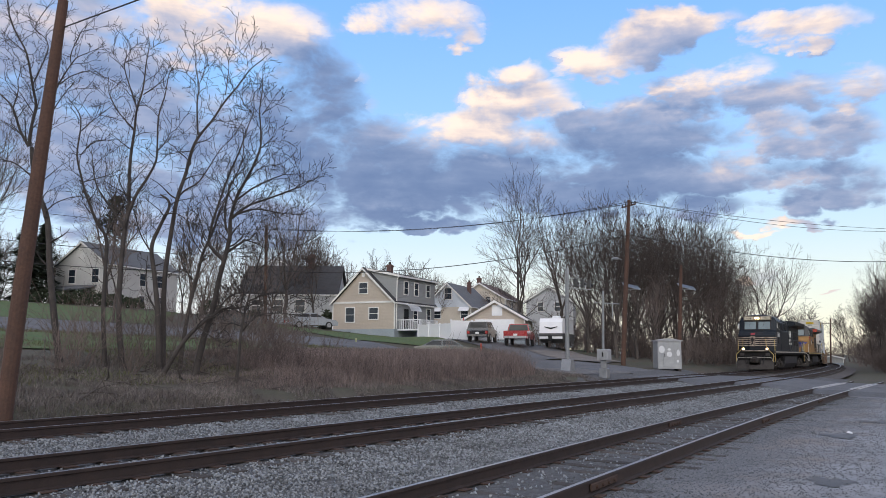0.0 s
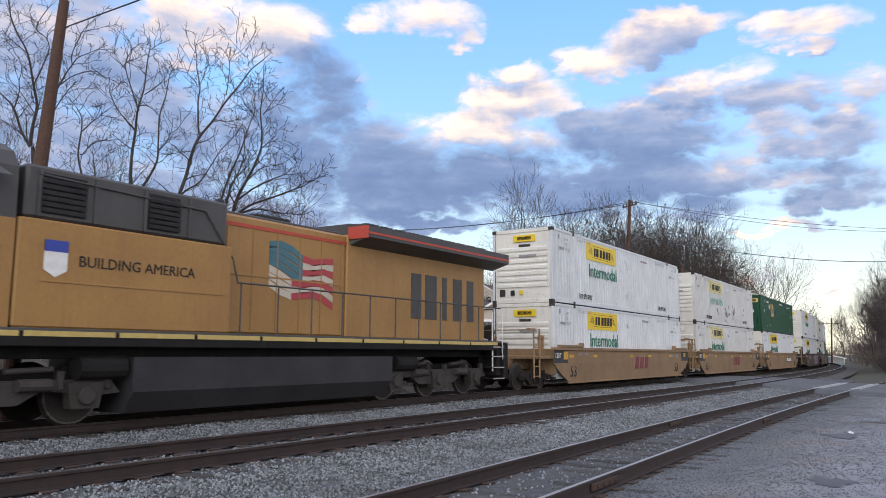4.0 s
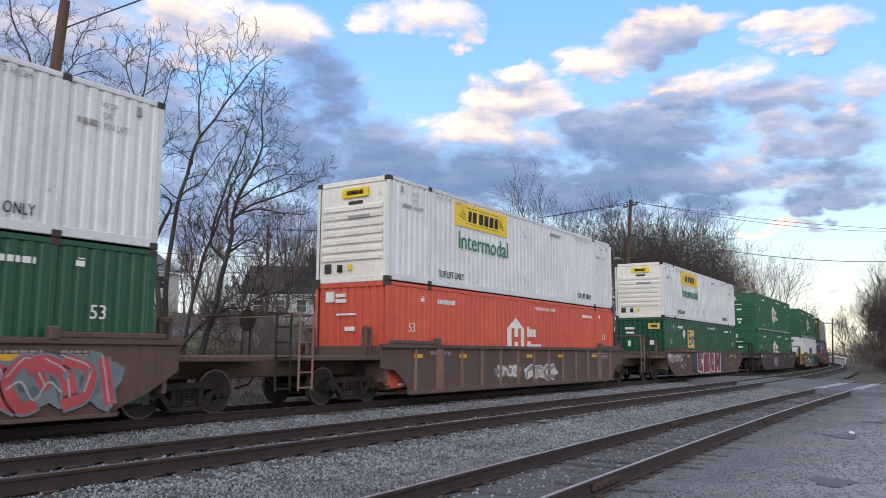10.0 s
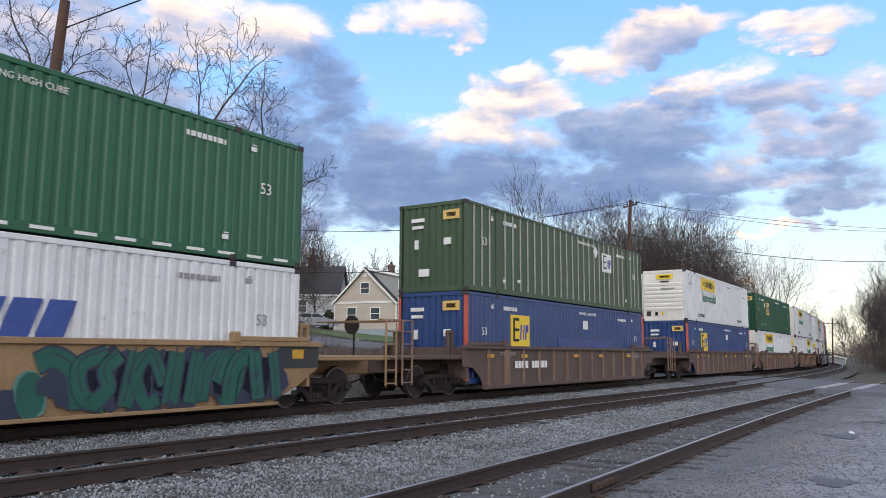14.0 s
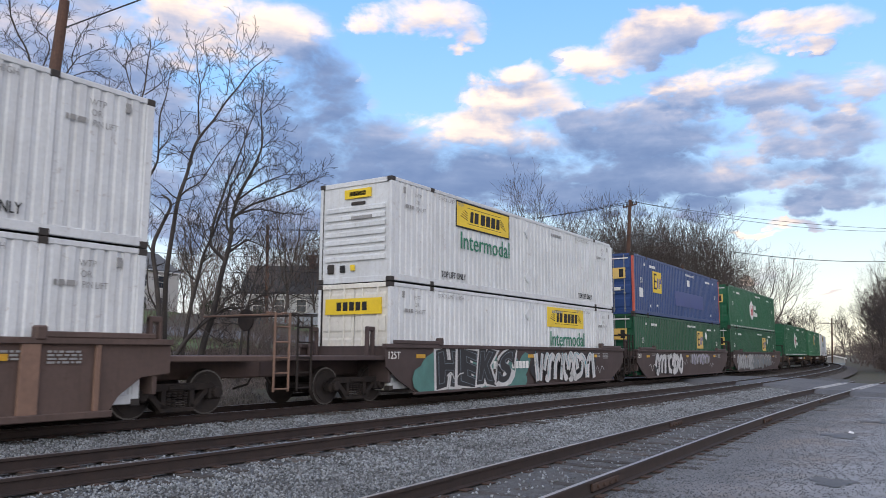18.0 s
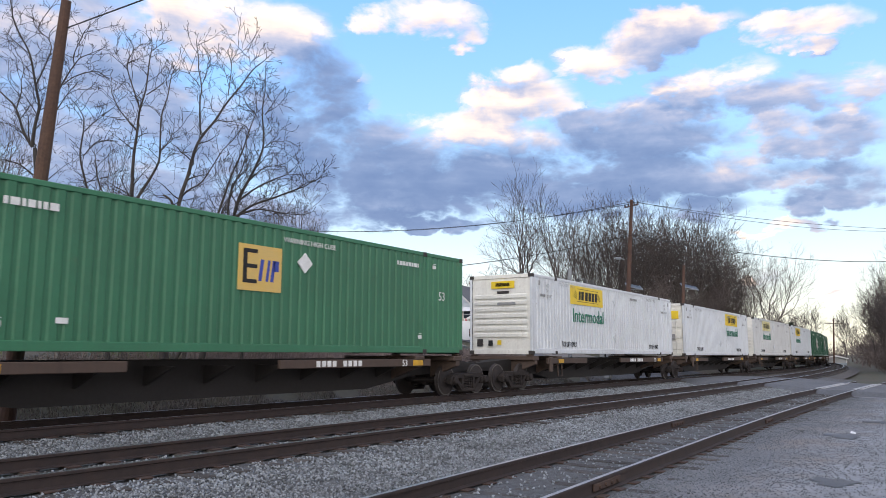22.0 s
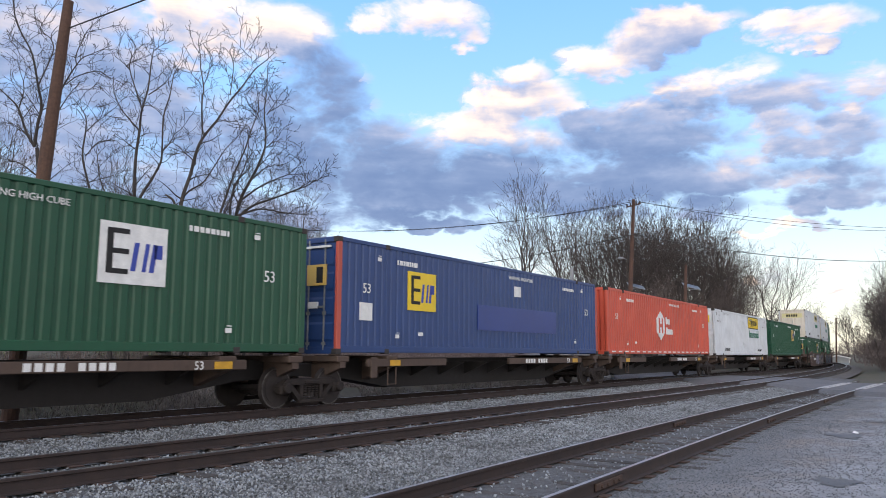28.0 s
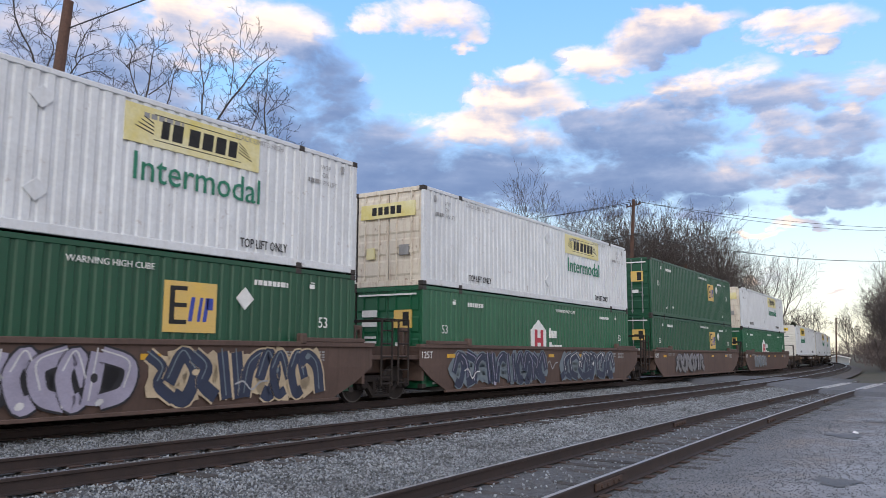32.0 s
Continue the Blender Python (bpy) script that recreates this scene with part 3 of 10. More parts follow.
def railway(name, label, yf, z0, x0, x1, near_end, top):
    tr = thing(name, label, "track", "railway tracks", "structure")
    for off in (0.753, -0.753):
        rail(tr, yf, off, z0, x0, x1, top)
    tie = Shape().box(-0.115, -1.3, -0.36, 0.115, 1.3, -0.185, 0.012).mesh("tie", TIE)
    plate = Shape().box(-0.09, -0.17, -0.188, 0.09, 0.17, -0.170, 0.004).mesh("tie_plate", PLATE)
    rnd = random.Random(len(name))
    x = x0 + 0.3
    farties = Shape()
    while x < x1:
        a = math.degrees(math.atan((yf(x + 0.1) - yf(x - 0.1)) / 0.2)) + rnd.uniform(-0.8, 0.8)
        if x < near_end:
            ob = part("tie", tie, None, tr)
            ob.matrix_basis = pose(x, yf(x) + rnd.uniform(-0.05, 0.05), z0 + grade(x) + rnd.uniform(-0.012, 0.006), 0, 0, a)
            if x < 26:
                for off in (0.753, -0.753):
                    pl = part("tie_plate", plate, None, tr)
                    pl.matrix_basis = pose(x, yf(x) + off, z0 + grade(x), 0, 0, a)
        else:
            y, z = yf(x), z0 + grade(x)
            farties.box(x - 0.11, y - 1.3, z - 0.34, x + 0.11, y + 1.3, z - 0.185)
        x += 0.56
    if farties.v:
        part("far_ties", farties, TIE, tr, "dark wooden ties far along the track", kind="stuff")
    return tr


track_far = railway("main_track", "far railway track with worn steel rails on dark wooden ties", y_a, 0.0, -8, 330, 46, RAIL_TOP)
track_mid = railway("middle_track", "middle railway track with worn steel rails on dark ties", y_b, 0.0, -8, 330, 42, RAIL_TOP)
track_near = railway("siding_track", "rusty siding track sunk in grey gravel", y_c, -0.16, -4, 50, 36, RAIL_DULL)


def joint_bars():
    bar = Shape().box(-0.45, 0.012, -0.135, 0.45, 0.045, -0.045, 0.01)
    for k in (-0.3, -0.1, 0.1, 0.3):
        bar.disc((k, 0.055, -0.09), "y", 0.022, 0.03, 6)
    me = bar.mesh("joint_bar", PLATE)
    for x, off, flip in ((17.3, 0.753, 180), (17.3, 0.753, 0), (19.5, -0.753, 180), (19.5, -0.753, 0), (27.5, 0.753, 180), (28.5, -0.753, 180), (9.0, -0.753, 180)):
        b = part("joint_bar", me, None, track_near, "rusty joint bar bolted to the rail")
        b.matrix_basis = pose(x, y_c(x) + off, -0.16, 0, 0, flip + 2)


joint_bars()


def sheen_strips():
    # Pale strips stand in for the sky's sheen on the rail tops.
    pale = mat("pale_rail_sheen", (0.42, 0.41, 0.40), (0.32, 0.31, 0.30), scale=2, rough=0.7, fine=0.2)
    for off in (0.753, -0.753):
        for side in (-0.13, 0.13):
            s = Shape()
            pts = [(x, y_c(x) + off + side, grade(x) - 0.164) for x in steps(38.2, 46.0, 0.6)]
            for (xa, ya, za), (xb, yb, zb) in zip(pts, pts[1:]):
                s.box(xa, ya - 0.07, za - 0.05, xb, ya + 0.07, za)
            part("crossing_strip", s, pale, track_near, "pale strip standing in for sky sheen on the rail in the street")


sheen_strips()

# ======== the train ========
SPEED = 22.414
BOX_L, BOX_W, BOX_H = 16.15, 1.3, 2.896
MOVERS = []


def on_track(s):
    """A point of the far track, s metres along it."""
    if s < 53.6:
        return Vector((s, y_a(s), grade(s)))
    r, th = 656.0, (s - 53.6) / 656.0
    x = 53.6 + r * math.sin(th)
    return Vector((x, 14.484 + r * (1 - math.cos(th)), grade(x)))


def loft(rings, close=True, mi=0, s=None):
    s = s or Shape()
    n = len(rings[0])
    vs = [p for r in rings for p in r]
    fs = [(i * n + j, i * n + (j + 1) % n, (i + 1) * n + (j + 1) % n, (i + 1) * n + j) for i in range(len(rings) - 1) for j in range(n)]
    if close:
        fs += [tuple(range(n))[::-1], tuple(range((len(rings) - 1) * n, len(rings) * n))]
    return s.add(vs, fs, mi)


def paint(name, c, dirt=0.35, rough=0.5, dirt_col=(0.10, 0.075, 0.055), speck=0.25, vary=0.06):
    c2 = tuple(x * 0.84 for x in c)
    return mat(name, c, c2, scale=0.9, rough=rough, streak=dirt, streak_col=dirt_col, speck=speck, speck_col=(0.16, 0.07, 0.035), vary=vary, fine=0.07)


WHITE = paint("white_container_paint", (0.65, 0.675, 0.70), 0.42, 0.45, (0.40, 0.38, 0.36), 0.35)
WORN_WHITE = paint("worn_white_container_paint", (0.62, 0.625, 0.615), 0.55, 0.55, (0.34, 0.29, 0.25), 0.5)
CREAM = paint("faded_white_paint", (0.74, 0.72, 0.66), 0.3, 0.5, (0.42, 0.36, 0.30), 0.3)
RUSTY_CREAM = paint("rusty_faded_white_paint", (0.70, 0.64, 0.54), 0.75, 0.6, (0.32, 0.19, 0.11), 0.8)
GREEN = paint("green_container_paint", (0.006, 0.070, 0.032), 0.28, 0.45, (0.02, 0.06, 0.035), 0.1)
HUB_GREEN = paint("bright_green_container_paint", (0.010, 0.100, 0.045), 0.28, 0.42, (0.02, 0.07, 0.04), 0.08)
PALE_GREEN = paint("pale_green_container_paint", (0.036, 0.165, 0.082), 0.28, 0.5, (0.05, 0.12, 0.07), 0.1)
OLIVE = paint("olive_green_container_paint", (0.045, 0.085, 0.042), 0.35, 0.55, (0.10, 0.075, 0.035), 0.4)
BLUE = paint("blue_container_paint", (0.018, 0.052, 0.175), 0.3, 0.45, (0.012, 0.03, 0.09), 0.08)
PATCH_BLUE = paint("fresh_blue_paint", (0.016, 0.045, 0.215), 0.1, 0.4, (0.015, 0.04, 0.15), 0.0)
RED = paint("red_orange_container_paint", (0.56, 0.085, 0.045), 0.25, 0.5, (0.26, 0.06, 0.04), 0.12)
DARK_RED = paint("dark_red_container_paint", (0.22, 0.04, 0.03), 0.4, 0.55, (0.10, 0.03, 0.02), 0.2)
ORANGE = paint("orange_post_paint", (0.46, 0.085, 0.055), 0.2, 0.5, (0.3, 0.06, 0.04), 0.1)
YELLOW = mat("yellow_panel", (0.78, 0.56, 0.02), (0.70, 0.49, 0.02), scale=2, rough=0.5, fine=0.05)
FADED_YELLOW = mat("faded_yellow_panel", (0.62, 0.53, 0.16), (0.70, 0.66, 0.42), scale=1.4, rough=0.55, fine=0.08)
REFLECTOR = mat("yellow_reflector", (0.62, 0.35, 0.015), (0.42, 0.23, 0.02), scale=4, rough=0.4)
INK = mat("black_ink", (0.02, 0.02, 0.022), (0.035, 0.035, 0.035), scale=6, rough=0.6)
GREY_INK = mat("grey_ink", (0.22, 0.22, 0.22), (0.30, 0.30, 0.30), scale=6, rough=0.6)
WORD_GREEN = mat("green_ink", (0.012, 0.15, 0.085), (0.02, 0.19, 0.11), scale=5, rough=0.55)
PALE_WORD = mat("faded_green_ink", (0.25, 0.50, 0.40), (0.36, 0.56, 0.47), scale=5, rough=0.55)
WORD_BLUE = mat("blue_ink", (0.03, 0.06, 0.25), (0.04, 0.08, 0.30), scale=5, rough=0.55)
LOGO_BLUE = mat("logo_blue", (0.03, 0.05, 0.30), (0.03, 0.06, 0.34), scale=5, rough=0.5)
LOGO_RED = mat("logo_red", (0.42, 0.02, 0.04), (0.36, 0.02, 0.04), scale=5, rough=0.5)
LOGO_TAN = mat("logo_tan", (0.66, 0.44, 0.10), (0.60, 0.42, 0.14), scale=3, rough=0.5)
PLAIN_WHITE = mat("white_lettering", (0.78, 0.78, 0.76), (0.62, 0.62, 0.60), scale=5, rough=0.55)
STEEL = mat("dark_steel", (0.035, 0.032, 0.032), (0.055, 0.045, 0.04), scale=4, rough=0.75, metal=0.2, fine=0.2)
GRIME = mat("grimy_iron", (0.045, 0.036, 0.032), (0.028, 0.025, 0.025), scale=5, rough=0.8, metal=0.2, fine=0.3, bump=0.4)
WHEEL = mat("wheel_steel", (0.05, 0.04, 0.036), (0.035, 0.03, 0.03), scale=6, rough=0.7, metal=0.4)
TREAD = mat("wheel_tread", (0.16, 0.15, 0.145), (0.10, 0.095, 0.09), scale=6, rough=0.3, metal=0.9)


def corrugated(L_, z0, z1, pitch, depth, flat=0.35, y=0.0):
    """A wall along x with upright ribs; the outer face lies at y, the valleys behind it."""
    s = Shape()
    xs = [(0.0, 0)]
    n = max(1, round(L_ / pitch))
    p = L_ / n
    for i in range(n):
        a = i * p
        xs += [(a + p * 0.12, 1), (a + p * (0.5 - 0.12), 1), (a + p * 0.5, 0), (a + p * 0.999, 0)]
    prof = [(x, y + (depth if k else 0.0)) for x, k in xs]
    m = len(prof)
    vs = [(x, yy, z0) for x, yy in prof] + [(x, yy, z1) for x, yy in prof]
    return s.add(vs, [(i, i + 1, m + i + 1, m + i) for i in range(m - 1)])


def small_marks(s, x, z, w, rows, y, h=0.05, rnd=None):
    """Bars that stand for small unreadable writing."""
    rnd = rnd or random.Random(3)
    for k in range(rows):
        a = x
        while a < x + w:
            b = min(a + rnd.uniform(0.05, 0.16), x + w)
            s.box(a, y - 0.006, z - k * h * 1.7, b, y, z - k * h * 1.7 + h)
            a = b + 0.035
    return s


def panel(s, x0, z0, x1, z1, y, mi=0, t=0.006):
    return s.box(x0, y - t, z0, x1, y, z1, 0, mi)


# wall segments between the posts
POSTS = (0.0, 1.98, BOX_L - 1.98, BOX_L)


def container(kind, label, wall, style):
    """A 53-foot container: nose at x = 0, doors at x = BOX_L, base at z = 0."""
    c = thing("shipping_container", label, "container", "containers on the train")
    W, H, L_ = BOX_W, BOX_H, BOX_L
    post_mat = style.get("post", wall)
    zb, zt = 0.20, H - 0.10
    for sgn, rot in ((-1, 0), (1, 180)):
        for a, b in zip(POSTS[:-1], POSTS[1:]):
            if style.get("ribs"):
                s = Shape().box(a + 0.07, -W + 0.03, zb, b - 0.07, -W + 0.06, zt)
                ob = part("side_panel", s, wall, c)
                n = round((b - a) / 0.56)
                rs = Shape()
                for k in range(1, n):
                    x = a + (b - a) * k / n
                    rs.box(x - 0.035, -W - 0.005, zb, x + 0.035, -W + 0.03, zt, 0.006)
                r = part("side_ribs", rs, RIB, c, "pale galvanised upright ribs")
                if rot:
                    r.matrix_basis = Matrix.Translation((L_, 0, 0)) @ pose(0, 0, 0, 0, 0, 180)
            else:
                s = corrugated(b - a - 0.12, zb, zt, style.get("pitch", 0.27), 0.036, y=-W + 0.012)
                for i, v in enumerate(s.v):
                    s.v[i] = (v[0] + a + 0.06, v[1], v[2])
                ob = part("side_panel", s, wall, c)
            if rot:
                ob.matrix_basis = Matrix.Translation((L_, 0, 0)) @ pose(0, 0, 0, 0, 0, 180)
        y0, y1 = (-W, -W + 0.09) if sgn < 0 else (W - 0.09, W)
        part("bottom_rail", Shape().box(0.1, y0, 0.03, L_ - 0.1, y1, 0.205, 0.012), wall, c)
        part("top_rail", Shape().box(0.1, y0, H - 0.11, L_ - 0.1, y1, H - 0.005, 0.012), wall, c)
        for x in POSTS:
            xm = min(max(x, 0.075), L_ - 0.075)
            e = x in (0.0, L_)
            part("corner_post" if e else "lift_post", Shape().box(xm - (0.08 if e else 0.055), y0 - (0.004 if sgn < 0 else 0), 0.02, xm + (0.08 if e else 0.055),
                 y1 + (0.004 if sgn > 0 else 0), H, 0.012), post_mat if e else wall, c)
            cs = Shape()
            for z in (0, H - 0.13):
                ya, yb = (y0 - 0.012, y0 + 0.16) if sgn < 0 else (y1 - 0.16, y1 + 0.012)
                cs.box(xm - 0.09, ya, z, xm + 0.09, yb, z + 0.13, 0.01)
            cs.box(xm - 0.05, (ya + yb) / 2 - 0.02, 0.1, xm + 0.05, (ya + yb) / 2 + 0.02, H - 0.1)
            part("corner_casting", cs, style.get("casting", STEEL), c)
    roof = corrugated(L_ - 0.2, -W + 0.05, W - 0.05, 0.45, 0.02, y=0)
    for i, v in enumerate(roof.v):
        roof.v[i] = (v[0] + 0.1, v[2], H - 0.02 - v[1])
    part("roof", roof, wall, c)
    part("floor", Shape().box(0.1, -W + 0.1, 0.05, L_ - 0.1, W - 0.1, 0.16), STEEL, c)
    nose_end(c, style.get("nose", wall), style, wall)
    door_end(c, style.get("door", wall), style)
    return c


RIB = mat("galvanised_rib", (0.42, 0.42, 0.38), (0.28, 0.28, 0.25), scale=3, rough=0.5, metal=0.5)


def nose_end(c, m, style, wall):
    W, H = BOX_W, BOX_H
    s = Shape()
    kind = style.get("nose_kind", "louvre")
    if kind == "louvre":
        s.box(0.05, -W + 0.1, 0.02, 0.12, W - 0.1, H)
        lou = Shape().prism([(0.0, 0.0), (0.05, 0.05), (0.05, 0.16), (0.0, 0.11)][::-1], "y", -W + 0.22, W - 0.22).mesh("louvre", m)
        for k in range(7):
            put(part("louvre", lou, None, c), pose(0, 0, 0.62 + k * 0.235))
        s.box(0.02, -W + 0.12, 0.0, 0.06, W - 0.12, 0.16, 0.01).box(0.02, -W + 0.12, H - 0.14, 0.06, W - 0.12, H, 0.01)
        part("front_wall", s, m, c)
        part("vent_slot", Shape().box(0.01, -0.35, 2.20, 0.05, 0.15, 2.29, 0.01), STEEL, c, "dark vent slot")
        part("hatch", Shape().box(0.0, 0.75, 0.28, 0.05, 1.0, 0.55, 0.02), STEEL, c, "small dark hatch")
    else:
        n = 9
        for k in range(n):
            y = -W + 0.12 + (2 * W - 0.24) * (k + 0.5) / n
            w = (2 * W - 0.24) / n * 0.26
            if k == 0:
                rib = Shape().prism([(0.10, -w - 0.05), (0.03, -w), (0.03, w), (0.10, w + 0.05)], "z", 0.16, H - 0.12).mesh("front_rib", m)
            put(part("front_rib", rib, None, c), pose(0, y, 0))
        s.box(0.09, -W + 0.08, 0.02, 0.13, W - 0.08, H)
        s.box(0.01, -W + 0.12, 0.0, 0.06, W - 0.12, 0.17, 0.01).box(0.01, -W + 0.12, H - 0.13, 0.06, W - 0.12, H, 0.01)
        part("front_wall", s, m, c)
    for (y, z, w, h, mm) in style.get("nose_marks", ()):
        part("mark", Shape().box(-0.012, y - w / 2, z - h / 2, 0.03, y + w / 2, z + h / 2), mm, c)


def door_end(c, m, style):
    W, H, L_ = BOX_W, BOX_H, BOX_L
    for sgn in (-1, 1):
        s = Shape()
        y0, y1 = (-W + 0.12, -0.015) if sgn < 0 else (0.015, W - 0.12)
        s.box(L_ - 0.10, y0, 0.17, L_ - 0.06, y1, H - 0.13, 0.008)
        for k in range(4):
            z = 0.30 + k * 0.62
            s.prism([(L_ - 0.06, z), (L_ - 0.035, z + 0.06), (L_ - 0.035, z + 0.42), (L_ - 0.06, z + 0.48)], "y", y0 + 0.06, y1 - 0.06)
        d = part("door", s, m, c)
        b = Shape()
        for f in (0.26, 0.72):
            y = y0 + (y1 - y0) * f
            b.tube([(L_ - 0.015, y, 0.1), (L_ - 0.015, y, H - 0.06)], 0.024, 6)
            for z in (0.25, 1.0, 1.9, H - 0.25):
                b.box(L_ - 0.04, y - 0.05, z - 0.04, L_, y + 0.05, z + 0.04)
            b.box(L_ - 0.02, y, 1.13, L_ + 0.005, y + 0.3 * (1 if f < 0.5 else -1), 1.18)
        part("lock_rod", b, style.get("rod", m), d)
    part("door_header", Shape().box(L_ - 0.1, -W + 0.1, H - 0.13, L_ - 0.01, W - 0.1, H, 0.01), m, c)
    part("door_sill", Shape().box(L_ - 0.1, -W + 0.1, 0.0, L_ - 0.01, W - 0.1, 0.17, 0.01), m, c)
    for (y, z, w, h, mm) in style.get("door_marks", ()):
        row = Shape()
        n = round(w / 0.22) if mm is INK and w > 0.5 else 1
        for k in range(n):
            ya = y - w / 2 + w * k / n
            row.box(L_ - 0.03, ya, z - h / 2, L_ + (0.030 if mm is INK else 0.026), ya + w / n - (0.06 if n > 1 else 0.0), z + h / 2)
        part("mark", row, mm, c, kind="stuff" if n > 1 else "")


def side_pose(x, z, far=False):
    """Where flat writing stands on the near side, or on the far one."""
    if far:
        return Matrix.Translation((BOX_L - x, BOX_W + 0.004, z)) @ pose(0, 0, 0, 90, 0, 180)
    return Matrix.Translation((x, -BOX_W - 0.004, z)) @ FACE_NEAR


def side_group(c, build):
    """Runs build(m) for the two long sides; m maps side coordinates (x, 0, z) to the wall, seen from outside."""
    for far in (False, True):
        m = Matrix.Translation((0, -BOX_W, 0)) if not far else Matrix.Translation((BOX_L, BOX_W, 0)) @ pose(0, 0, 0, 0, 0, 180)
        build(m, far)


def put(ob, m):
    ob.matrix_basis = m
    return ob


def freight_side(c, far, m, panel_mat, word_mat, x0=3.3, border=False, plate=True, word=True):
    """The yellow plate with its wing stripes, the word below it and the small stencils."""
    if far:
        x0 = BOX_L - x0 - 3.3
    if plate:
        s = Shape().box(x0, -0.006, 1.98, x0 + 3.3, 0.03, 2.72)
        pl = put(part("sign_panel", s, panel_mat, c, "rectangular sign panel with dark bars"), m)
        b = Shape()
        if border:
            for q in ((x0 - 0.05, 1.93, x0 + 3.35, 1.98), (x0 - 0.05, 2.72, x0 + 3.35, 2.77), (x0 - 0.05, 1.98, x0, 2.72), (x0 + 3.3, 1.98, x0 + 3.35, 2.72)):
                b.box(q[0], -0.009, q[1], q[2], 0.0, q[3])
        xx = x0 + 0.78
        for w in (0.18, 0.24, 0.0, 0.26, 0.26, 0.26, 0.22):      # a row of plain bars for the name
            if w:
                b.prism([(xx, 2.17), (xx + w, 2.17), (xx + w + 0.03, 2.52), (xx + 0.03, 2.52)], "y", -0.011, -0.004)
            xx += w + 0.075
        for k in range(4):
            z = 2.30 + k * 0.07
            b.prism([(x0 + 0.22 + 0.06 * k, z), (x0 + 0.62, z - 0.1), (x0 + 0.62, z - 0.075), (x0 + 0.22 + 0.06 * k, z + 0.02)], "y", -0.010, -0.004)
            b.prism([(x0 + 2.72, z), (x0 + 3.08 - 0.05 * k, z - 0.12), (x0 + 3.08 - 0.05 * k, z - 0.1), (x0 + 2.72, z + 0.02)], "y", -0.010, -0.004)
        b.box(x0 + 0.62, -0.009, 2.60, x0 + 2.78, -0.004, 2.615).box(x0 + 0.62, -0.009, 2.10, x0 + 2.78, -0.004, 2.115)
        put(part("sign_text", b, INK, c, kind="stuff"), m)
    if word:
        w = lettering("word", "Intermodal", 0.78, word_mat, c, m @ Matrix.Translation((x0 + 0.18, -0.008, 1.28)) @ FACE_NEAR, squeeze=0.93, thick=0.006)
    for x in (2.45, BOX_L - 3.75):
        lettering("stencil", "TOP LIFT ONLY", 0.28, INK, c, m @ Matrix.Translation((x, -0.008, 0.30)) @ FACE_NEAR, squeeze=0.70)
    st = Shape()
    rnd = random.Random(5)
    small_marks(st, BOX_L - 6.2, 2.5, 0.9, 1, -0.002, 0.10, rnd)
    typed(st, "STACK LIMIT 3 HIGH", BOX_L - 4.0, 2.60, 0.17, -0.012)
    typed(st, "STACK LIMIT 3 HIGH", 2.3, 2.60, 0.17, -0.012)
    for x in (BOX_L - 1.45, 0.95):
        typed(st, "WTP", x + 0.12, 2.46, 0.17, -0.012)
        typed(st, "OR", x + 0.16, 2.27, 0.17, -0.012)
        small_marks(st, x - 0.3, 2.10, 0.42, 1, -0.002, 0.10, rnd)
        typed(st, "PIN LIFT", x + 0.2, 2.08, 0.17, -0.012, 0.8)
    for x in (0.55, BOX_L - 0.6):
        st.box(x, -0.01, 2.50, x + 0.09, 0.02, 2.68)
    put(part("stencil_text", st, GREY_INK, c, "small grey stencilled marks", kind="stuff"), m)
    for z in (0.55, 2.15):
        pk = Shape().prism([(8.0, z), (8.22, z + 0.2), (8.0, z + 0.4), (7.78, z + 0.2)][::-1], "y", -0.02, 0.02)
        put(part("placard_holder", pk, WHITE, c, "diamond placard holder"), m)


def white_box(label, wall, nose, panel_mat, word_mat, border=False, plate=True, word=True, door=None, plain_nose=False):
    nm = [(-0.1, 2.52, 0.95, 0.26, panel_mat), (-0.1, 2.52, 0.6, 0.13, INK), (-0.25, 1.83, 0.75, 0.09, GREY_INK),
          (0.42, 0.40, 0.16, 0.20, INK), (0.05, 0.42, 0.14, 0.16, YELLOW)]
    dm = [(0.0, 2.26, 2.0, 0.44, panel_mat), (0.0, 2.26, 1.15, 0.24, INK), (0.62, 1.05, 0.34, 0.30, GREY_INK), (-0.62, 1.0, 0.30, 0.34, panel_mat)]
    if plain_nose:
        nm[0] = (-0.1, 2.52, 0.95, 0.26, PLAIN_WHITE)
    c = container("white", label, wall, {"nose": nose, "door": door or nose, "nose_marks": nm, "door_marks": dm, "rod": door or nose})
    side_group(c, lambda m, far: freight_side(c, far, m, panel_mat, word_mat, border=border, plate=plate, word=word))
    return c


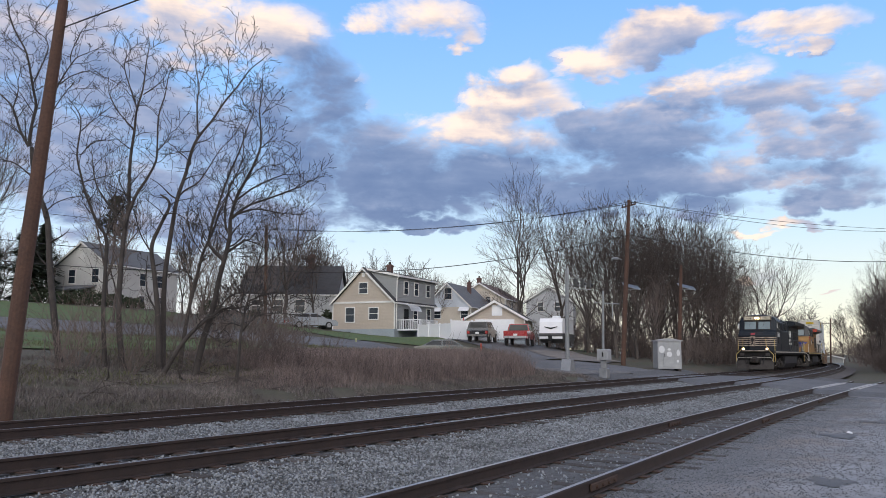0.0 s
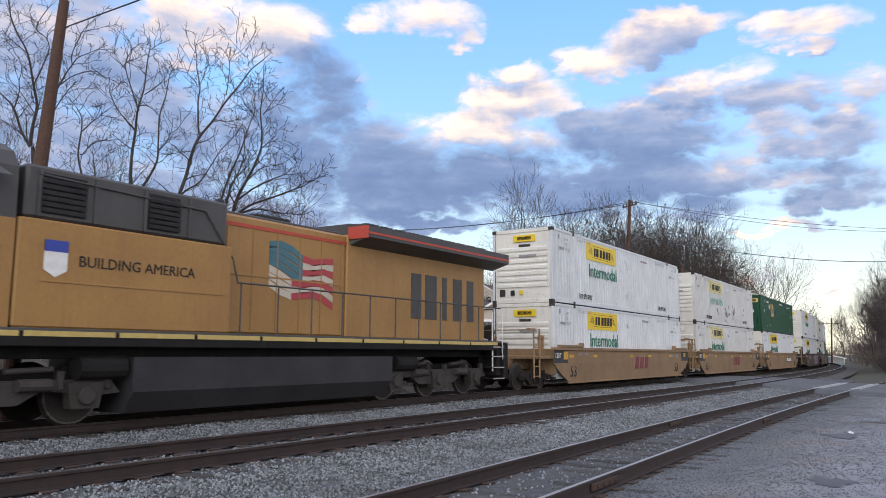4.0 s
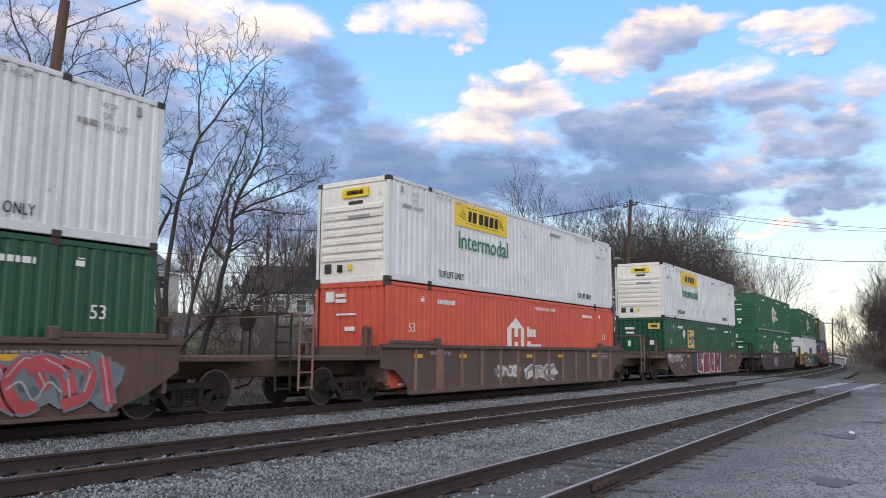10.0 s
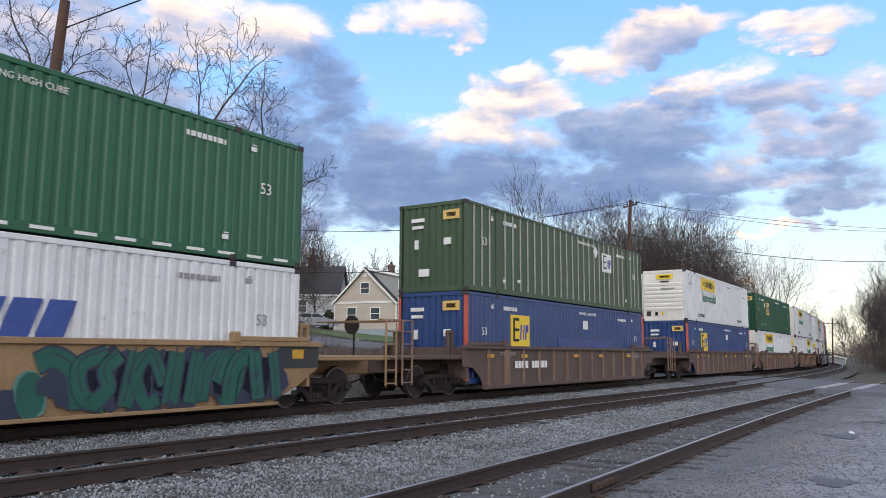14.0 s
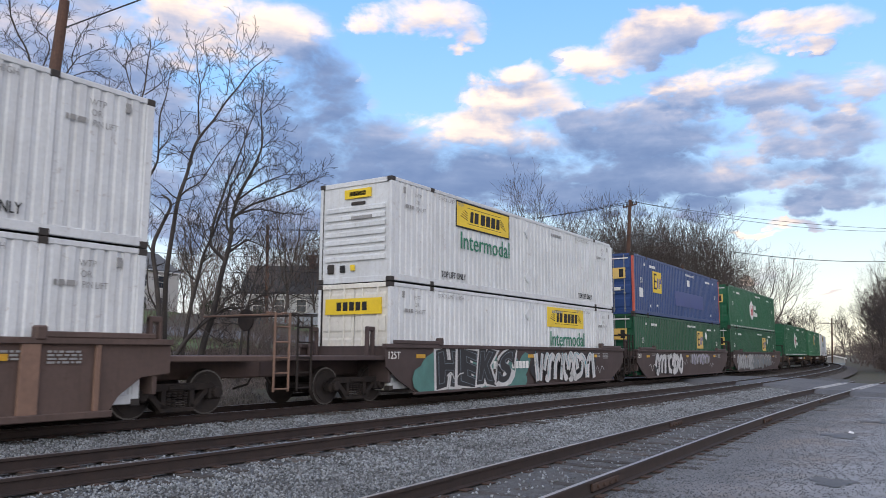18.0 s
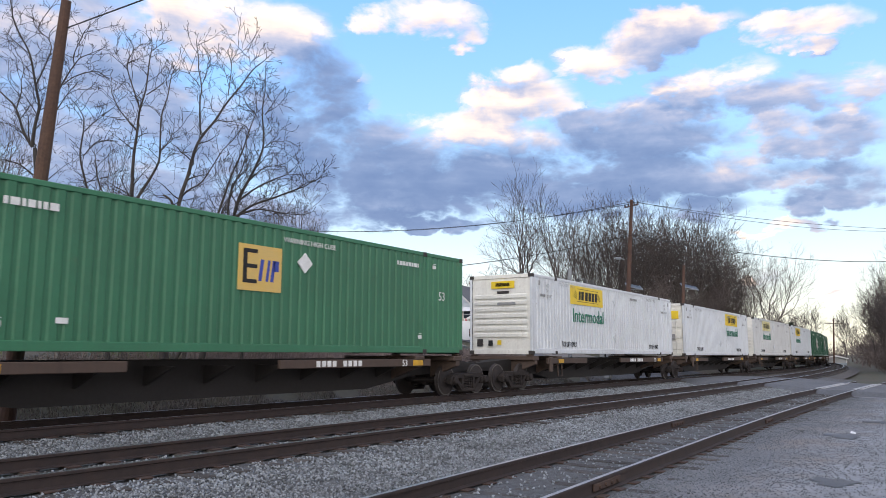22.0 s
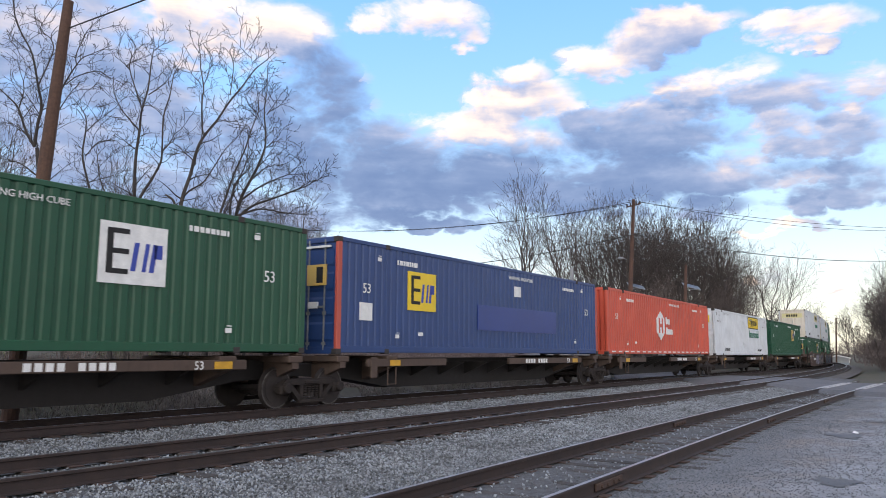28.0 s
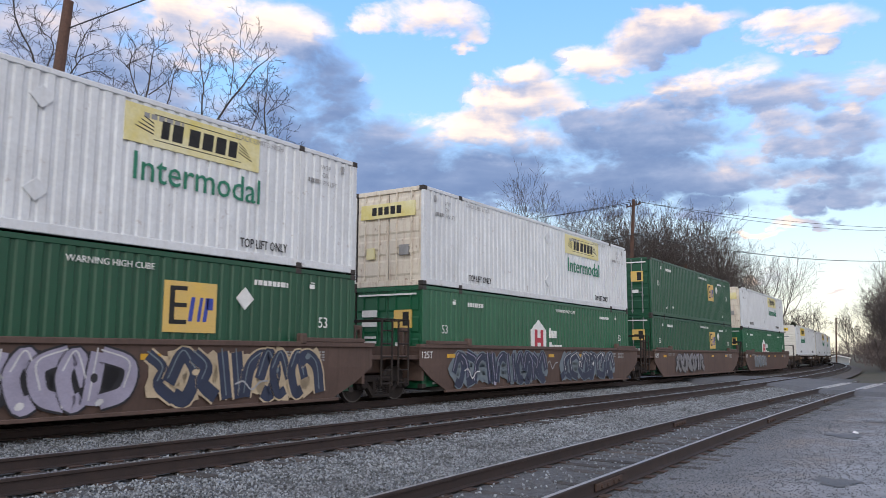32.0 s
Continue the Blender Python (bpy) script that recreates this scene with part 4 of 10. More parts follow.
def square_logo(c, m, x, z, sz, ground, ink=INK):
    """A square sign with a dark comb shape and two blue shapes on it."""
    put(part("logo_ground", Shape().box(x, -0.006, z, x + sz, 0.03, z + 0.8 * sz), ground, c, "square sign panel with dark and blue bars"), m)
    b = Shape()
    u = sz / 10
    v = 0.8 * u
    b.box(x + u, -0.011, z + 1.6 * v, x + 1.9 * u, -0.004, z + 9 * v)
    for k in (1.6, 4.9, 8.2):
        b.box(x + 1.9 * u, -0.011, z + k * v, x + 4.2 * u, -0.004, z + (k + 0.85) * v)
    put(part("logo_comb", b, ink, c), m)
    d = Shape()
    for a, w in ((4.5, 0.75), (6.2, 0.6), (7.3, 0.75)):
        d.prism([(x + a * u, z + 2.2 * v), (x + (a + w) * u, z + 2.2 * v), (x + (a + w + 0.5) * u, z + 7.0 * v), (x + (a + 0.5) * u, z + 7.0 * v)], "y", -0.011, -0.004)
    d.box(x + 8.0 * u, -0.011, z + 4.6 * v, x + 9.3 * u, -0.004, z + 7.0 * v)
    put(part("logo_bars", d, LOGO_BLUE, c), m)


def white_numbers(c, m, dark=False):
    mm = GREY_INK if dark else PLAIN_WHITE
    for x, z in ((0.95, 1.55), (BOX_L - 1.3, 1.55)):
        lettering("number", "53", 0.36, mm, c, m @ Matrix.Translation((x, -0.006, z)) @ FACE_NEAR, squeeze=0.95)
    st = Shape()
    rnd = random.Random(8)
    small_marks(st, 2.4, 2.40, 0.95, 1, 0.004, 0.13, rnd)
    small_marks(st, BOX_L - 3.3, 2.42, 1.0, 1, 0.004, 0.11, rnd)
    for x, z in ((1.55, 2.42), (2.35, 0.42), (BOX_L - 2.3, 0.42), (BOX_L - 1.6, 2.45)):
        st.box(x, -0.006, z, x + 0.16, 0.004, z + 0.10).box(x + 0.04, -0.006, z + 0.13, x + 0.16, 0.004, z + 0.15)
    st.box(3.4, -0.006, 0.50, 3.62, 0.004, 0.60)
    put(part("stencil_text", st, mm, c, "small white stencilled marks", kind="stuff"), m)
    if not dark:
        lettering("stencil", "WARNING HIGH CUBE", 0.17, mm, c, m @ Matrix.Translation((8.6, -0.006, 2.52)) @ FACE_NEAR)


def diamond(c, m, x, z, r=0.24):
    put(part("placard", Shape().prism([(x, z - r), (x + r, z), (x, z + r), (x - r, z)], "y", -0.012, 0.02), PLAIN_WHITE, c, "white diamond placard"), m)


def reflector_row(c, m, z=0.10):
    s = Shape()
    x = 0.5
    while x < BOX_L - 0.6:
        s.box(x, -0.008, z, x + 0.42, 0.02, z + 0.06)
        x += 0.78
    put(part("reflector_strip", s, PLAIN_WHITE, c, "row of pale reflective strips"), m)


END_MARKS = [(-0.75, 2.45, 0.62, 0.30, LOGO_TAN), (-0.75, 2.45, 0.34, 0.14, INK), (0.55, 2.35, 0.5, 0.12, PLAIN_WHITE), (0.55, 2.12, 0.44, 0.10, PLAIN_WHITE),
             (0.60, 1.55, 0.14, 0.3, PLAIN_WHITE), (-0.6, 1.60, 0.26, 0.22, PLAIN_WHITE), (0.3, 0.62, 0.40, 0.24, PLAIN_WHITE)]
DOOR_MARKS = [(0.60, 1.95, 0.62, 0.52, LOGO_TAN), (0.72, 1.95, 0.22, 0.40, INK), (-0.62, 2.12, 0.56, 0.20, PLAIN_WHITE), (-0.62, 1.84, 0.56, 0.20, PLAIN_WHITE),
              (0.0, 2.66, 2.1, 0.05, PLAIN_WHITE), (-0.6, 1.42, 0.40, 0.07, PLAIN_WHITE), (-0.6, 1.28, 0.46, 0.07, PLAIN_WHITE),
              (-0.45, 1.02, 0.42, 0.12, REFLECTOR), (-0.45, 0.86, 0.5, 0.12, PLAIN_WHITE), (0.5, 1.2, 0.3, 0.16, PLAIN_WHITE)]


ROD = mat("galvanised_lock_rod", (0.30, 0.31, 0.31), (0.17, 0.175, 0.175), scale=4, rough=0.5, metal=0.5)


def square_logo_box(label, wall, ground=LOGO_TAN, style=None, x=4.3, z=1.35, sz=1.25, mirror=True, patch=False, dia=True, strips=False):
    st = {"nose_kind": "ribs", "nose_marks": END_MARKS, "door_marks": DOOR_MARKS, "pitch": 0.28, "rod": ROD}
    st.update(style or {})
    c = container("logo", label, wall, st)

    def side(m, far):
        xx = BOX_L - x - sz if far and mirror else x
        square_logo(c, m, xx, z, sz, ground)
        white_numbers(c, m)
        if dia:
            diamond(c, m, xx + sz + 0.75 if far and mirror else xx - 0.75, z + 0.75)
        if patch:
            put(part("paint_patch", Shape().box(6.6, -0.004, 0.75, 12.2, 0.03, 1.55), PATCH_BLUE, c, "fresher blue patch of paint"), m)
            s = Shape().box(9.0, -0.006, 1.95, 9.45, 0.02, 2.3).box(0.85, -0.006, 0.85, 1.35, 0.02, 1.3)
            put(part("placard", s, PLAIN_WHITE, c, "white paper placard"), m)
        if strips:
            reflector_row(c, m)
    side_group(c, side)
    return c


def hex_logo(c, m, x, z, h, bars, ground=PLAIN_WHITE):
    w = h * 0.40
    pts = [(x, z - h / 2), (x + w, z - h / 4), (x + w, z + h / 4), (x, z + h / 2), (x - w, z + h / 4), (x - w, z - h / 4)]
    put(part("logo_ground", Shape().prism(pts, "y", -0.008, 0.03), ground, c, "white hexagon sign with coloured bars"), m)
    b = Shape()
    u = h / 10
    for q in ((-2.3, -2.6, -0.9, 2.6), (0.9, -2.6, 2.3, 2.6), (-0.9, -0.6, 0.9, 0.6)):
        b.box(x + q[0] * u, -0.013, z + q[1] * u, x + q[2] * u, -0.005, z + q[3] * u)
    put(part("logo_bars", b, bars, c), m)
    t = Shape()
    rnd = random.Random(2)
    for zz, widths in ((z + 0.1, (0.12, 0.18, 0.18)), (z - 0.42, (0.2, 0.1, 0.18, 0.16, 0.16))):
        a = x + w + 0.28
        for k in widths:
            t.box(a, -0.008, zz, a + k, 0.02, zz + (0.36 if k in (0.12, 0.2) else 0.27))
            a += k + 0.06
    put(part("name_text", t, ground, c, "white bars in two short rows", kind="stuff"), m)


def hex_box(label, wall, bars, style=None, x=7.2):
    hm = [(0.75, 2.52, 0.30, 0.30, PLAIN_WHITE), (0.35, 2.55, 0.34, 0.10, PLAIN_WHITE), (0.35, 2.40, 0.36, 0.10, PLAIN_WHITE), (0.0, 1.62, 0.34, 0.12, PLAIN_WHITE),
          (0.15, 2.02, 0.7, 0.05, PLAIN_WHITE), (0.0, 0.85, 0.36, 0.14, PLAIN_WHITE), (0.0, 0.62, 0.16, 0.16, PLAIN_WHITE)]
    st = {"nose_kind": "louvre", "nose_marks": hm, "door_marks": DOOR_MARKS, "rod": wall, "pitch": 0.28}
    st.update(style or {})
    c = container("hex", label, wall, st)

    def side(m, far):
        hex_logo(c, m, x, 1.45, 1.45, bars)
        white_numbers(c, m)
        reflector_row(c, m)
    side_group(c, side)
    return c


def word_box(label):
    st = {"nose_marks": [(-0.1, 2.50, 1.0, 0.22, WORD_BLUE)], "door_marks": DOOR_MARKS, "rod": WHITE}
    c = container("word", label, WHITE, st)

    def side(m, far):
        t = Shape()
        a = 7.6
        for w in (0.5, 0.72, 0.22, 0.48, 0.48):
            t.prism([(a, 0.95), (a + w, 0.95), (a + w + 0.3, 1.85), (a + 0.3, 1.85)], "y", -0.008, 0.03)
            a += w + 0.12
        put(part("name_text", t, WORD_BLUE, c, "slanted blue bars in a row", kind="stuff"), m)
        white_numbers(c, m, True)
    side_group(c, side)
    return c


BOXES = {
    "jb": white_box("white corrugated shipping container with yellow sign and green word", WHITE, CREAM, YELLOW, WORD_GREEN),
    "jbn": white_box("clean white shipping container with black-edged yellow sign", WHITE, WHITE, YELLOW, WORD_GREEN, border=True),
    "jbf": white_box("white shipping container with faded sign and green word", WORN_WHITE, CREAM, FADED_YELLOW, WORD_GREEN, plain_nose=True),
    "jbr": white_box("weathered white shipping container with faded word and rust spots", WORN_WHITE, CREAM, FADED_YELLOW, PALE_WORD, plain_nose=True),
    "jbd": white_box("white shipping container with rusty cream doors", WHITE, CREAM, FADED_YELLOW, WORD_GREEN, door=RUSTY_CREAM),
    "emp": square_logo_box("green corrugated shipping container with square yellow sign", GREEN, strips=False),
    "empw": square_logo_box("green shipping container with square white sign", GREEN, ground=PLAIN_WHITE, x=3.8, z=1.25, sz=1.4, dia=False),
    "empp": square_logo_box("pale green shipping container with square yellow sign", PALE_GREEN, x=7.6),
    "blue": square_logo_box("blue shipping container with orange corner posts and yellow sign", BLUE, YELLOW, {"post": ORANGE}, x=2.9, z=1.2, sz=1.35, mirror=False, patch=True, dia=False),
    "olive": square_logo_box("olive shipping container with pale upright ribs and white sign", OLIVE, PLAIN_WHITE, {"ribs": True}, x=11.2, z=1.6, sz=1.0),
    "hub": hex_box("green shipping container with white hexagon sign", HUB_GREEN, LOGO_RED),
    "red": hex_box("orange-red shipping container with white hexagon sign", RED, RED, {"nose": RED, "nose_kind": "ribs"}),
    "swift": word_box("white shipping container with slanted blue bars"),
}
for _b in BOXES.values():
    _b.matrix_basis = pose(0, 0, -50)

# ---- running gear ----
TRUCK = {}


def truck_meshes():
    sf = Shape()
    sf.prism([(-1.05, 0.50), (-0.80, 0.66), (0.80, 0.66), (1.05, 0.50), (1.05, 0.40), (0.72, 0.52), (-0.72, 0.52), (-1.05, 0.40)], "y", -0.07, 0.07)
    sf.prism([(-0.80, 0.55), (-0.66, 0.55), (-0.28, 0.20), (-0.36, 0.10)][::-1], "y", -0.07, 0.07)
    sf.prism([(0.80, 0.55), (0.66, 0.55), (0.28, 0.20), (0.36, 0.10)], "y", -0.07, 0.07)
    sf.box(-0.40, -0.08, 0.10, 0.40, 0.08, 0.19, 0.015)
    for x in (-0.33, 0.33):
        sf.box(x - 0.05, -0.07, 0.15, x + 0.05, 0.07, 0.55)
    for x in (-0.88, 0.88):
        sf.box(x - 0.16, -0.12, 0.32, x + 0.16, 0.08, 0.55, 0.03)
        sf.disc((x, -0.15, 0.46), "y", 0.12, 0.12, 12, bevel=0.02)
    for k in range(4):
        for z in range(6):
            sf.disc((-0.2 + 0.13 * k, -0.02, 0.22 + 0.05 * z), "z", 0.055, 0.03, 8)
    sf.box(-0.24, -0.10, 0.54, 0.24, 0.06, 0.62, 0.015)
    TRUCK["side_frame"] = sf.mesh("side_frame", GRIME)
    ws = Shape()
    for sgn in (-1, 1):
        y = 0.72 * sgn
        o = [y - 0.06, y - 0.02, y + 0.04, y + 0.075]
        if sgn < 0:
            o = [y + 0.06, y + 0.02, y - 0.04, y - 0.075]
        rr = [0.40, 0.485, 0.465, 0.455]
        ws.tube([(0, a, 0) for a in o], rr, 28, 0)
        ws.disc((0, y + 0.06 * sgn, 0), "y", 0.36, 0.06, 24, 0)
        ws.disc((0, y + 0.08 * sgn, 0), "y", 0.12, 0.10, 14, 0)
        n = 28
        vs = [(0.4585 * math.cos(2 * math.pi * k / n), y + q * sgn, 0.4585 * math.sin(2 * math.pi * k / n)) for q in (0.078, 0.0785) for k in range(n)]
        inner = [(0.425 * math.cos(2 * math.pi * k / n), y + 0.0785 * sgn, 0.425 * math.sin(2 * math.pi * k / n)) for k in range(n)]
        ws.add(vs[n:] + inner, [(k, (k + 1) % n, n + (k + 1) % n, n + k) for k in range(n)], 1)
    ws.tube([(0, -1.0, 0), (0, 1.0, 0)], 0.075, 10, 0)
    TRUCK["wheelset"] = ws.mesh("wheelset", [WHEEL, TREAD])
    b = Shape().box(-0.2, -1.0, 0.42, 0.2, 1.0, 0.66, 0.03).box(-0.9, -0.05, 0.30, 0.9, 0.05, 0.40)
    for x in (-0.62, 0.62):
        b.box(x - 0.06, -0.85, 0.28, x + 0.06, 0.85, 0.40, 0.02)
    b.disc((0, 0, 0.72), "z", 0.3, 0.14, 16)
    TRUCK["bolster"] = b.mesh("truck", GRIME)


truck_meshes()


def truck(parent, x):
    t = part("truck", TRUCK["bolster"], None, parent, "grimy two-axle truck")
    t.matrix_basis = pose(x, 0, 0)
    for y in (-0.99, 0.99):
        put(part("side_frame", TRUCK["side_frame"], None, t), pose(0, y, 0, 0, 0, 0 if y < 0 else 180))
    for a in (-0.88, 0.88):
        put(part("wheelset", TRUCK["wheelset"], None, t), pose(a, 0, 0.455))
    return t


def coupler(s, x, d):
    s.box(min(x, x + 0.55 * d), -0.09, 0.78, max(x, x + 0.55 * d), 0.09, 0.96, 0.02)
    a, b = sorted((x + 0.5 * d, x + 0.85 * d))
    s.box(a, -0.17, 0.72, b, 0.15, 1.02, 0.04)
    s.tube([(x + 0.2 * d, -0.35, 0.9), (x + 0.5 * d, -0.4, 0.55), (x + 0.75 * d, -0.2, 0.45)], 0.025, 6)


# ---- painted scrawls on the car sides ----
def blob(s, cx, cz, w, h, y, mi, rnd, n=18, k=3):
    a0, amp = rnd.uniform(0, 6.28), rnd.uniform(0.10, 0.28)
    pts = []
    for i in range(n):
        a = 2 * math.pi * i / n
        r = 1 + amp * math.sin(k * a + a0) + rnd.uniform(-0.05, 0.05)
        pts.append((cx + 0.5 * w * r * math.cos(a), min(max(cz + 0.5 * h * r * math.sin(a), 0.22), 1.42)))
    k0 = len(s.v)
    s.v += [(px, y, pz) for px, pz in pts] + [(cx, y, cz)]
    for i in range(n):
        s.f.append((k0 + (i + 1) % n, k0 + i, k0 + n))
        s.m.append(mi)


def stroke(s, pts, w, y, mi):
    """A flat brush stroke through (x, z) points."""
    line = spline([(a, b) for a, b in pts], 5)
    k0 = len(s.v)
    for i, p in enumerate(line):
        t = (line[min(i + 1, len(line) - 1)] - line[max(i - 1, 0)])
        t = t.normalized() if t.length > 1e-6 else Vector((1, 0, 0))
        o = Vector((-t.y, t.x, 0)) * w / 2
        for q in (p - o, p + o):
            s.v.append((q.x, y, min(max(q.y, 0.20), 1.43)))
    for i in range(len(line) - 1):
        s.f.append((k0 + 2 * i, k0 + 2 * i + 2, k0 + 2 * i + 3, k0 + 2 * i + 1))
        s.m.append(mi)


def scrawl(parent, x0, x1, edge, fill, light, seed, y=-1.536, z0=0.25, z1=1.35, ground=None, n=None):
    """A sprayed piece that spells nothing: bubbles behind, then fat crooked limbs with a dark rim, a fill and gleams."""
    rnd = random.Random(seed)
    s = Shape()
    zc, h = (z0 + z1) / 2, z1 - z0
    n = n or max(4, round((x1 - x0) / 0.42))
    w = (x1 - x0) / n
    yy = y
    if ground:
        for i in range(int((x1 - x0) * 2.2)):
            cx, cz, r = rnd.uniform(x0 - 1.5, x1 + 1.3), rnd.uniform(z0, z1), rnd.uniform(0.12, 0.40)
            blob(s, cx, cz, r * 2.15, r * 2.15, yy, 2, rnd, 14, 2)
            blob(s, cx, cz, r * 1.95, r * 1.95, yy - 0.001, 3, rnd, 14, 2)
            yy -= 0.0004
        yy -= 0.002
    for i in range(n):
        cx = x0 + (i + 0.5) * w
        blob(s, cx, zc, w * 1.9, h * rnd.uniform(0.6, 0.9), yy, 0, rnd, 16, 4)
    yy -= 0.002
    for i in range(n):
        cx = x0 + (i + 0.5) * w + rnd.uniform(-0.1, 0.1)
        f, k = rnd.choice((-1, 1)), rnd.randrange(5)
        a = w * rnd.uniform(0.45, 0.75)
        if k == 0:
            pts = [(cx + a * f, zc + h * 0.36), (cx - a * f, zc + h * 0.18), (cx - a * 0.7 * f, zc - h * 0.22), (cx + a * f, zc - h * 0.36)]
        elif k == 1:
            pts = [(cx - a * 0.4 * f, zc - h * 0.40), (cx - a * 0.1 * f, zc), (cx + a * 0.2 * f, zc + h * 0.38)]
        elif k == 2:
            pts = [(cx - a * f, zc - h * 0.1), (cx, zc + h * 0.34), (cx + a * f, zc + h * 0.05), (cx + a * 0.3 * f, zc - h * 0.36), (cx - a * 0.6 * f, zc - h * 0.30)]
        elif k == 3:
            pts = [(cx - a * 1.2 * f, zc + h * 0.34), (cx + a * 0.2 * f, zc + h * 0.12), (cx - a * 0.2 * f, zc - h * 0.12), (cx + a * 1.3 * f, zc - h * 0.36)]
        else:
            pts = [(cx - a * f, zc - h * 0.38), (cx - a * 0.6 * f, zc + h * 0.1), (cx + a * 0.5 * f, zc + h * 0.30), (cx + a * 1.5 * f, zc + h * 0.22)]
        lw = h * rnd.uniform(0.16, 0.27)
        stroke(s, pts, lw + 0.09, yy, 0)
        stroke(s, pts, lw + 0.01, yy - 0.0012, 1)
        up = [(px - 0.02, pz + lw * 0.28) for px, pz in pts]
        stroke(s, up[:3], 0.028, yy - 0.002, 2)
        if rnd.random() < 0.5:
            px, pz = pts[rnd.randrange(len(pts))]
            blob(s, px, pz, lw * 0.6, lw * 0.5, yy - 0.0022, 2 if rnd.random() < 0.5 else 0, rnd, 8, 2)
        yy -= 0.0012
    return part("painted_scrawl", s, [edge, fill, light, ground or fill], parent, "sprayed scrawl of fat coloured shapes", kind="stuff")


def sprayed_word(parent, text, x0, x1, z0, z1, edge, fill, light, seed, y=-1.5415, fat=0.11, rim=0.065, halo=None, ground=None):
    """A sprayed word: fat crooked letters that crowd each other, with a rim, a fill and thin gleams."""
    rnd = random.Random(seed)
    s = Shape()
    if ground:
        for i in range(int((x1 - x0) * 3)):
            r = rnd.uniform(0.25, 0.55)
            blob(s, rnd.uniform(x0 - 0.7, x1 + 0.7), rnd.uniform(z0, z1), r * 2.6, r * 2.2, y + 0.001 - i * 0.00005, 3, rnd, 14, 2)
    h, w = z1 - z0, (x1 - x0) / len(text)
    yy = y - 0.002
    for i, ch in enumerate(text):
        cx, cz = x0 + w * (i + 0.5), (z0 + z1) / 2
        lean, turn, ph = rnd.uniform(-0.12, 0.12), rnd.uniform(-0.07, 0.07), rnd.uniform(0, 6.28)
        big = rnd.uniform(0.94, 1.06)
        for k, (b, mi) in enumerate(((fat + rim + 0.05, 4), (fat + rim, 0), (fat, 1), (fat - 0.085, 2), (fat - 0.10, 1))):
            if (mi == 4 and not halo) or (k >= 3 and fat < 0.1):
                continue
            vs, fs = glyphs(ch, 1.0, b)
            ref, _ = glyphs(ch, 1.0, fat)
            ax, bx = min(p[0] for p in ref), max(p[0] for p in ref)
            az_, bz = min(p[1] for p in ref), max(p[1] for p in ref)
            pts = []
            for px, pz in vs:
                u, v = (px - (ax + bx) / 2) / (bx - ax), (pz - (az_ + bz) / 2) / (bz - az_)
                u += lean * v + 0.05 * math.sin(5 * v + ph)
                v += turn * u * 2 + 0.04 * math.sin(4 * u + ph)
                if k >= 3:
                    u, v = u - 0.02, v + 0.015
                pts.append((cx + u * w * 1.10 * big, yy - 0.0009 * k, min(max(cz + v * h * big, 0.21), 1.43)))
            s.add(pts, fs, mi)
        yy -= 0.0046
    return part("sprayed_word", s, [edge, fill, light, ground or fill, halo or edge], parent, "sprayed fat letters with a rim", kind="stuff")


def tag_marks(parent, x, z, w, h, material, seed, y=-1.538):
    """Thin sprayed scribble."""
    rnd = random.Random(seed)
    s = Shape()
    n = max(4, int(w / 0.16))
    pts = [(x + w * i / (n - 1), z + h * (0.5 + 0.5 * math.sin(i * 2.3 + rnd.uniform(-0.7, 0.7)))) for i in range(n)]
    stroke(s, pts, 0.035, y, 0)
    return part("sprayed_tag", s, material, parent, "thin sprayed scribble")


SPRAY = {k: mat("spray_" + k, c, tuple(x * 0.7 for x in c), scale=2.0, rough=0.6, fine=0.1) for k, c in {
    "pink": (0.31, 0.165, 0.25), "teal": (0.09, 0.22, 0.20), "sage": (0.15, 0.24, 0.20), "maroon": (0.20, 0.035, 0.05), "white": (0.62, 0.62, 0.62),
    "black": (0.02, 0.02, 0.025), "cream": (0.52, 0.42, 0.28), "navy": (0.025, 0.035, 0.07), "red": (0.42, 0.07, 0.08), "silver": (0.38, 0.39, 0.40),
    "slate": (0.16, 0.20, 0.23), "cyan": (0.10, 0.36, 0.42), "olive": (0.20, 0.22, 0.09), "forest": (0.012, 0.10, 0.075), "grey": (0.20, 0.20, 0.20),
    "lilac": (0.34, 0.32, 0.42), "magenta": (0.30, 0.06, 0.15)}.items()}


def car_paint(name, c, dirt=0.5):
    return mat(name, c, tuple(x * 0.72 for x in c), scale=0.8, rough=0.75, streak=dirt, streak_col=tuple(x * 0.42 for x in c), speck=0.5,
               speck_col=(c[0] * 0.55, c[1] * 0.42, c[2] * 0.35), fine=0.14, vary=0.05, bump=0.15)


TAN_CAR = car_paint("tan_car_paint", (0.28, 0.18, 0.095), 0.4)
GOLD_CAR = car_paint("gold_tan_car_paint", (0.31, 0.205, 0.105), 0.4)
BROWN_CAR = car_paint("brown_car_paint", (0.105, 0.066, 0.052), 0.7)
DARK_CAR = car_paint("dark_brown_car_paint", (0.072, 0.050, 0.048), 0.5)
PLUM_CAR = car_paint("plum_car_paint", (0.055, 0.040, 0.045), 0.4)
RIB_CAR = car_paint("rust_brown_car_paint", (0.105, 0.07, 0.06), 0.6)
LIGHT_RIB = car_paint("pale_rust_brown_paint", (0.22, 0.135, 0.10), 0.4)
BLACK_PATCH = mat("black_patch", (0.025, 0.03, 0.034), (0.035, 0.038, 0.04), scale=3, rough=0.7)


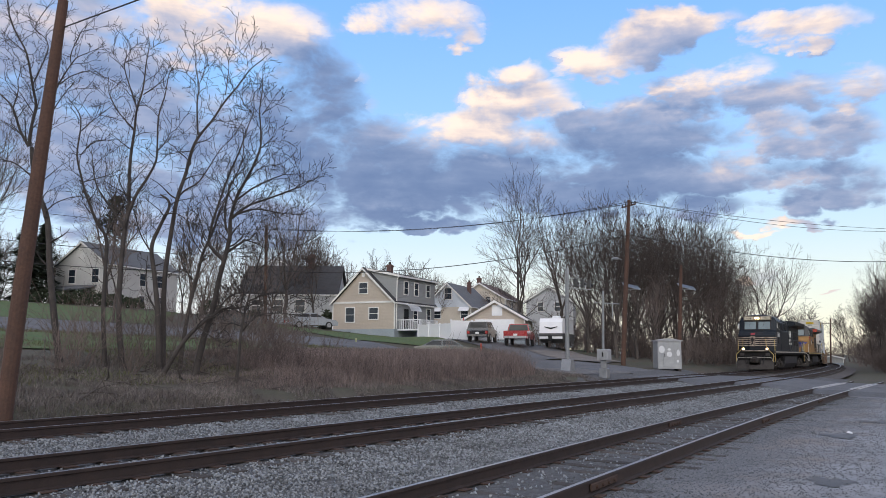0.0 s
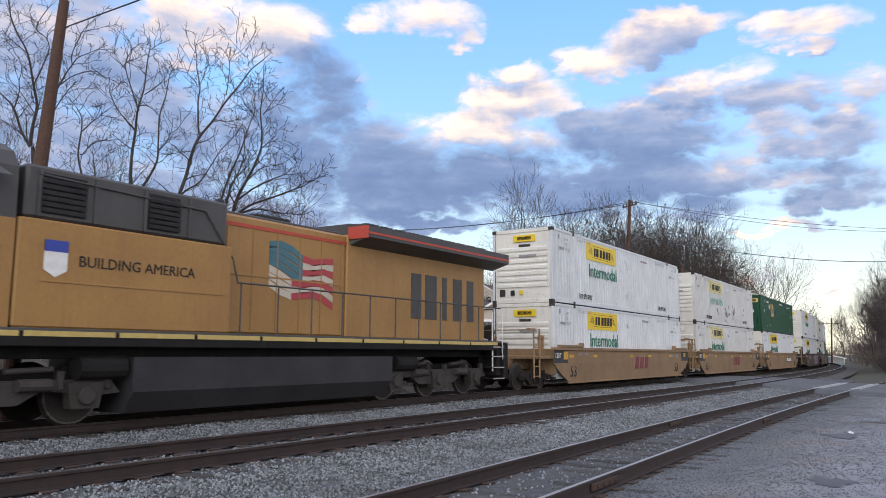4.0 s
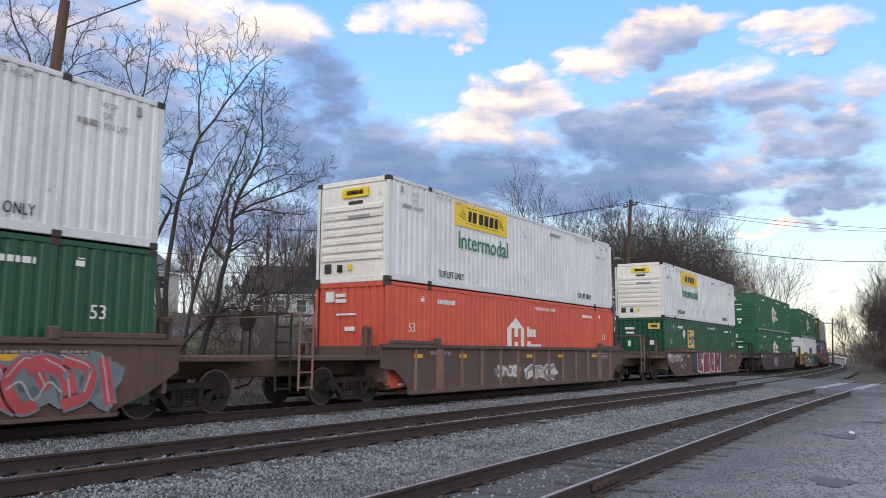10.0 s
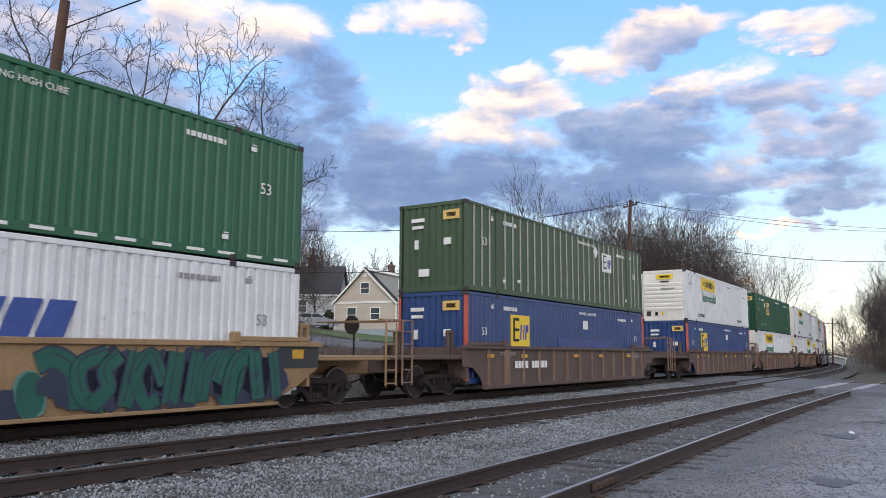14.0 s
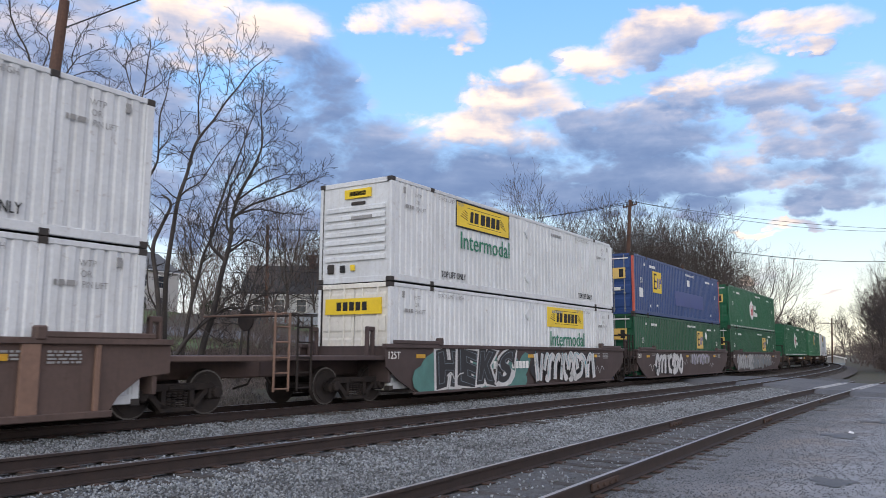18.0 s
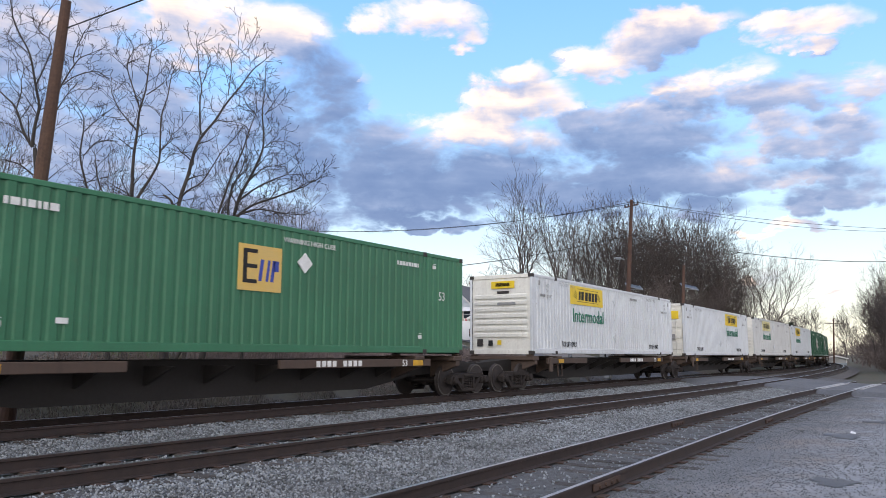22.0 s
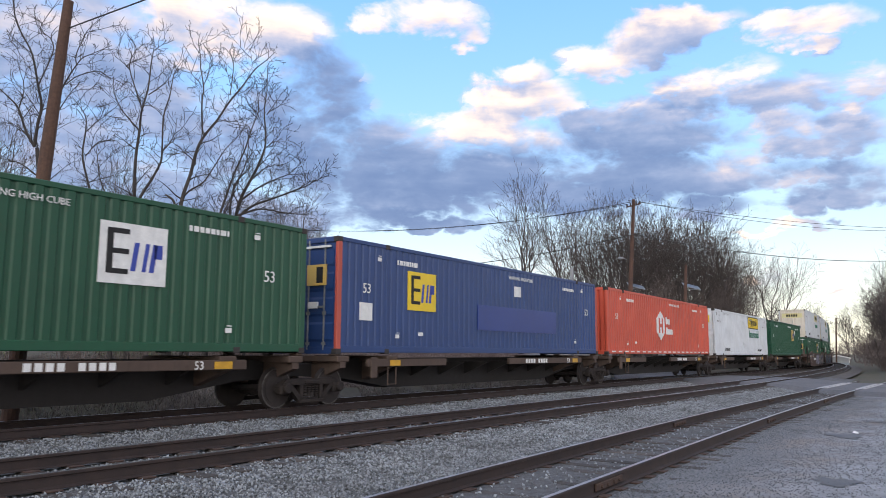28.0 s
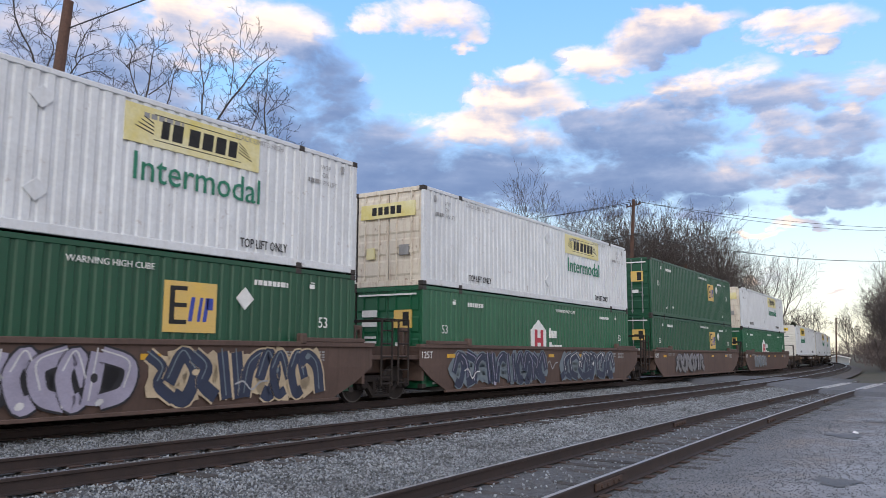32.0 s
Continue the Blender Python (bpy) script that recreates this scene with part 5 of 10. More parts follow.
def well_car(paint_, style, gap_f, gap_r, truck_f, truck_r, label, marks):
    """A double-stack well car round a container at x = 0 to BOX_L. gap_f, gap_r: length of its ends beyond the well."""
    c = thing("well_car", label, "rail car", "well cars of the train")
    L_ = BOX_L
    T = 1.46
    for sgn in (-1, 1):
        y = 1.50 * sgn
        yo = y + 0.03 * sgn
        if style == "smooth":
            s = Shape()
            up = [(-0.45, 0.92), (L_ + 0.45, 0.92), (L_ + 0.45, T), (-0.45, T)]
            s.prism(up if sgn > 0 else up[::-1], "y", *sorted((y, yo)))
            lo = [(-0.45, 0.92), (0.15, 0.55), (0.95, 0.20), (L_ - 0.95, 0.20), (L_ - 0.15, 0.55), (L_ + 0.45, 0.92)]
            vs = [(a, yo - (0.045 * sgn if b < 0.5 else 0.02 * sgn if b < 0.9 else 0), b) for a, b in lo]
            vs += [(a, b_ - 0.05 * sgn, z_) for a, b_, z_ in vs]
            n = len(lo)
            s.add(vs, [tuple(range(n)), tuple(range(n, 2 * n))[::-1]] + [(i, i + 1, n + i + 1, n + i) for i in range(n - 1)])
            side = part("side_wall", s, paint_, c)
            part("bottom_chord", Shape().box(0.8, min(y - 0.02, y + 0.05 * sgn - 0.02), 0.15, L_ - 0.8, max(y, y + 0.05 * sgn), 0.22, 0.01), paint_, c)
        else:
            s = Shape()
            out = [(-0.5, 0.88), (0.1, 0.82), (0.55, 0.50), (0.75, 0.20), (L_ - 0.75, 0.20), (L_ - 0.55, 0.50), (L_ - 0.1, 0.82), (L_ + 0.5, 0.88), (L_ + 0.5, T), (-0.5, T)]
            s.prism(out if sgn > 0 else out, "y", *sorted((y - 0.03 * sgn, y)))
            side = part("side_wall", s, paint_, c)
            rib = Shape().box(-0.05, -0.06, 0.26, 0.05, 0.02, T - 0.02, 0.012)
            wide = Shape().box(-0.16, -0.07, 0.24, 0.16, 0.02, T - 0.02, 0.012)
            rm, wm = rib.mesh("rib", LIGHT_RIB), wide.mesh("rib", LIGHT_RIB)
            for k in range(13):
                x = 1.0 + (L_ - 2.0) * k / 12
                put(part("rib", wm if k in (1, 11) else rm, None, side), pose(x, y, 0, 0, 0, 0 if sgn < 0 else 180))
            part("bottom_chord", Shape().box(0.7, y - 0.09, 0.15, L_ - 0.7, y + 0.06, 0.27, 0.015), paint_, c)
        part("top_chord", Shape().box(-0.5, y - 0.09, T - 0.06, L_ + 0.5, y + 0.07, T + 0.05, 0.012), paint_, c)
        for x0, x1, xc in ((-0.1, 2.0, 2.05), (L_ - 2.0, L_ + 0.1, L_ - 2.05)):
            part("container_guide", Shape().box(x0, y - 0.10, T + 0.05, x1, y + 0.02, T + 0.15, 0.015), paint_, c)
            part("lock_bracket", Shape().box(xc - 0.1, y - 0.12, T, xc + 0.1, y + 0.06, T + 0.24, 0.03), paint_, c)
    fl = Shape()
    for k in range(9):
        x = 0.9 + (L_ - 1.8) * k / 8
        fl.box(x - 0.15, -1.46, 0.2, x + 0.15, 1.46, 0.29)
    part("well_floor", fl, STEEL, c, kind="stuff")
    for d, x0, gap, tk in ((-1, 0.0, gap_f, truck_f), (1, L_, gap_r, truck_r)):
        a, b = sorted((x0 + 0.10 * d, x0 + gap * d))
        e = Shape().box(a, -0.42, 0.70, b, 0.42, 1.10, 0.03)
        a2, b2 = sorted((x0 + 0.15 * d, x0 + max(gap - 0.35, 0.7) * d))
        e.box(a2, -1.45, 1.08, b2, 1.45, 1.20, 0.02)
        part("end_platform", e, paint_, c)
        wl = Shape().box(min(x0 + 0.15 * d, x0 + 0.25 * d), -1.47, 0.5, max(x0 + 0.15 * d, x0 + 0.25 * d), 1.47, 1.45, 0.01)
        part("bulkhead", wl, paint_, c)
        for y in (-1.0, 1.0):
            st = Shape()
            xa, xb = sorted((x0 + 0.32 * d, x0 + 0.62 * d))
            st.box(xa, y - 0.06, 1.2, xa + 0.08, y + 0.06, 1.92, 0.015).box(xb - 0.08, y - 0.06, 1.2, xb, y + 0.06, 1.92, 0.015)
            st.box(xa, y - 0.06, 1.84, xb, y + 0.06, 1.96, 0.02)
            part("end_stand", st, paint_, c)
        lad = Shape()
        xl = x0 + (gap - 0.35) * d
        for q in (-0.22, 0.22):
            lad.tube([(xl + q, -1.47, 0.42), (xl + q, -1.47, 2.15), (xl + q, -1.2, 2.15)], 0.03, 6)
        for k in range(5):
            lad.tube([(xl - 0.22, -1.47, 0.48 + 0.34 * k), (xl + 0.22, -1.47, 0.48 + 0.34 * k)], 0.02, 6)
        lad.tube([(xl, -1.42, 2.12), (xl, 1.2, 2.12)], 0.022, 6)
        part("ladder", lad, LIGHT_RIB if style != "smooth" else paint_ if marks.get("dark_end") else GRIME, c)
        if tk == "own":
            truck(c, x0 + 1.05 * d)
            cp = Shape()
            coupler(cp, x0 + (gap - 0.15) * d, d)
            part("coupler", cp, GRIME, c)
            bw = Shape()
            if d < 0:
                bw.disc((x0 - gap + 0.35, 0.5, 2.05), "x", 0.27, 0.03, 18)
                bw.tube([(x0 - gap + 0.45, 0.5, 1.1), (x0 - gap + 0.45, 0.5, 2.1)], 0.03, 6)
                part("brake_wheel", bw, GRIME, c)
        elif tk == "shared":
            truck(c, x0 + gap * d)
    # sign-writing of the near side
    y = -1.538
    ref = Shape()
    for x in marks.get("ref", (0.9, 3.2, 7.5, 10.0, 13.2)):
        ref.box(x, y - 0.006, 1.13, x + 0.42, y + 0.01, 1.24)
    part("reflector", ref, REFLECTOR, c, "yellow reflective patches")
    if marks.get("dark_end"):
        for xa, xb in ((-0.44, 0.75), (L_ - 0.75, L_ + 0.44)):
            part("dark_patch", Shape().box(xa, y - 0.003, 0.93, xb, y + 0.01, 1.40), BLACK_PATCH, c, "dark painted end patch")
        yl = Shape().box(0.36, y - 0.008, 1.06, 0.75, y, 1.36).box(L_ - 0.4, y - 0.008, 1.14, L_ - 0.05, y, 1.34)
        part("yellow_patch", yl, REFLECTOR, c)
    nm = marks.get("num", INK)
    if nm:
        for x in (1.0, L_ - 2.0):
            lettering("number", "53", 0.62, nm, c, Matrix.Translation((x, y - 0.012 + (0.035 if style == "smooth" else 0.0), 0.40)) @ FACE_NEAR, thick=0.008 if style == "smooth" else 0.004)
    if marks.get("cap", True):
        lettering("number", "125T", 0.27, PLAIN_WHITE, c, Matrix.Translation((-0.40, y - 0.004, 1.12)) @ FACE_NEAR)
    st = Shape()
    rnd = random.Random(int(L_ * 10) + len(label))
    for x, z, w, r in ((1.7, 1.28, 0.5, 2), (2.4, 1.28, 0.35, 2), (L_ - 2.9, 1.26, 0.7, 3), (L_ - 1.9, 1.26, 0.6, 4)):
        small_marks(st, x, z, w, r, y + 0.004, 0.035, rnd)
    part("stencil_text", st, marks.get("ink", GREY_INK), c, "small stencilled marks", kind="stuff")
    if marks.get("plate"):
        x, mm, wide = marks["plate"]
        if wide:
            part("number_panel", Shape().box(x, y - 0.004, 0.72, x + 2.6, y + 0.01, 1.08), INK, c, "black panel with white bars")
        bs = Shape()
        a = x + 0.12
        for k in range(10):
            w = 0.2
            if k != 4:
                bs.box(a, y - 0.008, 0.78, a + w, y, 1.02)
            a += 0.245
        part("number_row", bs, mm, c, "row of plain bars", kind="stuff")
    return c


def spine_car(gap_f, gap_r, truck_f, truck_r, label):
    """A low spine car: a deep middle sill, side arms and a truck between it and the next."""
    c = thing("spine_car", label, "rail car", "spine cars of the train")
    L_ = BOX_L
    D = 1.20
    sill = [(-gap_f, 0.95), (-gap_f, 0.70), (1.2, 0.62), (3.4, 0.30), (L_ - 3.4, 0.30), (L_ - 1.2, 0.62), (L_ + gap_r, 0.70), (L_ + gap_r, 0.95), (L_ - 1.0, D - 0.08), (1.0, D - 0.08)]
    part("middle_sill", Shape().prism(sill, "y", -0.36, 0.36), SHADED_SPINE, c)
    for x in (0.25, 2.2, L_ - 2.2, L_ - 0.25):
        a = Shape().box(x - 0.22, -1.32, D - 0.16, x + 0.22, 1.32, D - 0.01, 0.02)
        a.prism([(-1.30, D - 0.16), (-0.36, D - 0.16), (-0.36, 0.55), (-1.30, D - 0.30)][::-1], "x", x - 0.1, x + 0.1)
        a.prism([(1.30, D - 0.16), (0.36, D - 0.16), (0.36, 0.55), (1.30, D - 0.30)], "x", x - 0.1, x + 0.1)
        part("support_arm", a, SPINE, c)
    for sgn in (-1, 1):
        y = 1.27 * sgn
        for x0, x1 in ((1.2, 4.8), (8.6, L_ - 1.7)):
            part("side_beam", Shape().box(x0, y - 0.05, D - 0.29, x1, y + 0.05, D - 0.09, 0.012), SPINE, c)
        for k in range(8):
            x = 2.9 + k * 1.47
            g = Shape().prism([(min(y, 0.36 * sgn), D - 0.2), (max(y, 0.36 * sgn), D - 0.2), (0.36 * sgn, 0.6)], "x", x - 0.04, x + 0.04)
            part("gusset", g, SHADED_SPINE, c)
    for x in (2.1, 13.6):
        part("reflector", Shape().box(x, -1.332, D - 0.27, x + 0.45, -1.318, D - 0.12), REFLECTOR, c, "yellow reflective patch")
    lettering("number", "53", 0.24, PLAIN_WHITE, c, Matrix.Translation((13.1, -1.325, D - 0.275)) @ FACE_NEAR)
    bs = Shape()
    for k in range(9):
        if k != 4:
            bs.box(9.75 + 0.19 * k, -1.328, D - 0.26, 9.88 + 0.19 * k, -1.318, D - 0.12)
    part("number_row", bs, PLAIN_WHITE, c, "row of plain white bars", kind="stuff")
    pk = Shape()
    for y in (-1.15, 1.15):
        for x in (0.1, L_ - 0.1):
            pk.box(x - 0.1, y - 0.12, D - 0.01, x + 0.1, y + 0.12, D + 0.05, 0.02)
    part("container_pedestal", pk, SPINE, c)
    part("bracket", Shape().box(1.3, -1.36, 0.62, 1.55, -1.28, D - 0.05, 0.02), SPINE, c)
    pd = Shape().tube([(2.0, -1.33, D - 0.3), (2.0, -1.33, 0.45), (2.35, -1.33, 0.45), (2.35, -1.33, D - 0.3)], 0.02, 6)
    part("sill_step", pd, SPINE, c)
    for d, x0, gap, tk in ((-1, 0.0, gap_f, truck_f), (1, L_, gap_r, truck_r)):
        if tk == "own":
            truck(c, x0 + 0.75 * d if gap > 1.6 else x0 + 0.3 * d)
            cp = Shape()
            coupler(cp, x0 + (gap - 0.2) * d, d)
            part("coupler", cp, GRIME, c)
        elif tk == "shared":
            truck(c, x0 + gap * d)
    return c


# Sill and gussets painted near black for the shade under the containers.
SHADED_SPINE = car_paint("shaded_spine_paint", (0.015, 0.012, 0.011), 0.4)
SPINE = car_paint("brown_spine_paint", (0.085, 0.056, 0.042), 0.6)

# ---- locomotives ----
LOCO_BLACK = mat("black_loco_paint", (0.009, 0.014, 0.021), (0.007, 0.011, 0.016), scale=0.8, rough=0.46, streak=0.3, streak_col=(0.03, 0.03, 0.029), fine=0.1)
LOCO_BLACK.node_tree.nodes["Principled BSDF"].inputs["Specular IOR Level"].default_value = 0.26
LOCO_ORANGE = mat("armour_yellow_paint", (0.36, 0.20, 0.058), (0.29, 0.155, 0.045), scale=0.8, rough=0.5, streak=0.4, streak_col=(0.20, 0.10, 0.04), speck=0.3,
                  speck_col=(0.16, 0.09, 0.05), fine=0.1)
LOCO_GREY = mat("harbour_grey_paint", (0.07, 0.07, 0.07), (0.05, 0.05, 0.05), scale=0.9, rough=0.55, streak=0.4, streak_col=(0.05, 0.045, 0.04))
LOCO_UNDER = mat("loco_underframe", (0.021, 0.020, 0.020), (0.013, 0.013, 0.013), scale=1.5, rough=0.8, streak=0.4, streak_col=(0.04, 0.033, 0.028), fine=0.2)
LOCO_SILVER = mat("aluminium_truck_paint", (0.068, 0.061, 0.058), (0.040, 0.036, 0.034), scale=2, rough=0.65, fine=0.25)
STRIPE = mat("cream_stripe", (0.50, 0.43, 0.35), (0.10, 0.075, 0.06), scale=1.6, rough=0.7, fine=0.3, speck=0.8, speck_col=(0.05, 0.035, 0.03))
# Lighter teal base colour stands in for sky mirrored in the glass.
WINDSHIELD = glass("loco_window", (0.09, 0.135, 0.15))
LAMP_LIT = glow("lit_headlight", (1.0, 0.80, 0.45), 6.0)
DITCH_LIT = glow("lit_ditch_light", (1.0, 0.66, 0.28), 4.0)
LAMP_DIM = glow("dim_ditch_light", (1.0, 0.72, 0.45), 1.6)
BROW = mat("tan_brow_paint", (0.20, 0.165, 0.12), (0.13, 0.105, 0.08), scale=2, rough=0.7, streak=0.4, streak_col=(0.06, 0.05, 0.04))
LAMP_OFF = mat("unlit_lamp", (0.55, 0.56, 0.58), (0.4, 0.4, 0.42), scale=9, rough=0.15, coat=0.5)
NUMBER_BOARD = mat("number_board", (0.52, 0.47, 0.36), (0.46, 0.42, 0.33), scale=4, rough=0.5)
RAIL_YELLOW = mat("yellow_handrail", (0.55, 0.42, 0.14), (0.45, 0.33, 0.1), scale=6, rough=0.5)
SAFETY = mat("white_safety_stripe", (0.46, 0.43, 0.38), (0.27, 0.25, 0.22), scale=3, rough=0.6)
FLAG_RED = mat("flag_red", (0.42, 0.05, 0.06), (0.36, 0.05, 0.06), scale=3, rough=0.6)
FLAG_PALE = mat("flag_pale", (0.55, 0.50, 0.42), (0.48, 0.42, 0.33), scale=3, rough=0.6)
FLAG_TEAL = mat("flag_teal", (0.05, 0.14, 0.18), (0.06, 0.16, 0.2), scale=3, rough=0.6)
RED_TRIM = mat("red_trim", (0.45, 0.06, 0.03), (0.38, 0.05, 0.03), scale=3, rough=0.5)


def locomotive(label, number, body, upper, nose, lit, boards, digits, rails, orange):
    """A six-axle road locomotive, pilot at x = 0, cab leading."""
    o = thing("locomotive", label, "locomotive", "locomotives of the train")
    LEN = 20.6
    # underframe and walkway
    part("frame", Shape().box(0.55, -1.0, 1.15, LEN - 0.4, 1.0, 1.62, 0.02), LOCO_UNDER, o)
    for sgn in (-1, 1):
        y0, y1 = sorted((1.52 * sgn, 1.40 * sgn))
        part("side_sill", Shape().box(1.3, y0, 1.36, LEN - 0.5, y1, 1.60, 0.015), LOCO_UNDER, o)
        st = Shape()
        x = 1.4
        while x < LEN - 0.9:
            st.box(x, y0 - 0.006, 1.525, x + 1.62, y1 + 0.006, 1.615)
            x += 1.70
        part("sill_stripe", st, SAFETY if not orange else RAIL_YELLOW, o, "pale strips along the sill")
    part("walkway", Shape().box(0.5, -1.52, 1.60, LEN - 0.3, 1.52, 1.66, 0.01), upper, o)
    # fuel tank
    tk = [(-1.42, 1.18), (-1.42, 0.55), (-1.15, 0.16), (1.15, 0.16), (1.42, 0.55), (1.42, 1.18)]
    s = Shape().prism(tk[::-1], "x", 6.9, 14.6)
    part("fuel_tank", s, LOCO_TANK, o, "long dark fuel tank")
    for x in (5.9, 14.9):
        part("air_reservoir", Shape().tube([(x, -1.2, 1.0), (x + 0.9, -1.2, 1.0)], 0.22, 12), LOCO_UNDER, o)
    # nose and cab, in level rings
    def ring(z, xf, xk, hw, yc, xr=4.55):
        return [(xf, -yc, z), (xf, yc, z), (xk, hw, z), (xr, hw, z), (xr, -hw, z), (xk, -hw, z)]
    s = loft([ring(1.66, 1.0, 1.66, 1.50, 0.45), ring(2.95, 1.02, 1.66, 1.50, 0.45)])
    part("nose", s, nose, o)
    s = loft([ring(2.95, 1.02, 1.66, 1.50, 0.45), ring(3.18, 1.30, 1.90, 1.50, 0.5), ring(3.40, 2.05, 2.2, 1.50, 1.1)])
    part("nose_top", s, nose, o)
    s = loft([ring(3.40, 2.05, 2.2, 1.50, 1.1), ring(4.25, 2.32, 2.45, 1.48, 1.1), ring(4.52, 2.38, 2.60, 1.30, 1.0), ring(4.70, 2.55, 2.9, 0.95, 0.7), ring(4.76, 2.75, 3.1, 0.6, 0.4)])
    part("cab", s, upper, o)
    if not orange:
        bands = Shape()
        for k in range(5):
            z = 2.06 + 0.165 * k
            bands.box(0.985, -0.46, z, 1.03, 0.46, z + 0.085)
            for sg in (-1, 1):
                dx = 0.55
                n = Vector((0.65, -0.55 * sg, 0)).normalized() * -0.014
                a, b = Vector((1.0, 0.45 * sg, 0)), Vector((1.66, 1.50 * sg, 0))
                pts = [(a.x + n.x, a.y - n.y * 0, z), (b.x + n.x, b.y - n.y * 0, z), (b.x + n.x, b.y, z + 0.085), (a.x + n.x, a.y, z + 0.085)]
                off = Vector((-0.012, 0.010 * sg, 0))
                bands.add([tuple(Vector(p) + off) for p in pts], [(0, 1, 2, 3) if sg > 0 else (3, 2, 1, 0)])
                ln = 0.55 + 0.09 * k
                y0, y1 = sorted((1.50 * sg, 1.508 * sg))
                bands.box(1.66, y0, z, 1.66 + ln, y1, z + 0.085)
        part("nose_stripe", bands, STRIPE, o, "worn cream stripes round the nose")
        fig = Shape().box(0.975, 0.02, 2.05, 0.985, 0.42, 2.88)
        part("nose_emblem_ground", fig, STRIPE, o)
        em = Shape().prism([(0.05, 2.1), (0.2, 2.3), (0.12, 2.6), (0.25, 2.85), (0.38, 2.6), (0.30, 2.35), (0.40, 2.1), (0.25, 2.22)], "x", 0.965, 0.975)
        part("nose_emblem", em, INK, o, "dark emblem shape")
        fl = Shape().box(1.06, 0.02, 3.00, 1.08, 0.36, 3.16)
        part("flag", fl, FLAG_RED, o, "small striped flag")
    else:
        sh = Shape().prism([(0.28, 2.85), (-0.28, 2.85), (-0.26, 2.3), (0.0, 2.08), (0.26, 2.3)], "x", 0.975, 0.99)
        part("nose_shield", sh, LOGO_RED, o, "small red and blue shield")
        sh = Shape().prism([(0.28, 2.87), (-0.28, 2.87), (-0.28, 2.60), (0.28, 2.60)], "x", 0.968, 0.976)
        part("shield_top", sh, LOGO_BLUE, o)
        wg, wl = Shape(), Shape()
        for sg in (-1, 1):
            for k in range(4):
                z = 2.28 + 0.13 * k
                r = 0.20 + 0.27 * k * 0.5
                wg.box(0.975, min(0.30 * sg, (0.84) * sg), z, 1.0, max(0.30 * sg, 0.84 * sg), z + 0.085)
                p = [(1.0, 0.85 * sg), (1.0 + 0.42 * (0.4 + 0.2 * k), (0.85 + 0.5 * (0.4 + 0.2 * k)) * sg)]
                q = [(x - 0.012, y + 0.01 * sg) for x, y in p]
                f = [(q[0][0], q[0][1], z), (q[1][0], q[1][1], z), (q[1][0], q[1][1], z + 0.085), (q[0][0], q[0][1], z + 0.085)]
                wg.add(f, [(0, 1, 2, 3) if sg > 0 else (3, 2, 1, 0)])
        part("nose_wing", wg, LOGO_BLUE, o, "blue wing stripes")
        part("nose_sill_stripe", Shape().box(0.98, -0.85, 1.68, 1.05, 0.85, 1.82), REFLECTOR, o)
    # windows
    for sg in (-1, 1):
        a, b = sorted((0.07 * sg, 1.06 * sg))
        gl = loft([[(2.075, a, 3.50), (2.075, b, 3.50), (2.10, b, 3.50), (2.10, a, 3.50)], [(2.265, a, 4.16), (2.265, b, 4.16), (2.30, b, 4.16), (2.30, a, 4.16)]])
        w = part("windshield", gl, WINDSHIELD, o, "windshield with mirrored sky tinted into its colour")
        fr = Shape()
        for p, q in (((2.07, a, 3.48), (2.265, a, 4.18)), ((2.07, b, 3.48), (2.265, b, 4.18)), ((2.07, a, 3.48), (2.07, b, 3.48)), ((2.265, a, 4.18), (2.265, b, 4.18))):
            fr.tube([p, q], 0.028, 5)
        part("window_frame", fr, INK, w)
        part("wiper", Shape().tube([(2.25, (a + b) / 2, 4.08), (2.13, (a + b) / 2 + 0.12, 3.68)], 0.012, 4), INK, w)
        y = 1.485 * sg
        sw = Shape().box(2.95, min(y, y + 0.02 * sg), 3.50, 4.20, max(y, y + 0.02 * sg), 4.08)
        w2 = part("side_window", sw, WINDSHIELD, o)
        fr = Shape()
        for x in (2.95, 3.58, 4.20):
            fr.box(x - 0.03, y - 0.04, 3.46, x + 0.03, y + 0.04, 4.12)
        for z in (3.46, 4.10):
            fr.box(2.92, y - 0.04, z - 0.03, 4.23, y + 0.04, z + 0.03)
        part("window_frame", fr, LOCO_GREY, w2)
        sh = Shape().add([(2.95, y, 4.20), (4.25, y, 4.20), (4.25, y + 0.42 * sg, 4.00), (2.95, y + 0.42 * sg, 4.00),
                          (2.95, y, 4.18), (4.25, y, 4.18), (4.25, y + 0.42 * sg, 3.98), (2.95, y + 0.42 * sg, 3.98)],
                         [(0, 1, 2, 3), (7, 6, 5, 4), (0, 4, 5, 1), (1, 5, 6, 2), (2, 6, 7, 3), (3, 7, 4, 0)])
        part("sunshade", sh, LOCO_GREY, o, "grey window awning")
        part("mirror", Shape().box(2.75, y + 0.02 * sg - 0.02, 3.6, 2.80, y + 0.02 * sg + 0.18, 4.0, 0.01), PLAIN_WHITE, o)
    # brow with number boards and headlight
    for sg in (-1, 1):
        a, b = sorted((0.30 * sg, 1.02 * sg))
        nb = part("number_board", Shape().box(2.16, a, 4.32, 2.36, b, 4.58, 0.015), boards, o)
        lettering("number", number, 0.21, digits, nb, Matrix.Translation((2.154, (a + b) / 2, 4.37)) @ pose(0, 0, 0, 90, 0, -90), align="CENTER")
    part("brow", Shape().box(2.24, -1.12, 4.26, 2.75, 1.12, 4.64, 0.03), BROW if not orange else upper, o)
    hl = Shape()
    for y in (-0.09, 0.09):
        hl.disc((2.17, y, 4.45), "x", 0.085, 0.10, 14)
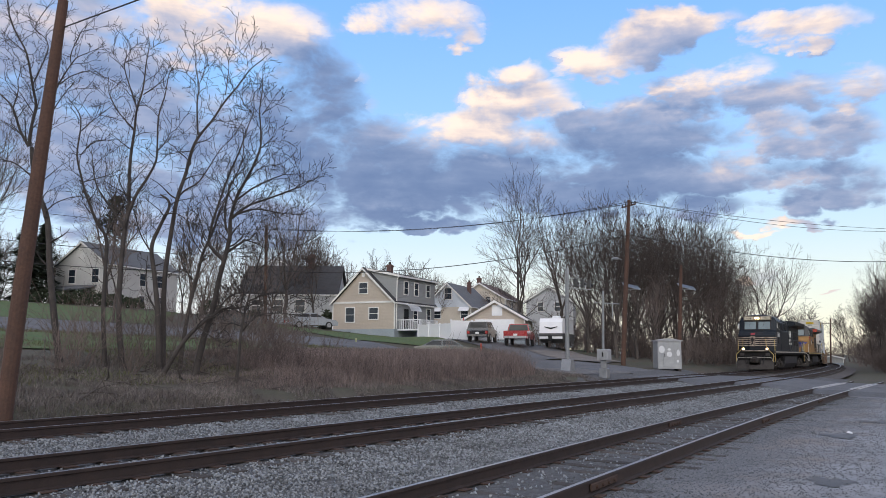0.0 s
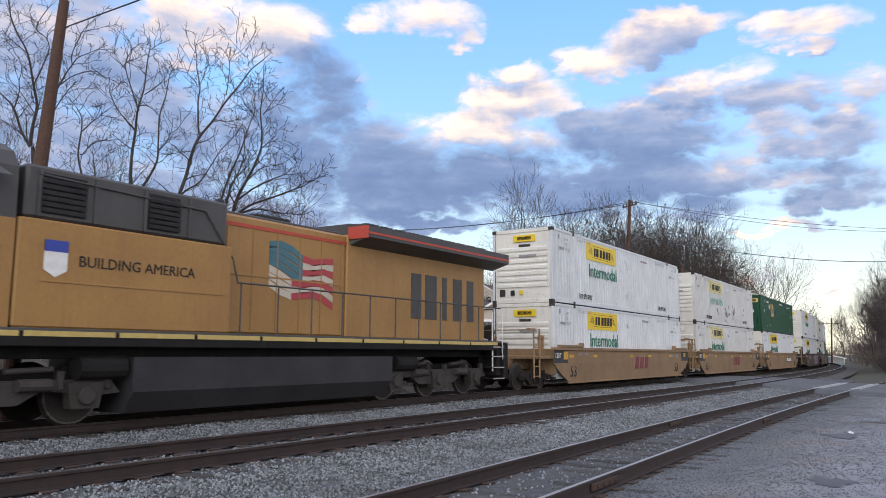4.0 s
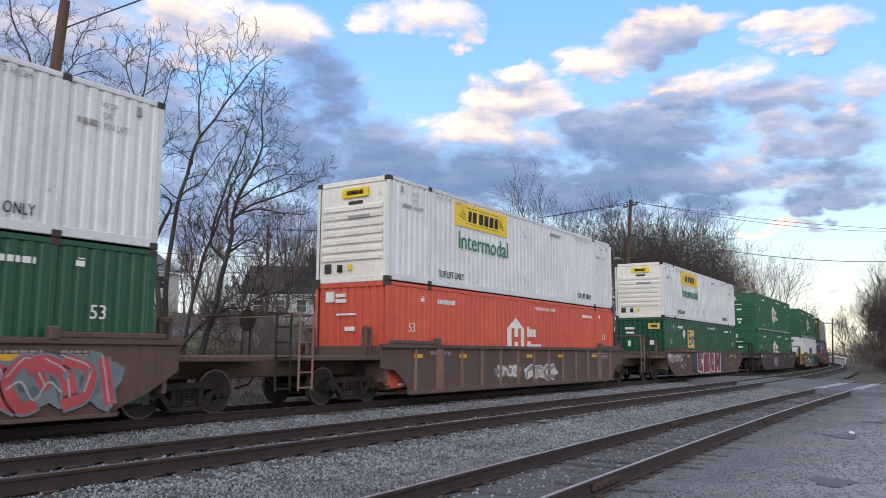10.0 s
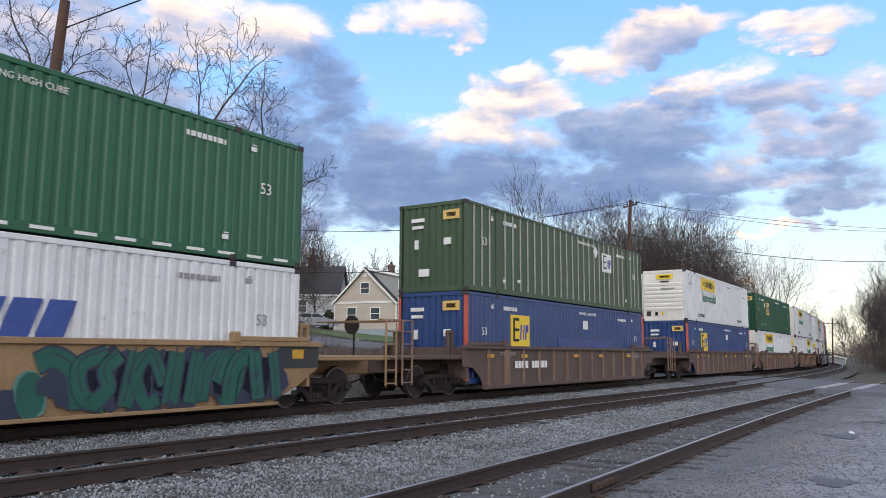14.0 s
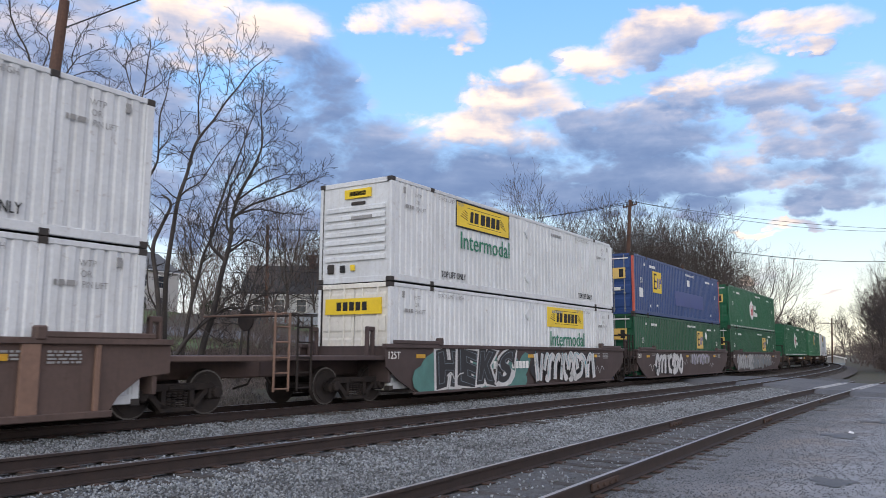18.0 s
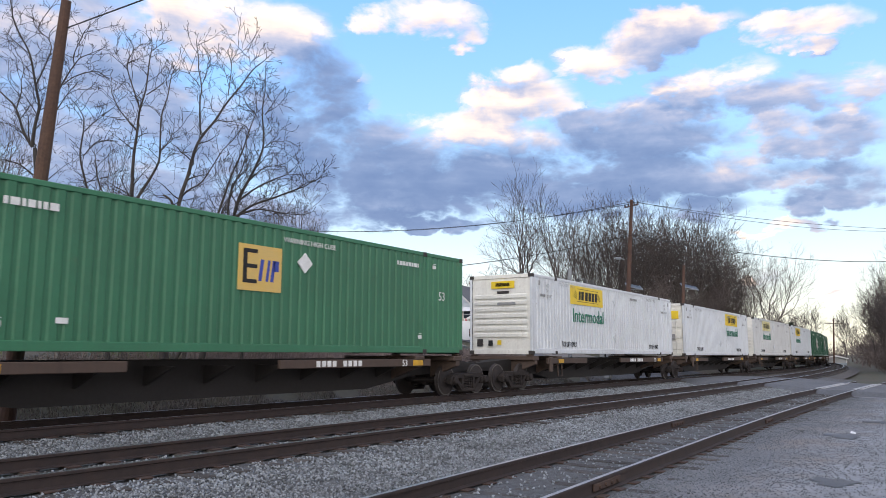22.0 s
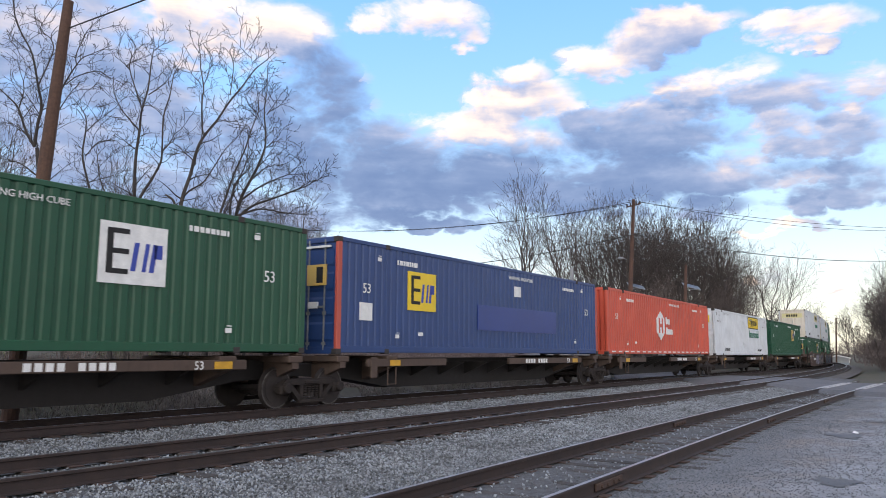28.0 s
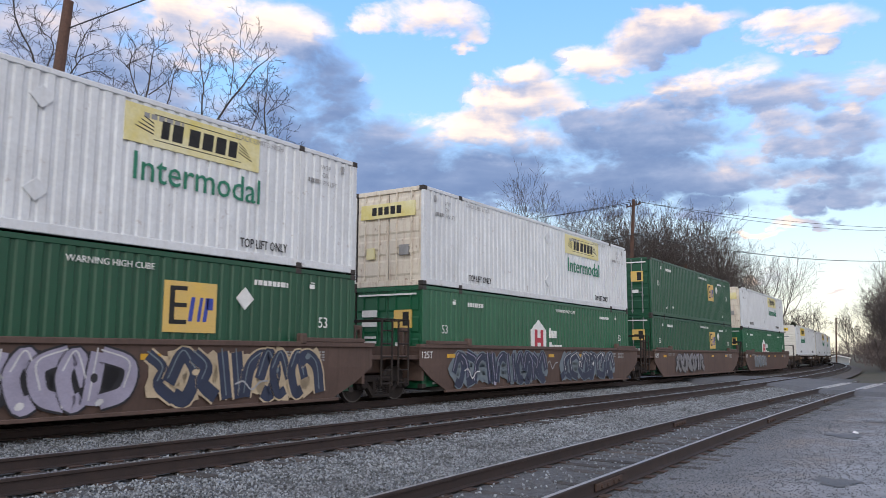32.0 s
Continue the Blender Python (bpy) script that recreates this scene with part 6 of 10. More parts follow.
    if lit:
        part("headlight", hl, LAMP_LIT, o, "lit twin headlight")
    else:
        h2 = Shape().disc((1.0, 0.0, 2.95), "x", 0.10, 0.12, 14).disc((1.0, 0.0, 2.70), "x", 0.10, 0.12, 14)
        part("headlight_case", Shape().box(0.985, -0.15, 2.55, 1.04, 0.15, 3.10, 0.02), INK, o)
        part("headlight", h2, LAMP_OFF, o, "unlit twin headlight")
    for y in (-0.95, 0.95):
        part("ditch_light", Shape().disc((0.62, y, 1.82), "x", 0.105, 0.16, 16, bevel=0.02), (DITCH_LIT if y > 0 else LAMP_DIM) if lit else LAMP_OFF, o, "round ditch light")
        part("ditch_light_case", Shape().disc((0.74, y, 1.82), "x", 0.15, 0.14, 16), INK, o)
    rt = Shape()
    for x, y in ((3.0, -0.3), (3.3, 0.3), (3.8, -0.2), (4.2, 0.2)):
        rt.tube([(x, y, 4.6), (x, y, 4.85)], 0.03, 6)
    rt.box(3.2, -0.2, 4.62, 4.3, 0.2, 4.72, 0.02)
    part("roof_fittings", rt, INK, o, "antennas and horn on the cab roof")
    # long hood: engine housing, radiator cab and wings
    hood = Shape().box(4.55, -0.95, 1.66, 13.2, 0.95, 4.28, 0.06)
    part("engine_hood", hood, body, o)
    eq = Shape().box(4.6, -1.50, 1.66, 9.0, 1.50, 3.45, 0.03)
    part("equipment_cabinet", eq, body, o)
    bl = Shape().box(4.7, -1.44, 3.46, 8.9, 1.44, 4.36, 0.05)
    part("inverter_cabinet", bl, upper, o)
    for x0, x1 in ((4.95, 5.75), (7.0, 7.7)):
        lv = Shape().box(x0, -1.452, 3.56, x1, -1.44, 4.24)
        for k in range(6):
            z = 3.62 + 0.1 * k
            lv.prism([(-1.445, z), (-1.49, z - 0.04), (-1.49, z + 0.02), (-1.445, z + 0.06)], "x", x0, x1)
        part("intake_grille", lv, INK, o, "dark louvred intake")
    up = Shape()
    for x in (4.9, 5.9, 6.9, 7.9):
        up.box(x, -1.47, 3.5, x + 0.06, -1.43, 4.28)
    part("cabinet_rib", up, upper if not orange else LOCO_GREY, o)
    part("roof_walk", Shape().box(9.2, -0.8, 4.28, 13.0, 0.8, 4.36, 0.02), upper, o)
    part("exhaust_stack", Shape().box(10.6, -0.45, 4.36, 11.7, 0.45, 4.52, 0.04), INK, o)
    part("bell", Shape().tube([(9.0, -0.95, 4.45), (9.1, -0.95, 4.38), (9.2, -0.95, 4.36)], [0.14, 0.12, 0.05], 12), INK, o)
    rad = Shape().box(13.2, -0.98, 1.66, 20.1, 0.98, 4.30, 0.03)
    part("radiator_cab", rad, body, o)
    wing = Shape()
    for sg in (-1, 1):
        pr = [(0.95 * sg, 4.02), (1.58 * sg, 4.22), (1.58 * sg, 4.52), (0.95 * sg, 4.60)]
        wing.prism(pr if sg > 0 else pr[::-1], "x", 13.3, 20.7)
    wing.box(13.3, -0.95, 4.25, 20.7, 0.95, 4.60)
    part("radiator_wing", wing, upper, o, "overhanging radiator wings")
    gr = Shape()
    for k in range(10):
        gr.box(13.6 + 0.62 * k, -1.3, 4.60, 14.1 + 0.62 * k, 1.3, 4.63)
    part("radiator_grille", gr, LOCO_GREY, o)
    for x0, x1 in ((16.0, 16.5), (16.7, 17.3), (17.6, 17.85), (18.2, 18.7), (19.0, 19.4)):
        dr = Shape().box(x0, -1.0, 2.25, x1, -0.975, 3.55, 0.01)
        for k in range(12):
            dr.box(x0 + 0.04, -1.008, 2.32 + 0.1 * k, x1 - 0.04, -0.998, 2.37 + 0.1 * k)
        part("service_door", dr, LOCO_GREY if orange else INK, o, "tall louvred service door")
    pl = Shape()
    for x in steps(9.3, 13.0, 0.75):
        pl.box(x, -0.965, 1.75, x + 0.03, -0.945, 4.1)
    pl.box(9.2, -0.97, 2.95, 13.1, -0.945, 2.99).box(5.0, -1.515, 2.42, 8.8, -1.495, 2.45)
    part("hood_seam", pl, body, o)
    ld = Shape().box(2.95, -1.512, 2.25, 3.45, -1.498, 2.85)
    part("cab_vent", ld, INK, o, "dark louvred vent in the cab side")
    # lettering and emblems on the near side
    if orange:
        lettering("road_number", number, 0.66, RED_TRIM, o, Matrix.Translation((2.75, -1.506, 2.98)) @ FACE_NEAR, squeeze=0.86, thick=0.006)
        part("shield", Shape().prism([(5.05, 3.1), (5.45, 3.1), (5.45, 2.62), (5.25, 2.5), (5.05, 2.62)][::-1], "y", -1.515, -1.498), PLAIN_WHITE, o)
        part("shield_top", Shape().box(5.05, -1.52, 2.93, 5.45, -1.50, 3.12), LOGO_BLUE, o)
        lettering("slogan", "BUILDING AMERICA", 0.27, INK, o, Matrix.Translation((5.65, -1.506, 2.72)) @ FACE_NEAR, thick=0.005)
        fl, fp, ft = Shape(), Shape(), Shape()
        for k in range(7):
            z0 = 3.75 - 0.16 * k
            for j in range(6):
                xa = 10.55 + 0.36 * j
                w0, w1 = 0.10 * math.sin(j * 1.3 + k * 0.4), 0.10 * math.sin((j + 1) * 1.3 + k * 0.4)
                q = [(xa, z0 - 0.10 + w0 - 0.05 * j), (xa + 0.36, z0 - 0.10 + w1 - 0.05 * (j + 1)), (xa + 0.36, z0 + 0.06 + w1 - 0.05 * (j + 1)), (xa, z0 + 0.06 + w0 - 0.05 * j)]
                tgt = ft if (j < 3 and k < 4) else (fl if k % 2 == 0 and j >= 2 else fp)
                tgt.prism(q, "y", -0.962, -0.948)
        part("flag_stripe", fl, FLAG_RED, o, kind="stuff")
        part("flag_stripe", fp, FLAG_PALE, o, kind="stuff")
        part("flag_canton", ft, FLAG_TEAL, o, kind="stuff")
        part("trim_line", Shape().box(9.2, -0.965, 4.02, 13.2, -0.945, 4.10).box(13.3, -1.59, 4.30, 20.7, -1.575, 4.36), RED_TRIM, o, "thin red trim line")
        part("wing_front", Shape().box(13.26, -1.6, 4.18, 13.32, -0.95, 4.50), RED_TRIM, o)
    else:
        lettering("road_number", number, 0.56, PLAIN_WHITE, o, Matrix.Translation((2.72, -1.506, 2.86)) @ FACE_NEAR, thick=0.005)
        st = Shape()
        for k in range(5):
            z = 2.98 + 0.145 * k
            st.prism([(10.55 - 0.10 * k, z), (12.05 + 0.15 * k, z), (12.14 + 0.15 * k, z + 0.09), (10.49 - 0.10 * k, z + 0.09)], "y", -0.962, -0.948)
        part("emblem_stripe", st, PLAIN_WHITE, o, "white speed stripes")
        nb = Shape()
        for a, w in ((13.25, 0.24), (13.80, 0.24), (14.18, 0.52)):
            nb.prism([(a, 3.02), (a + w, 3.02), (a + w + 0.12, 3.66), (a + 0.12, 3.66)], "y", -0.992, -0.975)
        nb.prism([(13.42, 3.66), (13.56, 3.66), (13.92, 3.02), (13.78, 3.02)], "y", -0.992, -0.975)
        for z, n in ((2.62, 7), (2.30, 8)):
            for k in range(n):
                nb.box(13.25 + 0.2 * k, -0.992, z, 13.38 + 0.2 * k, -0.975, z + 0.21)
        part("name_text", nb, PLAIN_WHITE, o, "white bars in rows", kind="stuff")
        ring_ = Shape()
        for k in range(16):
            a, b = 2 * math.pi * k / 16, 2 * math.pi * (k + 1) / 16
            ring_.quad((18.9 + 0.36 * math.cos(a), -0.99, 2.9 + 0.36 * math.sin(a)), (18.9 + 0.36 * math.cos(b), -0.99, 2.9 + 0.36 * math.sin(b)),
                       (18.9 + 0.28 * math.cos(b), -0.99, 2.9 + 0.28 * math.sin(b)), (18.9 + 0.28 * math.cos(a), -0.99, 2.9 + 0.28 * math.sin(a)))
        part("round_emblem", ring_, STRIPE, o)
    # hand rails
    hr = Shape()
    xs = steps(9.3, 20.0, 1.05)
    hr.tube([(9.2, -1.47, 2.72), (20.3, -1.47, 2.72)], 0.02, 6)
    for x in xs:
        hr.tube([(x, -1.47, 1.62), (x, -1.47, 2.72)], 0.02, 6)
    hr.tube([(9.2, -1.47, 2.72), (9.05, -1.47, 3.2), (8.3, -1.47, 4.1), (4.9, -1.47, 4.2)], 0.018, 6)
    part("handrail", hr, rails if not orange else LOCO_GREY, o)
    h2 = Shape().tube([(9.2, 1.47, 2.72), (20.3, 1.47, 2.72)], 0.02, 6)
    for x in xs:
        h2.tube([(x, 1.47, 1.62), (x, 1.47, 2.72)], 0.02, 6)
    part("handrail", h2, LOCO_GREY, o)
    for y in (-1.46, 1.46):
        g = Shape()
        g.tube([(0.42, y * 0.62, 2.65), (0.42, y * 0.64, 1.9), (0.32, y, 1.35), (0.32, y, 0.75)], 0.022, 6)
        g.tube([(1.28, y, 2.55), (1.28, y, 1.9), (1.05, y * 1.02, 1.45), (1.05, y * 1.02, 0.72)], 0.022, 6)
        part("grab_rail", g, RAIL_YELLOW if not orange else PLAIN_WHITE, o, "pale step handrail")
        g2 = Shape().tube([(LEN - 0.15, y, 2.6), (LEN - 0.15, y, 1.3), (LEN - 0.1, y, 0.7)], 0.022, 6).tube([(LEN - 0.8, y, 2.6), (LEN - 0.8, y, 0.7)], 0.022, 6)
        part("grab_rail", g2, RAIL_YELLOW if not orange else PLAIN_WHITE, o)
    fr = Shape().tube([(0.40, -0.9, 2.65), (0.40, 0.9, 2.65)], 0.02, 6)
    for y in (-0.45, 0.0, 0.45):
        fr.tube([(0.40, y, 1.62), (0.40, y, 2.65)], 0.018, 6)
    part("front_rail", fr, LOCO_UNDER, o)
    # steps
    for x0, x1 in ((0.38, 1.05), (LEN - 0.85, LEN - 0.15)):
        for y in (-1, 1):
            w = part("step_well", Shape().box(x0 - 0.02, min(0.95 * y, 1.0 * y), 0.45, x1 + 0.25, max(0.95 * y, 1.0 * y), 1.62).box(x1, min(1.0 * y, 1.5 * y), 0.45, x1 + 0.28, max(1.0 * y, 1.5 * y), 1.62), LOCO_UNDER, o)
            for z in (0.45, 0.80, 1.15, 1.45):
                part("step", Shape().box(x0, min(1.0 * y, 1.52 * y), z, x1, max(1.0 * y, 1.52 * y), z + 0.03), LOCO_UNDER, w)
                part("step_edge", Shape().box(x0, min(1.50 * y, 1.526 * y), z, x1, max(1.50 * y, 1.526 * y), z + 0.034), SAFETY, w)
    # pilot, plough and couplers
    part("pilot", Shape().box(0.42, -1.45, 0.70, 0.58, 1.45, 1.62, 0.03), LOCO_UNDER, o)
    for sg in (-1, 1):
        a, b = sorted((0.42 * sg, 1.46 * sg))
        q = [(0.26, a, 0.13), (0.26, b, 0.13), (0.46, b, 0.86), (0.46, a, 0.86)]
        q = [(x - (0.24 if abs(y) < 0.6 else 0.0), y, z) for x, y, z in q]
        k = [(x + 0.06, y, z) for x, y, z in q]
        wing_ = Shape().add(q + k, [(3, 2, 1, 0), (4, 5, 6, 7), (1, 5, 4, 0), (2, 6, 5, 1), (3, 7, 6, 2), (0, 4, 7, 3)])
        part("plough_wing", wing_, LOCO_SILVER, o, "grimy grey plough wing")
        part("cable_box", Shape().box(0.26, 1.0 * sg - 0.16, 1.22, 0.44, 1.0 * sg + 0.16, 1.46, 0.03), LOCO_SILVER, o)
        part("uncoupling_lever", Shape().tube([(0.20, 0.2 * sg, 1.08), (0.22, 1.3 * sg, 1.10), (0.16, 1.42 * sg, 0.82)], 0.02, 6), SAFETY, o)
    part("plough_middle", Shape().prism([(0.02, 0.13), (0.20, 0.48), (0.30, 0.48), (0.30, 0.13)][::-1], "y", -0.44, 0.44), LOCO_SILVER, o, "grimy grey plough middle")
    part("coupler_pocket", Shape().box(0.22, -0.36, 0.66, 0.46, 0.36, 1.20, 0.04), LOCO_SILVER, o)
    an = Shape().box(0.12, -0.95, 1.61, 0.42, 0.95, 1.68, 0.02)
    part("anticlimber", an, STRIPE, o)
    for x, d in ((0.35, -1), (LEN - 0.35, 1)):
        cp = Shape()
        coupler(cp, x, d)
        part("coupler", cp, GRIME, o)
    hs = Shape()
    for y in (-0.75, -0.5, 0.45, 0.6, 0.75):
        hs.tube([(0.32, y, 1.25), (0.12, y, 0.95), (0.10, y * 0.9, 0.65), (0.22, y * 0.85, 0.5)], 0.03, 6)
    part("air_hose", hs, INK, o)
    part("rear_pilot", Shape().box(LEN - 0.5, -1.45, 0.55, LEN - 0.25, 1.45, 1.62, 0.03), LOCO_UNDER, o)
    er = Shape()
    for y in (-1.2, -0.6, 0.6, 1.2):
        er.tube([(LEN - 0.3, y, 1.62), (LEN - 0.3, y, 2.7)], 0.02, 6)
    er.tube([(LEN - 0.3, -1.2, 2.7), (LEN - 0.3, 1.2, 2.7)], 0.02, 6)
    part("rear_rail", er, LOCO_GREY, o)
    # trucks
    for xc in (4.05, 17.05):
        t = part("truck", Shape().box(xc - 2.6, -0.8, 0.55, xc + 2.6, 0.8, 0.95, 0.05), LOCO_UNDER, o, "three-axle truck")
        for y in (-1.08, 1.08):
            s = Shape()
            s.prism([(-2.75, 0.55), (-2.55, 0.80), (2.55, 0.80), (2.75, 0.55), (2.4, 0.52), (1.3, 0.62), (0.9, 0.40), (-0.9, 0.40), (-1.3, 0.62), (-2.4, 0.52)][::-1], "y", -0.1, 0.1)
            for a in (-2.05, 0.0, 2.05):
                s.prism([(a - 0.34, 0.75), (a + 0.34, 0.75), (a + 0.26, 0.30), (a - 0.26, 0.30)], "y", -0.17, 0.06)
                s.disc((a, -0.2, 0.52), "y", 0.16, 0.1, 14, bevel=0.02)
                s.box(a - 0.5, -0.14, 0.62, a - 0.38, 0.0, 0.95, 0.02).box(a + 0.38, -0.14, 0.62, a + 0.5, 0.0, 0.95, 0.02)
            for a in (-1.05, 1.05):
                s.tube([(a - 0.2, -0.16, 0.72), (a + 0.35, -0.16, 0.72)], 0.11, 10)
                s.tube([(a - 0.4, -0.12, 0.95), (a + 0.4, -0.12, 0.98)], 0.05, 8)
            sf = part("side_frame", s, LOCO_SILVER, t)
            sf.matrix_basis = pose(xc, y, 0, 0, 0, 0 if y < 0 else 180)
        for a in (-2.05, 0.0, 2.05):
            w = part("wheelset", TRUCK["wheelset"], None, t)
            w.matrix_basis = Matrix.Translation((xc + a, 0, 0.53)) @ Matrix.Diagonal((1.15, 1.0, 1.15, 1))
    return o


LOCO_TANK = mat("fuel_tank_paint", (0.050, 0.049, 0.053), (0.032, 0.031, 0.034), scale=0.9, rough=0.6, streak=0.5, streak_col=(0.04, 0.036, 0.034), fine=0.1)

for _m in (LOCO_UNDER, LOCO_SILVER, LOCO_TANK, GRIME, INK):
    _m.node_tree.nodes["Principled BSDF"].inputs["Specular IOR Level"].default_value = 0.15
# ---- make up the train ----
loco = locomotive("black freight locomotive with cream nose stripes and lit lamps", "7508", LOCO_BLACK, LOCO_BLACK, LOCO_BLACK, True, NUMBER_BOARD, INK, LOCO_GREY, False)
MOVERS.append((loco, 68.2, 4.05, 17.05, 0.0, False))
loco2 = locomotive("yellow freight locomotive with grey roof and painted flag", "8189", LOCO_ORANGE, LOCO_GREY, LOCO_ORANGE, False, INK, PLAIN_WHITE, LOCO_GREY, True)
MOVERS.append((loco2, 91.35, 4.05, 17.05, 0.0, False))

TAN = dict(dark_end=True, num=INK)
BRN = dict(num=None, ink=GREY_INK)
# metres behind the reference point, car style, paint, upper box, lower box, each with its doors leading or not
TRAIN = [
    (116.0, "smooth", "tan", ("jb", 0), ("jb", 0)), (135.3, "smooth", "tan", ("jbr", 0), ("jbf", 0)), (154.8, "smooth", "tan", ("emp", 0), ("jb", 0)),
    (178.5, "smooth", "brown", ("jb", 0), ("jb", 0)), (197.7, "smooth", "brown", ("jbf", 0), ("jb", 0)), (217.0, "smooth", "brown", ("jb", 0), ("emp", 0)),
    (240.3, "ribbed", "rib", ("jb", 0), ("red", 0)), (263.7, "smooth", "brown", ("jb", 0), ("emp", 0)), (287.05, "smooth", "plum", ("hub", 0), ("hub", 0)),
    (310.5, "smooth", "gold", ("hub", 0), ("swift", 0)), (333.9, "ribbed", "rib", ("olive", 0), ("blue", 0)), (357.5, "ribbed", "rib", ("jb", 0), ("blue", 0)),
    (376.5, "ribbed", "rib", ("emp", 0), ("jb", 0)), (396.1, "ribbed", "rib", ("jb", 0), ("jb", 1)), (419.75, "smooth", "dark", ("jbn", 0), ("jb", 1)),
    (438.6, "smooth", "dark", ("blue", 1), ("emp", 1)), (457.8, "smooth", "dark", ("hub", 1), ("emp", 1)),
    (478.6, "spine", "", ("hub", 0), None), (496.8, "spine", "", ("empp", 1), None), (517.6, "spine", "", ("jb", 0), None), (536.0, "spine", "", ("jb", 1), None),
    (554.3, "spine", "", ("jbf", 0), None), (571.5, "spine", "", ("jb", 0), None), (588.8, "spine", "", ("hub", 0), None), (606.0, "spine", "", ("hub", 0), None),
    (624.4, "spine", "", ("empw", 1), None), (641.65, "spine", "", ("blue", 1), None), (658.9, "spine", "", ("red", 0), None), (676.5, "spine", "", ("jbn", 1), None),
    (694.4, "spine", "", ("emp", 1), None), (715.8, "smooth", "brown", ("jbd", 1), ("emp", 1)), (734.9, "smooth", "brown", ("jbd", 1), ("hub", 1)),
    (754.4, "smooth", "brown", ("emp", 1), ("emp", 1)), (774.0, "smooth", "brown", ("jbd", 1), ("hub", 1)), (797.5, "spine", "", ("jb", 0), None),
    (815.7, "spine", "", ("jb", 1), None), (833.5, "spine", "", ("jb", 0), None), (851.0, "spine", "", ("jbf", 0), None), (868.5, "spine", "", ("jb", 0), None)]
SCRAWLS = {
    3: [(8.5, 12.8, "black", "lilac", "magenta", 0.25, 1.42, "olive")],
    4: [(0.9, 2.2, "grey", "black", "white", 0.5, 1.1)],
    5: [(2.6, 5.4, "white", "slate", "white", 0.3, 1.42), (12.6, 15.2, "slate", "red", "silver", 0.25, 1.3)],
    6: [(5.5, 7.0, "grey", "white", "white", 0.5, 0.9), (7.6, 9.8, "white", "grey", "white", 0.35, 0.9)],
    7: [(-0.2, 2.2, "grey", "lilac", "white", 0.85, 1.3)],
    8: [(5.2, 6.6, "grey", "slate", "white", 0.3, 1.2)],
    9: [(4.2, 8.7, "white", "forest", "teal", 0.22, 1.42, "forest"), (10.3, 15.4, "navy", "forest", "navy", 0.18, 1.43, "navy")],
    14: [(7.9, 13.3, "black", "white", "cyan", 0.20, 1.42)],
    15: [(2.2, 6.6, "black", "white", "silver", 0.22, 1.4), (8.4, 12.2, "grey", "lilac", "white", 0.7, 1.35)],
    16: [(0.8, 5.6, "grey", "silver", "white", 0.25, 1.4), (5.6, 9.4, "slate", "grey", "silver", 0.25, 1.4), (9.6, 12.4, "slate", "grey", "white", 0.4, 1.4)],
    30: [(6.2, 9.8, "black", "lilac", "white", 0.25, 1.4), (10.3, 14.6, "cream", "navy", "slate", 0.22, 1.42)],
    31: [(1.2, 7.2, "slate", "navy", "lilac", 0.22, 1.4), (8.6, 13.6, "slate", "navy", "white", 0.22, 1.4)],
    32: [(3.0, 8.0, "black", "grey", "lilac", 0.3, 1.4)], 33: [(2.5, 6.5, "grey", "slate", "white", 0.4, 1.3)],
}
WORDS = {      # text, from, to, foot, head, rim, fill, gleam, stroke, halo, ground behind
    3: [("OKOI", 2.95, 5.70, 0.98, 1.40, "white", "black", "grey", 0.07, None, None)],
    4: [("MELO", 2.45, 6.95, 0.26, 1.40, "cream", "maroon", "pink", 0.13, "black", "cream"), ("GATS", 10.25, 14.95, 0.26, 1.40, "navy", "sage", "teal", 0.14, "cream", "sage"),
        ("LEN", 6.85, 7.75, 0.85, 1.30, "grey", "cream", "white", 0.06, None, None)],
    7: [("REOM", 5.3, 10.4, 0.26, 1.40, "white", "maroon", "magenta", 0.12, None, "navy")],
    14: [("HEKS", 1.95, 6.5, 0.26, 1.40, "white", "black", "slate", 0.13, None, "teal")],
    30: [("CLOUT", -0.15, 1.40, 0.92, 1.30, "silver", "white", "white", -0.01, None, None), ("TSU", 2.70, 3.75, 1.08, 1.38, "silver", "white", "white", -0.01, None, None)],
}
PAINTS = {"tan": TAN_CAR, "gold": GOLD_CAR, "brown": BROWN_CAR, "dark": DARK_CAR, "plum": PLUM_CAR, "rib": RIB_CAR}
CAR_LABEL = {"tan": "tan double-stack well car with dark stencils", "gold": "golden tan well car with sprayed scrawls", "brown": "brown double-stack well car with sprayed scrawls",
             "dark": "dark brown well car with sprayed scrawls", "plum": "dark plum double-stack well car", "rib": "rust-brown well car with upright ribs"}
used = set()


def take_box(kind):
    src = BOXES[kind]
    if kind not in used:
        used.add(kind)
        return src
    return copy_thing(src, pose(0, 0, 0))


